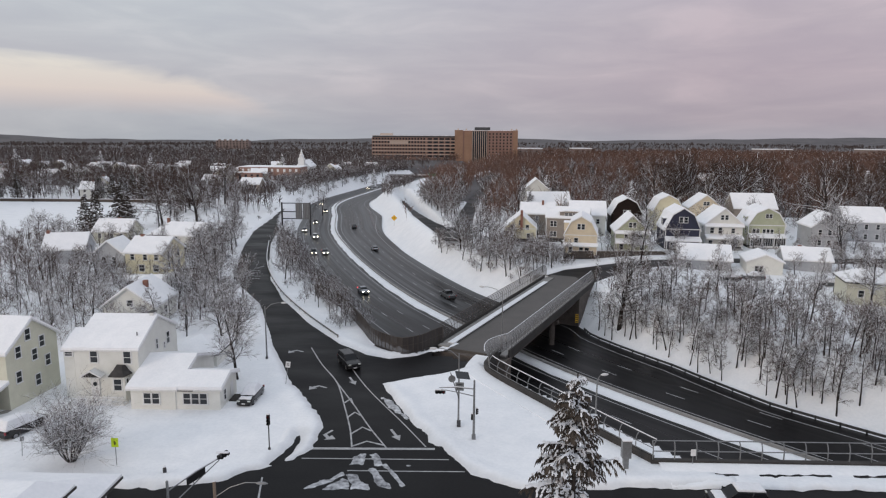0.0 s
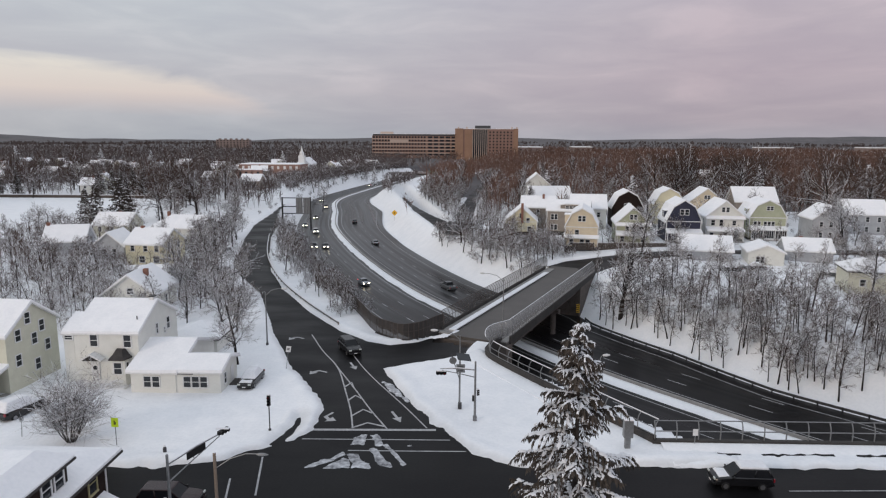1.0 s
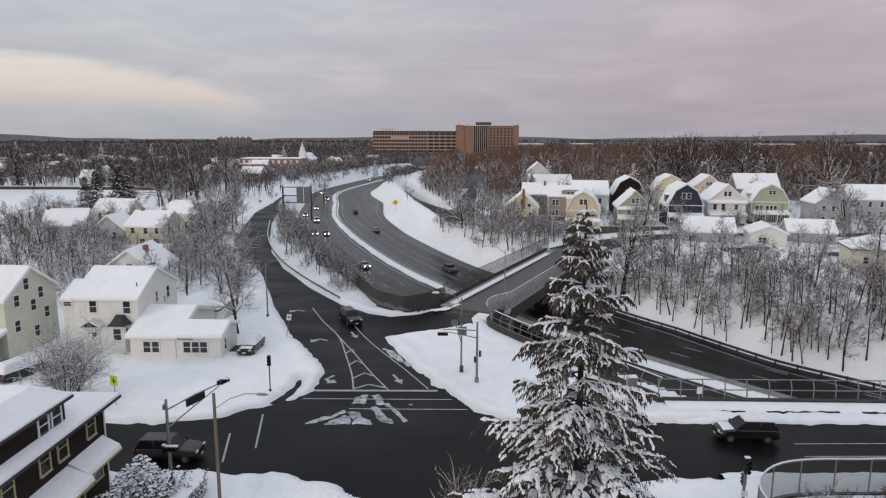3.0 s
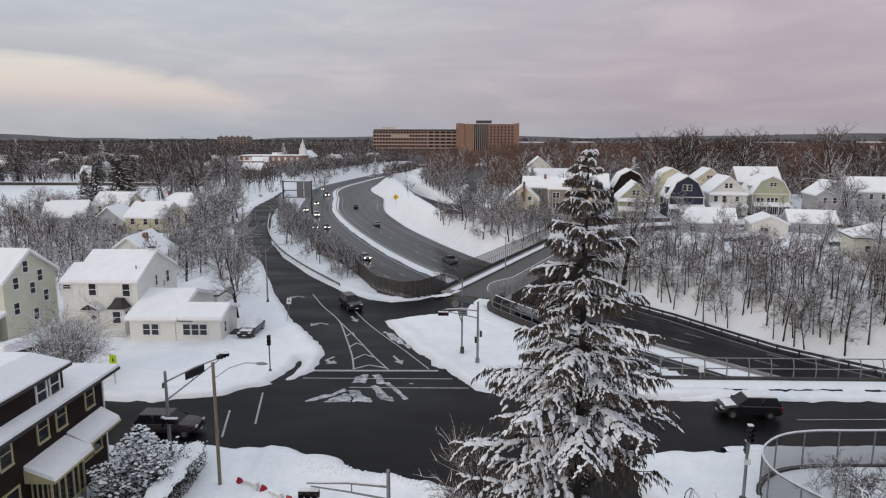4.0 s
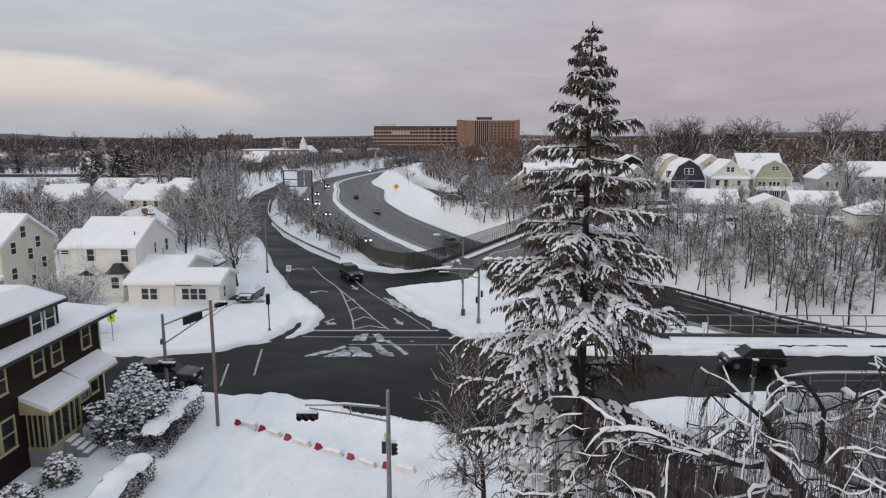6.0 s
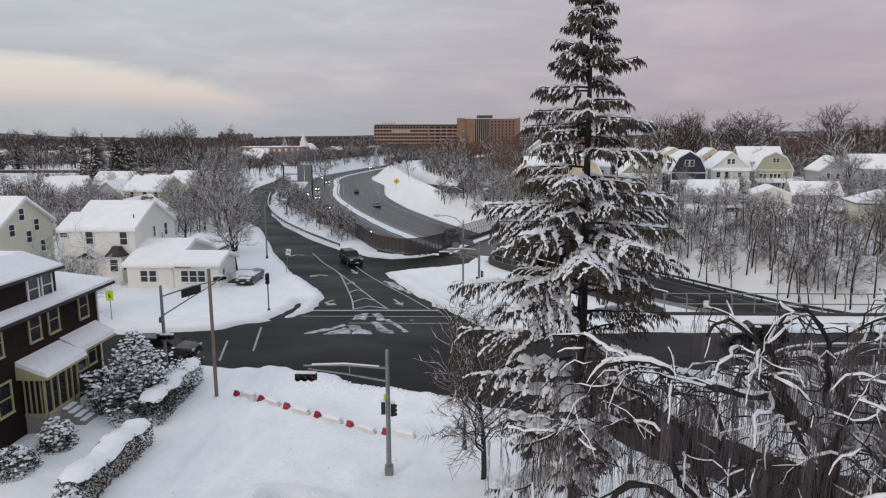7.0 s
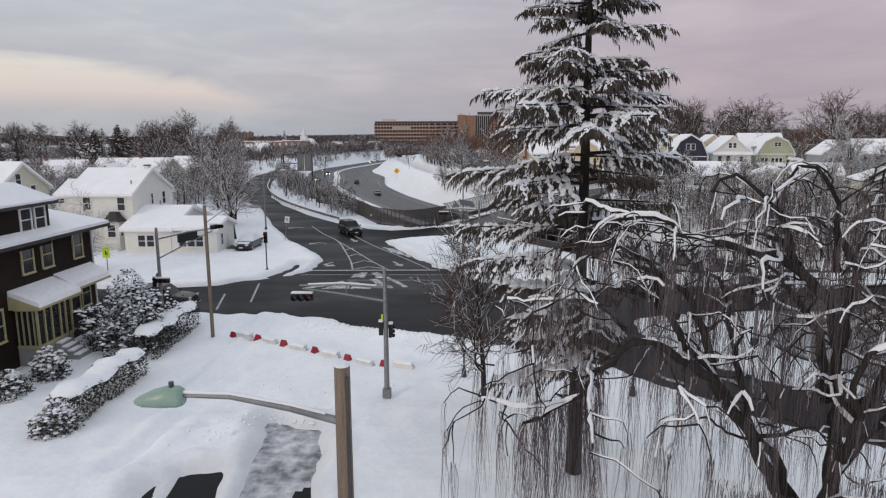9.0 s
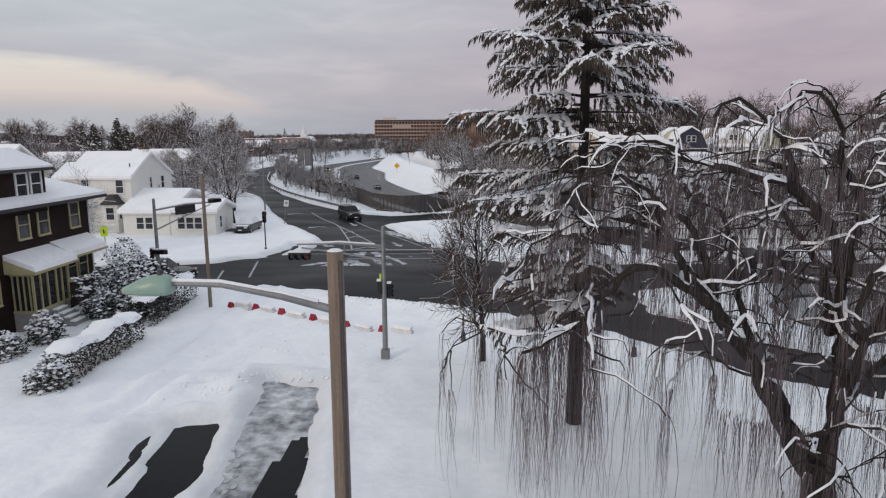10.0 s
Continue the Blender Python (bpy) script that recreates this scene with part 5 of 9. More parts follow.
ye = house("yellow_cottage", "pale yellow gabled cottage with a tall brick chimney", 19.6, 193.0, -6, 9.2, 11, 3.6, 4.0, "yellow", base=1.0, kind="gable", ridge="y", chimney=(0.3, -5.95, 1.3), wins=grid_wins("front", (-2.2, 2.0), (3.9,), 0.9, 1.3) + grid_wins("front", (-2.6, 2.4), (1.4,), 0.9, 1.3))
tn = house("taupe_house", "taupe two-storey house with white windows and a snowy roof", 33.5, 191.0, -14, 12.0, 9.0, 6.6, 2.6, "tan", base=1.2, kind="gable", ridge="x", wins=grid_wins("front", (-4.4, -3.4), (1.8, 4.8), 0.8, 1.5) + grid_wins("left", (-2, 2), (1.8, 4.8)) + grid_wins("front", (0.5, 3.4), (4.8, 1.8)))
house("brown_house", "brown brick house with a snowy roof and chimney", 26.5, 208.0, -8, 10.5, 9.5, 6.0, 3.0, "tan", base=1.0, kind="gable", ridge="x", chimney=(1.6, -1.0, 1.0), wins=grid_wins("front", (-3, 0, 3), (1.8, 4.6)))
house("white_clustered_house", "large white house with several snowy gables", 31.5, 256.0, -4, 12.0, 11, 9.0, 5.0, "white", base=1.0, kind="gable", ridge="y", wins=grid_wins("front", (-4, 0, 4), (2, 5)))
house("white_side_house", "white house with a snowy gable behind bare trees", 33.5, 236.0, 5, 15.0, 9, 6.6, 3.6, "white", base=1.0, kind="gable", ridge="x", wins=grid_wins("front", (-2, 2), (2, 4.6)))
house("garage_house", "long white low house with a snow-laden roof", 57.0, 147.5, -14, 11.0, 9.0, 3.0, 2.6, "grey", base=0.9, kind="gable", ridge="x", wins=grid_wins("front", (-3.4, 2.6), (1.5,), 1.0, 1.2) + grid_wins("right", (0,), (1.6,)))
house("white_garage", "small white garage with a double window under snow", 68.5, 143.5, -14, 7.2, 8.5, 3.2, 1.5, "white", base=0.9, kind="gable", ridge="y", wins=grid_wins("front", (-1.6, -0.7), (1.7,), 0.7, 1.3))
house("snowy_garage", "wide grey garage under a broad snow-covered roof", 79.5, 146.5, -14, 9.5, 7.5, 3.0, 2.2, "grey", base=1.0, kind="gable", ridge="x", chimney=(-1.0, 0.5, 0.6))
house("ochre_bungalow", "pale bungalow with patchy snow on a dark roof", 79.0, 121.5, -16, 10.0, 8.0, 3.4, 2.2, "pale", base=0.8, kind="hip", ridge="x", wins=grid_wins("front", (-2.6, 2.2), (1.5,), 0.9, 1.2))
house("pink_gabled_house", "pinkish house with an arched attic window under snow", 82.0, 216.0, -6, 10.5, 10, 7.0, 4.0, "cream", base=1.6, kind="gable", ridge="y", wins=grid_wins("front", (-0.5, 0.5), (8.4,), 0.8, 1.1))
house("dark_gabled_house", "dark taupe house with a steep snowy roof", 97.0, 214.0, -6, 13.0, 10, 7.2, 4.2, "tan", base=1.6, kind="gable", ridge="x", wins=grid_wins("front", (-4, 0, 4), (4.6,)))
house("yellow_gambrel_house", "yellow gambrel house behind the row", 68.5, 212.0, -6, 9.0, 10, 6.8, 4.4, "yellow", base=1.6, kind="gambrel", ridge="y", wins=grid_wins("front", (-0.5, 0.5), (6.6,), 0.8, 1.3))
house("dark_gambrel_house", "dark brown gambrel house with paired windows", 52.5, 201.0, -6, 9.0, 10, 6.6, 4.6, "brown", base=1.6, kind="gambrel", ridge="y", wins=grid_wins("front", (-0.6, 0.6), (6.9,), 0.8, 1.3))
house("white_back_house", "white house with steep snowy gables behind the row", 40.5, 199.0, -8, 10.5, 10, 6.4, 3.6, "white", base=1.4, kind="gable", ridge="x", wins=grid_wins("front", (-3, 0, 3), (4.6,)))
house("grey_gabled_house", "grey house with a round porch and snowy roof", 100.5, 177.5, -8, 9.0, 10, 6.0, 3.4, "grey", base=1.6, kind="gable", ridge="y", wins=grid_wins("front", (-2.4, 0, 2.4), (1.8, 4.6)))
house("grey_far_house", "grey house under a snowy roof among bare trees", 118.0, 190.0, -10, 11.0, 10, 6.0, 3.6, "grey", base=1.6, kind="gable", ridge="x", wins=grid_wins("front", (-3, 0, 3), (1.8, 4.6)))
house("white_far_house", "white house half hidden by snowy branches", 133.0, 172.0, -12, 11.0, 10, 5.6, 3.2, "white", base=1.6, kind="gable", ridge="y", wins=grid_wins("front", (-3, 0, 3), (1.8, 4.4)))

bf = thing("board_fence", "brown wooden board fence along the gardens", "fence", pose(29.0, 159.2, 1.0, 0, 0, 3))
for k in range(60):
    part("board", box(0.4 * k, -0.03, 0.0, 0.4 * k + 0.37, 0.03, 1.75 + 0.04 * (k % 3)), RUST, bf)
part("snow_cap", box(0, -0.06, 1.84, 24, 0.06, 1.92, 0.02), SNOW_TWIG, bf)



def dress(root, w, d, eave, pent=0.0, trim=TRIM_WHITE):
    """Foundation, corner boards and, where it has one, a pent roof across the front."""
    part("foundation", box(-w / 2 - 0.06, -d / 2 - 0.06, -1.0, w / 2 + 0.06, d / 2 + 0.06, 0.55), DARK_CONC, root)
    for sx in (-1, 1):
        part("corner_board", box(sx * w / 2 - 0.12, -d / 2 - 0.045, 0.56, sx * w / 2 + 0.12, -d / 2 - 0.004, eave), trim, root)
    part("frieze", box(-w / 2 + 0.13, -d / 2 - 0.04, eave - 0.25, w / 2 - 0.13, -d / 2 - 0.004, eave - 0.02), trim, root)
    if pent:
        p = part("pent_roof", prism([(-d / 2 - 1.0, pent), (-d / 2, pent + 0.55), (-d / 2, pent + 0.67), (-d / 2 - 1.0, pent + 0.12)], -w / 2 - 0.3, w / 2 + 0.3), trim, root)
        q = part("snow_cover", prism([(-d / 2 - 0.97, pent + 0.125), (-d / 2, pent + 0.675), (-d / 2, pent + 0.92), (-d / 2 - 0.92, pent + 0.36)], -w / 2 - 0.26, w / 2 + 0.26), SNOW_ROOF, p)
        bmesh_turn(p)
        bmesh_turn(q)


dress(cg, 8.0, 12.0, 5.6, 2.7)
dress(nv, 8.6, 12.0, 5.8)
dress(w7, 9.4, 11.0, 6.6, 5.9)
dress(g8, 9.4, 11.0, 6.2)
dress(g6, 8.4, 11.0, 5.6, 5.0)
dress(ye, 9.2, 11.0, 3.6)
dress(tn, 12.0, 9.0, 6.6)
dormer(tn, 0.8, -4.1, 6.9, 6.0, 1.3, 3.6, "tan", "shed", TRIM_WHITE, 3, 0.9, 0.8)
for h_, d_, spots_ in ((cg, 12.0, ((-2.4, 1.7), (0.2, 1.7))), (ye, 11.0, ((0.0, 5.2),)), (w7, 11.0, ((-3.0, 4.9), (3.2, 1.5))), (g6, 11.0, ((0.3, 4.2), (2.6, 1.6), (-2.6, 1.6)))):
    for x_, z_ in spots_:
        window(h_, x_, -d_ / 2 - 0.012, z_, 0.9, 1.4, 0)

# ---- trees ----
class Twiggy:
    """Gathers the wood, twigs and snow of one tree as three lists of faces."""

    def __init__(self, seed):
        self.r = random.Random(seed)
        self.wood, self.twig, self.snow = ([], []), ([], []), ([], [])

    def tube(self, pts, rad, sides):
        v, f = self.wood
        base = len(v)
        for i, p in enumerate(pts):
            d = (pts[min(i + 1, len(pts) - 1)] - pts[max(i - 1, 0)]).normalized()
            u = d.cross(Vector((0.3, 0.2, 1)))
            u = u.normalized() if u.length > 0.05 else Vector((1, 0, 0))
            w = u.cross(d)
            for k in range(sides):
                a = 2 * math.pi * k / sides
                v.append(p + (u * math.cos(a) + w * math.sin(a)) * rad[i])
        for i in range(len(pts) - 1):
            for k in range(sides):
                a, b = base + i * sides + k, base + i * sides + (k + 1) % sides
                f.append((a, b, b + sides, a + sides))

    def cover(self, pts, rad, thick, fine=True):
        """Snow lying along the upper side of a limb."""
        v, f = self.snow
        base = len(v)
        n = 0
        for i, p in enumerate(pts):
            d = (pts[min(i + 1, len(pts) - 1)] - pts[max(i - 1, 0)]).normalized()
            flat = max(0.0, 1.0 - abs(d.z) ** 1.5)
            u = d.cross(Vector((0, 0, 1)))
            u = u.normalized() if u.length > 0.05 else Vector((1, 0, 0))
            w = u.cross(d).normalized()
            t = thick * (0.35 + 0.65 * flat) * self.r.uniform(0.6, 1.3)
            h = rad[i] * 0.80 + t * 0.32
            prof = ((-h, rad[i] * 0.25), (-h * 0.82, rad[i] * 0.8 + t * 0.5), (-h * 0.3, rad[i] + t), (h * 0.3, rad[i] + t * 0.95), (h * 0.82, rad[i] * 0.8 + t * 0.45), (h, rad[i] * 0.25)) if fine else ((-h, rad[i] * 0.2), (0, rad[i] + t), (h, rad[i] * 0.2))
            m = len(prof)
            for o, z in prof:
                v.append(p + u * o + w * z)
            if n:
                for k in range(m - 1):
                    a = base + (n - 1) * m + k
                    f.append((a, a + m, a + m + 1, a + 1))
            n += 1

    def spike(self, p, q, width, snowy=False):
        v, f = self.snow if snowy else self.twig
        d = (q - p)
        u = d.cross(Vector((0, 0, 1)) if snowy else Vector((self.r.uniform(-1, 1), self.r.uniform(-1, 1), self.r.uniform(-1, 1))))
        u = u.normalized() * width if u.length > 1e-4 else Vector((width, 0, 0))
        lift = Vector((0, 0, width * 0.8)) if snowy else Vector((0, 0, 0))
        b = len(v)
        v.extend((p - u + lift, p + u + lift, q + lift))
        f.append((b, b + 1, b + 2))

    def limb(self, p, d, length, r0, level, top, sides, kids, up, snow, twig_w, lite=False):
        """One branch and all that grows on it."""
        r = self.r
        segs = 6 if level == 0 else 4 if level < top else 2
        pts, rad = [p.copy()], [r0]
        d = d.normalized()
        for i in range(segs):
            wob = 0.10 if level == 0 else 0.28
            d = (d + Vector((r.uniform(-wob, wob), r.uniform(-wob, wob), r.uniform(-wob, wob) + up * (0.3 if level else 0)))).normalized()
            pts.append(pts[-1] + d * length / segs)
            rad.append(r0 * (1 - 0.75 * (i + 1) / segs))
        if lite and level == top:
            self.spike(pts[0], pts[-1], max(twig_w * 1.3, r0 * 0.8))
            if self.r.random() < 0.5 * min(1, snow * 40):
                self.spike(pts[0], pts[-1], twig_w * 2.0, True)
        else:
            self.tube(pts, rad, sides[level])
        if level and snow and not (lite and level == top):
            self.cover(pts, rad, snow * (0.7 if level == top else 1.0), fine=level < top)
        n = kids[level]
        for k in range(n):
            u = (0.25 if level else 0.28) + (0.75 if level else 0.70) * (k + r.random() * 0.8) / n
            i = min(int(u * segs), segs - 1)
            q = pts[i].lerp(pts[i + 1], u * segs - i)
            ax = (pts[i + 1] - pts[i]).normalized()
            side = ax.cross(Vector((r.uniform(-1, 1), r.uniform(-1, 1), r.uniform(-1, 1)))).normalized()
            if level == 0:
                th = radians(r.uniform(58, 82) * (1 - u) + r.uniform(15, 40) * u)
                nl = self.reach * r.uniform(0.75, 1.2) * (1.15 - 0.45 * u)
            else:
                th = radians(r.uniform(28, 68))
                nl = length * r.uniform(0.38, 0.66) * (1.2 - 0.5 * u)
            nd = (ax * math.cos(th) + side * math.sin(th)).normalized()
            if level < top:
                self.limb(q, nd, nl, max(0.012, rad[i] * 0.5), level + 1, top, sides, kids, up, snow, twig_w, lite)
            else:
                e = q + nd * nl
                self.spike(q, e, twig_w)
                if r.random() < 0.40 * min(1, snow * 25):
                    self.spike(q, q.lerp(e, 0.85), twig_w * 1.5, True)

    def meshes(self, name, bark=None, twig=None):
        out = []
        for n, (v, f), m, s in (("trunk", self.wood, bark or BARK, True), ("crown", self.twig, twig or TWIG, False), ("snow", self.snow, SNOW_TWIG, True)):
            if f:
                out.append((n, mesh_of(name + "_" + n, v, f, m, s)))
        return out


def bare_tree(seed, height, trunk_r, kids, up=0.35, snow=0.05, twig_w=0.02, top=2, lean=0.05, lite=False, share=0.62, reach=0.42):
    t = Twiggy(seed)
    t.reach = height * reach
    t.limb(Vector((0, 0, -0.4)), Vector((t.r.uniform(-lean, lean), t.r.uniform(-lean, lean), 1)), height * share, trunk_r, 0, top, (5, 3, 3) if lite else (8, 4, 3), kids, up, snow, twig_w, lite)
    return t


def plant(name, label, category, meshes, x, y, turn=0.0, size=1.0, z=None, group=""):
    root = thing(name, label, category, Matrix.Translation((x, y, ground_at(x, y) if z is None else z)) @ pose(0, 0, 0, 0, 0, turn) @ Matrix.Scale(size, 4), group)
    for n, me in meshes:
        ob = new(n, me)
        ob.parent = root
        if n != "trunk":
            tagged(ob, kind="stuff")
    return root


KINDS = {
    "broad": [bare_tree(100 + k, 10.5, 0.20, (15, 9, 12), 0.16, 0.038, 0.017).meshes("broad_tree") for k in range(4)],
    "tall": [bare_tree(200 + k, 15.0, 0.26, (18, 10, 12), 0.22, 0.034, 0.022, share=0.72, reach=0.32).meshes("tall_tree") for k in range(3)],
    "slim": [bare_tree(300 + k, 9.0, 0.135, (13, 6, 8), 0.22, 0.024, 0.020, lean=0.14, lite=True, share=0.86, reach=0.25).meshes("slim_tree") for k in range(6)],
    "brush": [bare_tree(400 + k, 5.0, 0.06, (11, 7, 8), 0.25, 0.030, 0.015, lean=0.3, lite=True, share=0.5, reach=0.5).meshes("young_tree") for k in range(5)],
}
FAR_KINDS = {
    "broad": [bare_tree(500 + k, 10.5, 0.20, (13, 7, 7), 0.16, 0.033, 0.026, lite=True).meshes("broad_tree") for k in range(3)],
    "tall": [bare_tree(600 + k, 15.0, 0.26, (15, 8, 7), 0.22, 0.028, 0.033, lite=True, share=0.72, reach=0.32).meshes("tall_tree") for k in range(3)],
    "slim": [bare_tree(700 + k, 9.0, 0.11, (12, 6, 7), 0.22, 0.024, 0.023, lean=0.12, lite=True, share=0.86, reach=0.25).meshes("slim_tree") for k in range(3)],
    "brush": [bare_tree(800 + k, 5.0, 0.06, (11, 7, 6), 0.25, 0.028, 0.022, lean=0.25, lite=True, share=0.5, reach=0.5).meshes("young_tree") for k in range(3)],
    "grand": [bare_tree(850 + k, 21.0, 0.42, (20, 9, 11), 0.14, 0.007, 0.040, lite=True, share=0.60, reach=0.40).meshes("grand_tree") for k in range(4)],
}
TREE_WORDS = {
    "broad": "bare spreading deciduous tree with snow along its branches",
    "tall": "tall bare deciduous tree lightly dusted with snow",
    "slim": "slender bare tree on the snowy bank, snow on its twigs",
    "grand": "very tall bare tree with a broad rounded crown",
    "brush": "young bare multi-branched tree with snowy twigs",
}
HOUSE_SPOTS = [(o.matrix_world.translation.x, o.matrix_world.translation.y) for o in scene.objects if o.get("category") == "house"]
tree_rng = random.Random(77)


def clear_spot(x, y, gap=1.5, house_gap=7.0):
    if 40 < x < 84 and 127 < y < 146 and tree_rng.random() < 0.85:
        return False
    if any((x - a) ** 2 + (y - b) ** 2 < house_gap ** 2 for a, b in HOUSE_SPOTS):
        return False
    ax, ay = np.array([float(x)]), np.array([float(y)])
    return float(street_distance(ax, ay)[0]) > gap


def offset_of(x, y):
    s, k = corridor(np.array([float(x)]), np.array([float(y)]))
    return float(s[0]), int(k[0])


def scatter(kind, n, x0, x1, y0, y1, ok, sizes, group, gap=2.0, house_gap=7.0, joined=""):
    """Sows trees over a stretch of the plan; joined: the name of one object that takes them all, where they stand too far to count."""
    made, tries, spots, pile = 0, 0, [], []
    while made < n and tries < n * 40:
        tries += 1
        x, y = tree_rng.uniform(x0, x1), tree_rng.uniform(y0, y1)
        if not ok(x, y) or not clear_spot(x, y, 1.5, house_gap) or any((x - a) ** 2 + (y - b) ** 2 < gap * gap for a, b in spots):
            continue
        spots.append((x, y))
        k = kind if isinstance(kind, str) else tree_rng.choice(kind)
        which, turn, size = tree_rng.choice((FAR_KINDS if joined or k == "grand" else KINDS)[k]), tree_rng.uniform(0, 360), tree_rng.uniform(*sizes)
        made += 1
        if joined:
            pile.append((which, Matrix.Translation((x, y, ground_at(x, y))) @ pose(0, 0, 0, 0, 0, turn) @ Matrix.Scale(size, 4)))
        else:
            plant("tree" if k != "brush" else "young_tree", TREE_WORDS[k], "tree", which, x, y, turn, size, group=group)
    if joined:
        vs, fs, ms, base = [], [], [], 0
        for which, m in pile:
            for slot, (_, me) in enumerate(which):
                co = np.empty(len(me.vertices) * 3)
                me.vertices.foreach_get("co", co)
                co = co.reshape(-1, 3) @ np.array(m.to_3x3()).T + np.array(m.translation)
                vs.append(co)
                fs += [tuple(i + base for i in p.vertices) for p in me.polygons]
                ms += [slot] * len(me.polygons)
                base += len(co)
        me = mesh_of(joined, np.concatenate(vs).tolist(), fs, [BARK, TWIG, SNOW_TWIG])
        me.polygons.foreach_set("material_index", ms)
        tagged(new(joined, me), group, "trees", kind="stuff")


def between(lo, hi):
    def ok(x, y):
        s, k = offset_of(x, y)
        edge = RIGHT_W[k] if s > 0 else -LEFT_W[k]
        return lo < (s - edge if s > 0 else edge - s) < hi
    return ok


def right_bank(lo, hi):
    return lambda x, y: offset_of(x, y)[0] > 0 and between(lo, hi)(x, y)


def left_bank(lo, hi):
    return lambda x, y: offset_of(x, y)[0] < 0 and between(lo, hi)(x, y)


# wooded bank east of the bridge
scatter("slim", 80, 27, 104, 56, 122, right_bank(1.9, 6.0), (0.6, 1.05), "trees on the wooded bank", 0.9, 5)
scatter("slim", 85, 27, 104, 60, 122, right_bank(6.0, 17), (0.6, 1.0), "trees on the wooded bank", 1.0, 5)
scatter("brush", 95, 30, 100, 58, 118, right_bank(4.0, 14), (0.55, 1.0), "young trees on the wooded bank", 1.3, 5)
scatter(("broad", "tall"), 10, 45, 120, 75, 140, right_bank(14, 60), (0.7, 0.95), "trees on the wooded bank", 5, 6)
scatter(("slim", "slim", "brush", "brush", "broad"), 145, 34, 150, 62, 150, right_bank(9, 62), (0.5, 0.9), "bare snowy trees behind the wooded bank", 1.8, 6, "trees_behind_bank")
# strip between the side street and the highway
scatter(("slim", "brush"), 120, -58, -14, 98, 190, left_bank(2.0, 11), (0.42, 0.68), "trees beside the highway", 1.1)
scatter(("slim", "slim", "brush"), 100, -56, -16, 100, 180, left_bank(1.0, 10), (0.35, 0.58), "dark bare saplings between the side street and the highway", 0.8, 7, "trees_beside_street")
scatter(("slim", "broad", "brush"), 60, -85, -22, 105, 270, left_bank(1.5, 14), (0.5, 0.8), "bare trees along the highway's west side", 1.6, 7, "trees_along_highway")
scatter(("brush", "brush", "broad"), 110, -130, -45, 330, 570, left_bank(2.5, 36), (0.8, 1.3), "grey snowy trees beside the far stretch of the highway", 2.4, 7, "trees_far_highway")
# bank beyond the bridge
scatter(("brush", "brush", "slim", "broad"), 130, -12, 30, 122, 196, right_bank(5.5, 26), (0.5, 0.9), "bare snowy bushes and young trees on the far bank", 1.7, 5, "trees_far_slope")
scatter(("slim", "broad", "tall", "brush"), 90, -35, 70, 190, 330, right_bank(22, 75), (0.7, 1.0), "bare trees on the far bank above the highway", 2.8, 7, "trees_far_bank")
scatter(("tall", "broad", "broad"), 62, -22, 4, 216, 330, lambda x, y: x > 0.5 - (y - 200) * 0.21 and x < -2.0 + (y - 214) * 0.05, (0.7, 1.0), "brown bare trees between the ramp and the street above", 2.3, 7, "trees_above_ramp")
# between and behind the houses to the east
scatter(("broad", "tall"), 70, 15, 190, 185, 300, lambda x, y: True, (0.8, 1.15), "tall bare trees behind the row of houses", 5, 6.5, "trees_behind_houses")
scatter("grand", 26, 66, 230, 196, 280, lambda x, y: x > 60 + (y - 196) * 0.2, (1.05, 1.42), "tall trees behind the houses", 9, 7)
scatter("grand", 26, -250, -62, 205, 340, lambda x, y: not (-215 < x < -115 and 192 < y < 294) and not -0.335 < x / y < -0.225, (0.92, 1.18), "tall trees behind the field", 9, 7)
scatter(("broad", "brush"), 22, 36, 130, 128, 170, lambda x, y: True, (0.5, 0.8), "trees among the houses", 4, 6.0)
scatter(("broad", "brush", "slim"), 80, 34, 150, 128, 200, lambda x, y: True, (0.5, 0.85), "bare snowy trees between the houses and garages", 3, 6.0, "trees_between_houses")
scatter(("brush", "brush", "slim"), 70, 16, 120, 138, 190, lambda x, y: True, (0.35, 0.65), "bare snowy bushes in the gardens", 2.0, 5.5, "garden_bushes")
scatter(("broad", "tall"), 75, -10, 260, 222, 330, lambda x, y: x > -10 + (y - 222) * 0.1, (1.0, 1.45), "brown bare trees behind the houses", 7, 7, "trees_back_row")


def beside_street(x, y):
    return 1.5 < float(street_distance(np.array([float(x)]), np.array([float(y)]))[0]) < 9.5 and x < -30 - (y - 84) * 0.27


# street trees on the west side of the side street
scatter(("tall", "broad", "slim"), 22, -66, -24, 84, 200, beside_street, (0.75, 1.05), "street trees along the side street", 3.4, 5.5)
# the western block
scatter(("broad", "brush", "slim"), 62, -105, -33, 84, 140, lambda x, y: x < -33 - (y - 84) * 0.27, (0.6, 1.0), "trees among the western houses", 2.8, 5.0)
scatter(("broad", "slim", "brush"), 155, -140, -36, 90, 200, lambda x, y: x < -38 - (y - 90) * 0.27, (0.55, 0.9), "bare snowy trees around the western houses", 2.4, 5.5, "trees_west_block")
scatter(("tall", "broad"), 45, -230, -60, 190, 320, lambda x, y: not (-215 < x < -115 and 192 < y < 294) and not -0.335 < x / y < -0.225, (0.75, 1.1), "bare trees beside the snowy field", 4, 6, "trees_by_field")

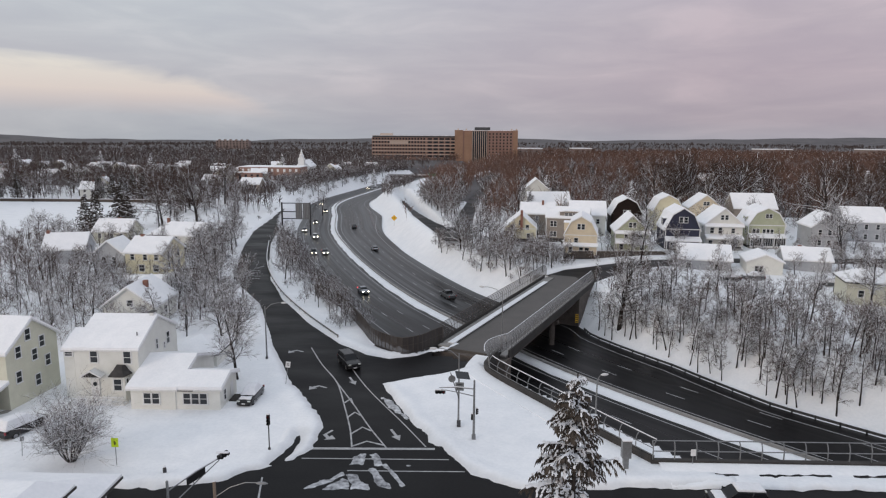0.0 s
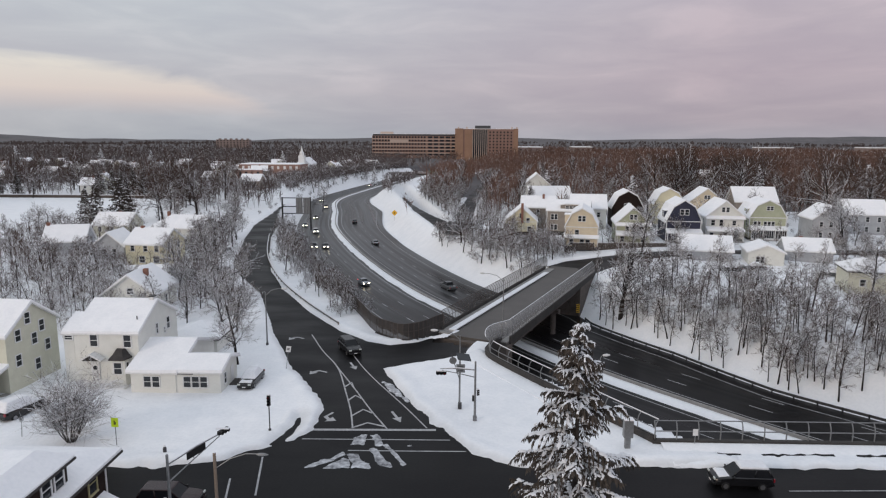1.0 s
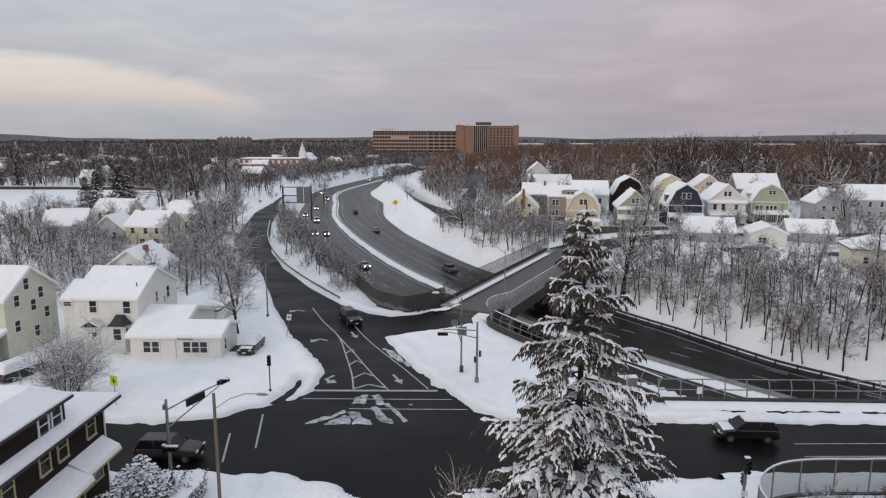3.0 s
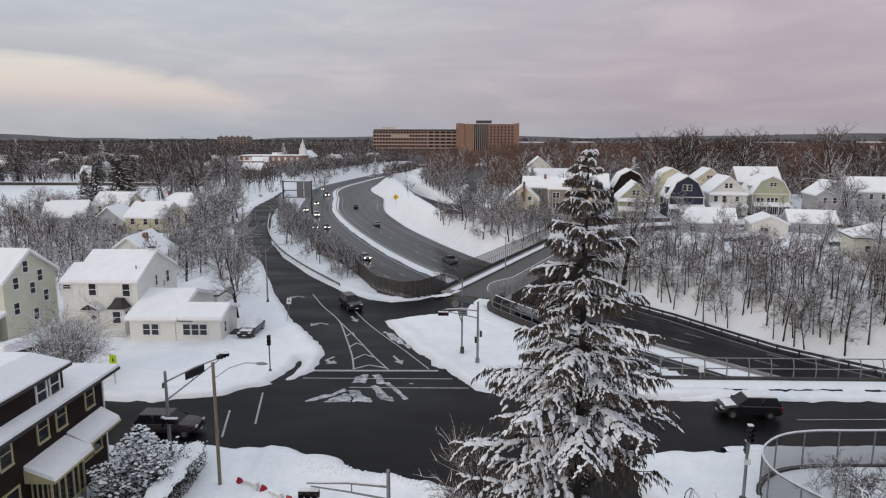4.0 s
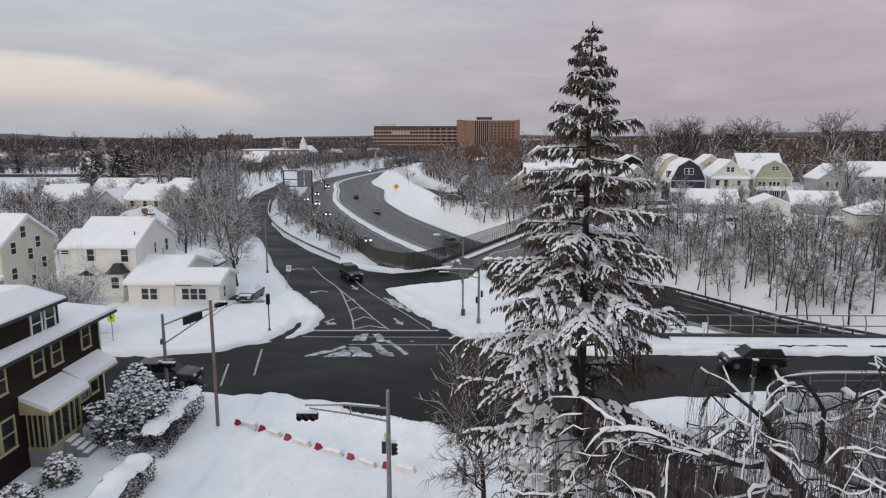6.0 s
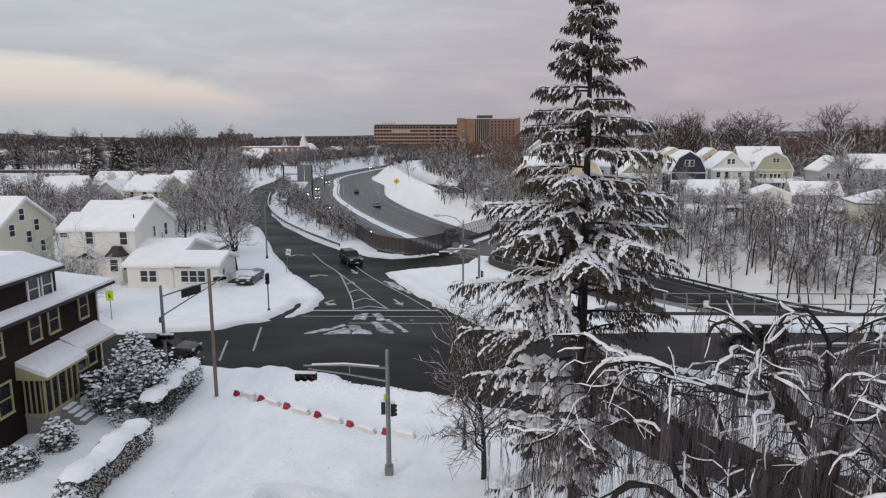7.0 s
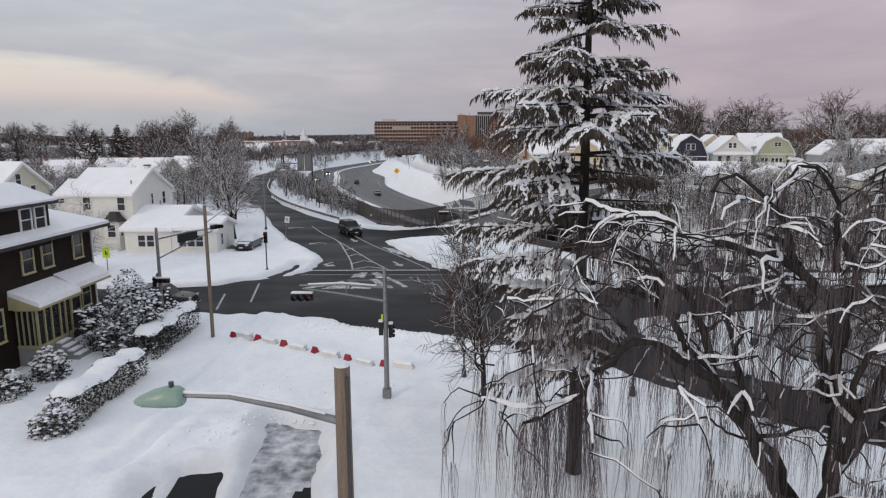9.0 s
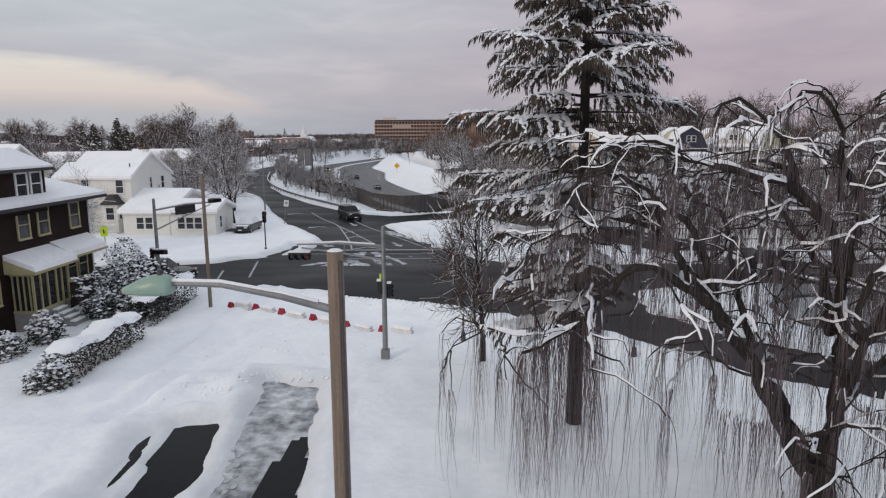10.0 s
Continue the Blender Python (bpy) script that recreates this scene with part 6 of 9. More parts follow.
# single trees that stand out
plant("street_tree", "slender bare street tree with snowy twigs beside the bungalow", "tree", KINDS["tall"][1], -26.9, 76.6, 40, 0.78)
plant("street_tree", "bare street tree with a dark trunk and snowy crown", "tree", KINDS["broad"][2], -33.5, 90.0, 10, 1.05)
plant("oak", "large bare roundheaded tree with many snowy twigs", "tree", KINDS["broad"][0], 1.6, 180.0, 70, 1.35)
plant("oak", "dark bare tree standing on the snowy bank", "tree", bare_tree(931, 15.0, 0.40, (20, 10, 9), 0.20, 0.022, 0.022, share=0.70, reach=0.36).meshes("dark_tree"), 30.5, 115.7, 10, 1.12)
plant("oak", "tall bare tree behind the row of houses", "tree", KINDS["tall"][1], 44.0, 152.0, 130, 1.0)
plant("oak", "large spreading bare tree beside the white garage", "tree", KINDS["broad"][1], 96.0, 160.0, 130, 1.6)
plant("oak", "large bare tree reaching over the bank", "tree", KINDS["tall"][2], 90.0, 118.0, 200, 1.25)
plant("dogwood", "small bare tree with a forked trunk in the snow", "tree", bare_tree(901, 9.0, 0.12, (22, 12, 12), 0.45, 0.006, 0.011, lean=0.05, share=0.6, reach=0.30).meshes("small_tree"), 1.5, 28.4, 20, 1.25)
bush = Twiggy(55)
bush.reach = 2.0
for k in range(28):
    a = k * 2.399
    bush.limb(Vector((0.25 * math.cos(a), 0.25 * math.sin(a), -0.3)), Vector((math.cos(a) * bush.r.uniform(0.1, 0.8), math.sin(a) * bush.r.uniform(0.1, 0.8), 1)), bush.r.uniform(5.0, 7.6), 0.06, 1, 2, (6, 5, 3), (0, 12, 10), 0.2, 0.05, 0.012)
plant("lilac_bush", "large bare many-stemmed bush with frosted twigs", "bush", bush.meshes("lilac_bush"), -35.4, 55.6, 0, 0.86)

# far woods: thousands of trees too small to tell apart
def far_woods(name, label, spots, seed, ribs, snowy, material, tall=(8, 15), thick=0.16):
    g_ = np.random.RandomState(seed)
    p = np.array(spots)
    n = len(p)
    h = g_.uniform(*tall, n) * (0.95 + 0.35 * value_noise(p[:, 0], p[:, 1], 45, seed + 60))
    z0 = terrain(p[:, 0], p[:, 1])
    dist = np.hypot(p[:, 0], p[:, 1])
    wide = np.maximum(thick, dist * 0.00036)
    verts, mats = [], []
    for k in range(ribs + snowy + 1):
        u = g_.uniform(0.22, 0.72, n) if k else np.full(n, -0.03)
        ang = g_.uniform(0, 2 * np.pi, n)
        rise = g_.uniform(0.2, 1.5, n)
        length = h * g_.uniform(0.22, 0.42, n) * (1.15 - 0.5 * u)
        if not k:
            rise, length = np.full(n, 8.0), h * 0.85
        out = length / np.sqrt(1 + rise ** 2)
        a = np.stack([p[:, 0], p[:, 1], z0 + u * h], 1)
        start = (g_.uniform(0, 0.35, n) * out)
        a[:, 0] += np.cos(ang) * start
        a[:, 1] += np.sin(ang) * start
        b = a + np.stack([np.cos(ang) * out, np.sin(ang) * out, out * rise], 1)
        b[:, 2] = np.minimum(b[:, 2], z0 + h)
        w = wide * g_.uniform(0.7, 1.4, n) * (1.8 if not k else 1.0)
        flat = k > ribs
        du = np.stack([-np.sin(ang) * w, np.cos(ang) * w, np.zeros(n)], 1)
        if not flat:
            tilt = g_.uniform(0, 2 * np.pi, n)
            du = np.stack([np.cos(tilt) * w, np.sin(tilt) * w * 0.3, g_.uniform(-0.4, 0.4, n) * w], 1)
        else:
            a[:, 2] += 0.12
            b[:, 2] += 0.12
            du *= 0.42
        verts.append(np.stack([a - du * 0.25, (a + b) * 0.5 + du * 1.3, b], 1))
        mats.append(np.full(n, 1 if flat else 0))
    v_ = np.concatenate(verts).reshape(-1, 3)
    m_ = np.concatenate(mats)
    f_ = np.arange(len(v_)).reshape(-1, 3)
    me = mesh_of(name, v_.tolist(), f_.tolist(), [material, SNOW_TWIG])
    me.polygons.foreach_set("material_index", m_.astype(np.int32))
    ob = new(name, me)
    return tagged(ob, label, "woods", kind="stuff")


wr = np.random.RandomState(31)


def wood_spots(n, x0, x1, y0, y1, ok):
    x, y = wr.uniform(x0, x1, n), wr.uniform(y0, y1, n)
    s, k = corridor(x, y)
    keep = np.where(s > 0, s - RIGHT_W[k], -s - LEFT_W[k]) > 7
    keep &= street_distance(x, y) > 4
    for a, b in HOUSE_SPOTS:
        keep &= (x - a) ** 2 + (y - b) ** 2 > 64
    keep &= ok(x, y)
    return np.stack([x, y], 1)[keep]


def field(x, y):
    return (x > -215) & (x < -112) & (y > 192) & (y < 296)


FAR_TOWN = []
tw = random.Random(12)
while len(FAR_TOWN) < 48:
    x_, y_ = tw.uniform(-420, -75), tw.uniform(300, 620)
    if field(x_, y_) or offset_of(x_, y_)[0] > -35 or any((x_ - a) ** 2 + (y_ - b) ** 2 < 300 for a, b in FAR_TOWN) or abs(x_ / y_) > 0.75:
        continue
    FAR_TOWN.append((x_, y_))


def off_town(x, y):
    k = ~field(x, y) & ~((x > -175) & (x < -100) & (y > 415) & (y < 575)) & ~((y > 300) & (y < 575) & (x / y > -0.335) & (x / y < -0.225))
    for a, b in FAR_TOWN:
        k &= (x - a) ** 2 + ((y - b + 3) * 0.7) ** 2 > 60
    return k


spots_e = np.concatenate([wood_spots(3600, -20, 380, 225, 560, lambda x, y: x > -20 + (y - 225) * 0.02), wood_spots(4200, -10, 800, 560, 1300, lambda x, y: np.abs(x) < y * 0.8)])
far_woods("woods_east", "brown bare woods dusted with snow behind the houses", spots_e, 1, 26, 2, TWIG_RED, (9, 17))
spots_w = np.concatenate([wood_spots(5200, -480, -45, 250, 640, off_town), wood_spots(3600, -900, 0, 620, 1300, lambda x, y: (np.abs(x) < y * 0.8))])
far_woods("woods_west", "grey-brown bare trees among snowy roofs and gardens", spots_w, 2, 22, 4, FAR_TWIG, (7, 14))
spots_f = wood_spots(3600, -1900, 1900, 1250, 2400, lambda x, y: np.abs(x) < y * 0.8)
far_woods("woods_far", "dark distant woods under the horizon", spots_f, 3, 24, 0, FAR_TWIG, (7, 14), 0.5)
bank_brush = wood_spots(2600, 24, 150, 58, 158, lambda x, y: (corridor(x, y)[0] - RIGHT_W[corridor(x, y)[1]] > 6.5) & ~((x > 44) & (x < 86) & (y > 128) & (y < 150)))
far_woods("bank_brush", "tangled brown brush with snow between the bank and the gardens", bank_brush, 5, 26, 9, TWIG, (2.2, 5.0), 0.028)
west_brush = wood_spots(1500, -125, -34, 84, 196, lambda x, y: x < -36 - (y - 84) * 0.27)
far_woods("west_brush", "grey-brown brush dusted with snow among the western gardens", west_brush, 6, 26, 7, TWIG, (2.5, 6.5), 0.035)
mid = wood_spots(1500, -120, -30, 330, 640, lambda x, y: ~field(x, y))
far_woods("thicket", "snowy grey thicket beside the highway", mid, 4, 50, 18, FAR_TWIG, (5, 9), 0.12)

# ---- the snowy spruce, the willow and evergreens ----
def conifer(seed, height, radius, whorls, per, lets, snow_k=1.0, trunk_r=0.28, bare=0.10, droop=0.25, sprigs=5, slope=0.0, thick=1.0, gaps=0.15, lumpy=True):
    """A spruce: whorls of drooping branches, each with branchlets, hanging sprigs and pads of snow."""
    r = random.Random(seed)
    needles, pads, wood = ([], []), ([], []), bmesh.new()
    add_tube(wood, [(0, 0, -0.4), (0.05, 0.02, height * 0.5), (0, 0, height * 0.99)], [trunk_r, trunk_r * 0.55, 0.02], 10)

    def sprig(p, length, w, out):
        v, f = needles
        b = len(v)
        a = r.uniform(0, 6.28)
        u = Vector((math.cos(a), math.sin(a), 0)) * w
        t = Vector((-u.y, u.x, 0))
        q = p + out * length * 0.25 + Vector((r.uniform(-0.05, 0.05), r.uniform(-0.05, 0.05), -length))
        m = p.lerp(q, 0.45)
        if not lumpy:
            v.extend((p, m + u * 1.4, q, m - u * 1.4))
            f.append((b, b + 1, b + 2, b + 3))
            return
        v.extend((p, m + u, m - u * 0.6 + t, m - u * 0.6 - t, q))
        f.extend(((b, b + 2, b + 1), (b, b + 3, b + 2), (b, b + 1, b + 3), (b + 4, b + 1, b + 2), (b + 4, b + 2, b + 3), (b + 4, b + 3, b + 1)))

    def pad(pts, wid):
        """Lumps of snow lying along a branchlet."""
        v, f = pads
        run = [(pts[i], pts[i + 1]) for i in range(len(pts) - 1)]
        for p, q in run:
            n = max(1, int((q - p).length / (wid * (1.0 if lumpy else 0.8))))
            for k in range(n):
                if r.random() < gaps:
                    continue
                c = p.lerp(q, (k + r.random()) / n) + Vector((r.uniform(-1, 1) * wid * 0.7, r.uniform(-1, 1) * wid * 0.7, r.uniform(-0.3, 0.2) * wid))
                an0 = r.uniform(-0.7, 0.7)
                d = Matrix.Rotation(an0, 3, "Z") @ (q - p).normalized()
                s_ = Vector((-d.y, d.x, 0))
                b = len(v)
                m = 7 if lumpy else 5
                big = wid * r.choice((0.6, 0.8, 1.0, 1.5)) if lumpy else wid
                for a in range(m):
                    an = a * 6.283 / m
                    w = big * r.uniform(0.6, 1.3)
                    v.append(c + d * math.cos(an) * w * 1.35 + s_ * math.sin(an) * w * 0.9 + Vector((0, 0, -wid * r.uniform(0.15, 0.5))))
                v.append(c + Vector((0, 0, wid * (r.uniform(0.45, 0.85) if lumpy else r.uniform(0.25, 0.5)))))
                for a in range(m):
                    f.append((b + a, b + (a + 1) % m, b + m))

    for wv in range(whorls):
        u = bare + (1 - bare) * (1 - (1 - (wv + r.uniform(-0.3, 0.3)) / whorls) ** 1.5)
        if u > 0.985:
            continue
        u = max(u, bare)
        z = height * u
        reach = (min(slope * (height - z), radius * 0.84 + 0.05 * (height - z)) if slope else radius * (1 - u) ** 0.80) * (1.0 if u > bare + 0.08 else 0.85) * (1.0 if u < 0.72 else 0.9) + 0.08
        for b_ in range(per if u < 0.85 else per if u < 0.94 else 4):
            az = 2 * math.pi * (b_ + r.uniform(-0.35, 0.35)) / per + wv * 1.3
            rl = reach * r.uniform(0.62, 1.18)
            if slope and u < 0.5 and r.random() < 0.28:
                continue
            lee = slope and u < 0.5 and math.cos(az) > -0.1 and r.random() < 0.7
            if slope and u < 0.42 and math.cos(az) > 0.1:
                rl *= 0.42 if u < 0.34 else 0.7
            out = Vector((math.cos(az), math.sin(az), 0))
            side = Vector((-out.y, out.x, 0))
            lift = 0.30 if u > 0.8 else 0.10
            zb = z + r.uniform(-0.5, 0.5) * height * (1 - bare) / whorls if u < 0.97 else z
            axis_ = []
            for i in range(6):
                s = i / 5
                axis_.append(Vector((0, 0, zb)) + out * rl * s + side * r.uniform(-0.06, 0.06) * rl * s + Vector((0, 0, rl * (lift * s - droop * 2.0 * s * s + droop * 1.15 * s ** 3))))
            if lumpy:
                add_tube(wood, axis_, [0.045 * (1 - 0.8 * i / 5) * (0.4 + rl / 4) for i in range(6)], 4, False)
            else:
                add_tube(wood, axis_[::5], [0.04, 0.01], 3, False)
            n_let = max(3, int(lets * (0.35 + 0.65 * rl / max(radius, 0.1))))
            if r.random() < 0.75 * snow_k and u < 0.985 and not lee:
                pad([axis_[i].lerp(axis_[i + 1], 0.5) + Vector((0, 0, 0.07)) for i in range(1 if rl > 1.2 else 0, 5)] + [axis_[5] + Vector((0, 0, 0.05))], (0.09 + 0.05 * rl) * thick)
            if slope and u < 0.36 and math.cos(az) < -0.25:
                for lane_ in (-0.22, 0.0, 0.22):
                    pad([axis_[i] + side * lane_ * rl * (1.1 - 0.15 * i) * 0.5 + Vector((0, 0, 0.10)) for i in range(1, 6)], (0.16 + 0.05 * rl) * thick * 1.7)
            for k in range(n_let):
                s = 0.18 + 0.82 * (k + r.random() * 0.7) / n_let
                i = min(int(s * 5), 4)
                p = axis_[i].lerp(axis_[i + 1], s * 5 - i)
                sg = 1 if k % 2 else -1
                ll = rl * 0.36 * (1.15 - 0.75 * s) * r.uniform(0.7, 1.25) + 0.12
                dirn = (out * 0.75 + side * sg * r.uniform(0.5, 0.95)).normalized()
                tip = p + dirn * ll + Vector((0, 0, -ll * r.uniform(0.25, 0.6)))
                mid_ = p.lerp(tip, 0.55) + Vector((0, 0, ll * 0.08))
                for j in range(sprigs if u < 0.95 else sprigs // 2):
                    t = (j + r.random()) / sprigs
                    q = p.lerp(mid_, t * 2) if t < 0.5 else mid_.lerp(tip, t * 2 - 1)
                    sprig(q + side * r.uniform(-0.05, 0.05), r.uniform(0.12, 0.36) * (0.35 + 0.25 * min(rl, 1) + 0.12 * min(rl, 4)), r.uniform(0.011, 0.028) * (1 if lumpy else 4.5), dirn)
                if r.random() < 0.50 * snow_k and u < 0.98 and not lee:
                    pad([p + Vector((0, 0, 0.05)), mid_ + Vector((0, 0, 0.06)), mid_.lerp(tip, 0.6) + Vector((0, 0, 0.04)), tip], (0.06 + 0.12 * ll * r.uniform(0.7, 1.2)) * thick)
            for j in range(3):
                sprig(axis_[5] + side * r.uniform(-0.1, 0.1), r.uniform(0.2, 0.4) * min(1, 0.3 + rl), 0.05 * min(1, 0.4 + rl), out)
    me = bpy.data.meshes.new("spruce_trunk")
    wood.to_mesh(me)
    wood.free()
    me.materials.append(BARK)
    return [("trunk", me), ("needles", mesh_of("needles", *needles, NEEDLE)), ("snow", mesh_of("spruce_snow", *pads, SNOW_TWIG, True))]


plant("spruce", "tall drooping spruce with dark needles under pads of snow", "tree", conifer(8, 22.1, 3.7, 30, 6, 18, 1.4, 0.30, 0.19, 0.14, 20, 0.36, 0.39, 0.20), 4.6, 22.0, 0, 1.0, z=0.1)
LITTLE = [conifer(40 + k, 10.0, 2.6, 13, 7, 5, 1.0, 0.16, 0.06, 0.2, 4, 0.0, 1.5, 0.1, False) for k in range(2)]
DARK_EVER = [conifer(60 + k, 10.0, 2.7, 22, 8, 6, 0.25, 0.16, 0.06, 0.05, 5, 0.0, 1.2, 0.4, False) for k in range(2)]
er = random.Random(5)
for x_, y_, s_ in ((-107, 189, 1.5), (-102, 193, 1.65), (-112, 192, 1.3), (-98.5, 191, 1.35), (-168, 301, 1.2), (-163, 303, 1.3), (-158, 301, 1.2), (-153, 303, 1.35), (-148, 301, 1.25), (-143, 303, 1.3), (-138, 301, 1.2), (-232, 300, 1.3), (-224, 303, 1.4), (-216, 300, 1.3), (-209, 303, 1.35), (-240, 303, 1.3), (-248, 300, 1.2), (-256, 303, 1.3), (-118, 282, 1.2)):
    plant("evergreen", "dark evergreen lightly dusted with snow", "tree", er.choice(DARK_EVER), x_, y_, er.uniform(0, 360), s_, group="dark evergreens")
for x_, y_, s_ in ((-113, 262, 1.5), (-104, 268, 1.2), (-190, 400, 2.0), (-60, 470, 1.5), (-260, 470, 2.0), (-330, 480, 2.1), (-140, 520, 1.8), (120, 260, 1.7), (38, 272, 1.5), (62, 230, 1.4), (150, 240, 1.8), (26, 226, 1.2)):
    plant("evergreen", "snow-laden evergreen among bare trees", "tree", er.choice(LITTLE), x_, y_, er.uniform(0, 360), s_, group="snowy evergreens")

# weeping willow with heavy snow on its limbs
wil = Twiggy(19)
wr_ = wil.r


def hang(p, out, length, w):
    """One strand: it arches outwards from a limb, then falls."""
    v, f = wil.twig
    a = wr_.uniform(0, 3.14)
    u = Vector((math.cos(a), math.sin(a), 0))
    n = 7
    base = len(v)
    q, d = p.copy(), out + Vector((0, 0, wr_.uniform(-0.1, 0.25)))
    arch = []
    for i in range(n + 1):
        k = w * (1 - 0.75 * i / n)
        v.extend((q - u * k, q + u * k))
        if i < 3:
            arch.append(q.copy())
        d = (d * (0.42 if i < 3 else 0.25) + Vector((wr_.uniform(-0.16, 0.16), wr_.uniform(-0.16, 0.16), -0.75)))
        q = q + d.normalized() * length * (0.08 if i < 2 else 0.84 / (n - 2))
        q.z = max(q.z, 0.25)
    for i in range(n):
        b = base + 2 * i
        f.append((b, b + 1, b + 3, b + 2))
    if wr_.random() < 0.03:
        wil.cover(arch, [0.018] * 3, 0.03, fine=False)


def tuft(p, dirn, n, reach):
    for _ in range(n):
        a = wr_.uniform(0, 6.28)
        out = dirn * wr_.uniform(0.1, 0.7) + Vector((math.cos(a), math.sin(a), 0)) * wr_.uniform(0.05, 0.45)
        hang(p + Vector((wr_.uniform(-0.08, 0.08), wr_.uniform(-0.08, 0.08), 0)), out, min(max(0.5, p.z - wr_.uniform(0.2, 1.6)), wr_.uniform(0.6, 1.25) * reach), wr_.uniform(0.004, 0.010))


snow_r = random.Random(77)


def crooked(pts, r0, r1, kids, level):
    """A crooked limb along given bends, with side limbs and tufts of strands."""
    path = [Vector(q) for q in spline(pts, 0.38 if level == 0 else 0.22)]
    amp = 0.10 if level == 0 else 0.035
    path = [q + Vector((wr_.uniform(-amp, amp), wr_.uniform(-amp, amp), wr_.uniform(-amp, amp))) for q in path]
    n = len(path)
    rad = [r0 + (r1 - r0) * (i / (n - 1)) ** 0.8 for i in range(n)]
    rad = [q * wr_.uniform(0.88, 1.14) for q in rad]
    wil.tube(path, rad, 9 if level == 0 else 6 if level == 1 else 4)
    i = 0
    while i < n - 1:
        j = min(n - 1, i + wr_.randint(2, 6))
        rise = abs((path[j] - path[i]).normalized().z)
        run, t = path[i:j + 1], 0
        if wr_.random() < (1.05 - 1.15 * rise) * (1.0, 0.7, 0.25)[level] * (0.25 if rad[i] > 0.17 else 1.0) and j - i > 1:
            t = wr_.choice((0.03, 0.06, 0.09, 0.15)) * (1.0, 0.8, 0.6)[level]
        elif snow_r.random() < (0.95 - 0.9 * rise) * (0.7, 0.75, 0.5)[level] * (0.4 if rad[i] > 0.17 else 1.0) and j - i > 1:
            t = snow_r.choice((0.03, 0.05, 0.08, 0.11)) * (1.0, 0.8, 0.6)[level]
        if t:
            wil.cover(run, [q * (0.75 if 0 < k < len(run) - 1 else 0.25) for k, q in enumerate(rad[i:j + 1])], t)
        i = j
    if level == 0:
        tuft(path[-1], (path[-1] - path[-2]).normalized(), 24, 3.8)
    if level >= 1:
        for k in range(3, n, 3):
            if wr_.random() < 0.26:
                tuft(path[k], (path[k] - path[k - 1]).normalized(), 6, wr_.uniform(1.2, 4.5))
        tuft(path[-1], (path[-1] - path[-2]).normalized(), 15 if level == 1 else 6, wr_.uniform(1.0, 4.6))
    for k in range(kids):
        u = 0.32 + 0.66 * (k + wr_.random() * 0.8) / kids
        i = min(int(u * n), n - 2)
        ax = (path[i + 1] - path[i]).normalized()
        a = wr_.uniform(0, 6.28)
        side = Vector((math.cos(a), math.sin(a), wr_.uniform(-0.35, 0.22)))
        l = wr_.uniform(1.3, 3.0) if level == 0 else wr_.uniform(0.7, 1.6)
        p0 = path[i]
        p1 = p0 + (ax * 0.5 + side * 0.8).normalized() * l * 0.4 + Vector((0, 0, 0.05))
        p2 = p1 + (ax * 0.5 + side).normalized() * l * 0.35 + Vector((wr_.uniform(-0.2, 0.2), wr_.uniform(-0.2, 0.2), 0.1))
        p3 = p2 + side * l * 0.25 + Vector((wr_.uniform(-0.2, 0.2), wr_.uniform(-0.2, 0.2), -l * 0.16))
        p4 = p3 + side * l * 0.12 + Vector((0, 0, -l * 0.2))
        p1 += Vector((wr_.uniform(-0.2, 0.2), wr_.uniform(-0.2, 0.2), wr_.uniform(-0.15, 0.15))) * l * 0.5
        crooked([p0, p1, p2, p3, p4], max(0.025, rad[i] * 0.42), 0.014, 3 if level == 0 else 0, level + 1)


wil.tube([Vector((0.05, 0, -0.4)), Vector((0.05, 0, 0.3)), Vector((0.0, 0.05, 0.9)), Vector((0.0, 0.05, 1.5))], [0.58, 0.46, 0.42, 0.36], 12)
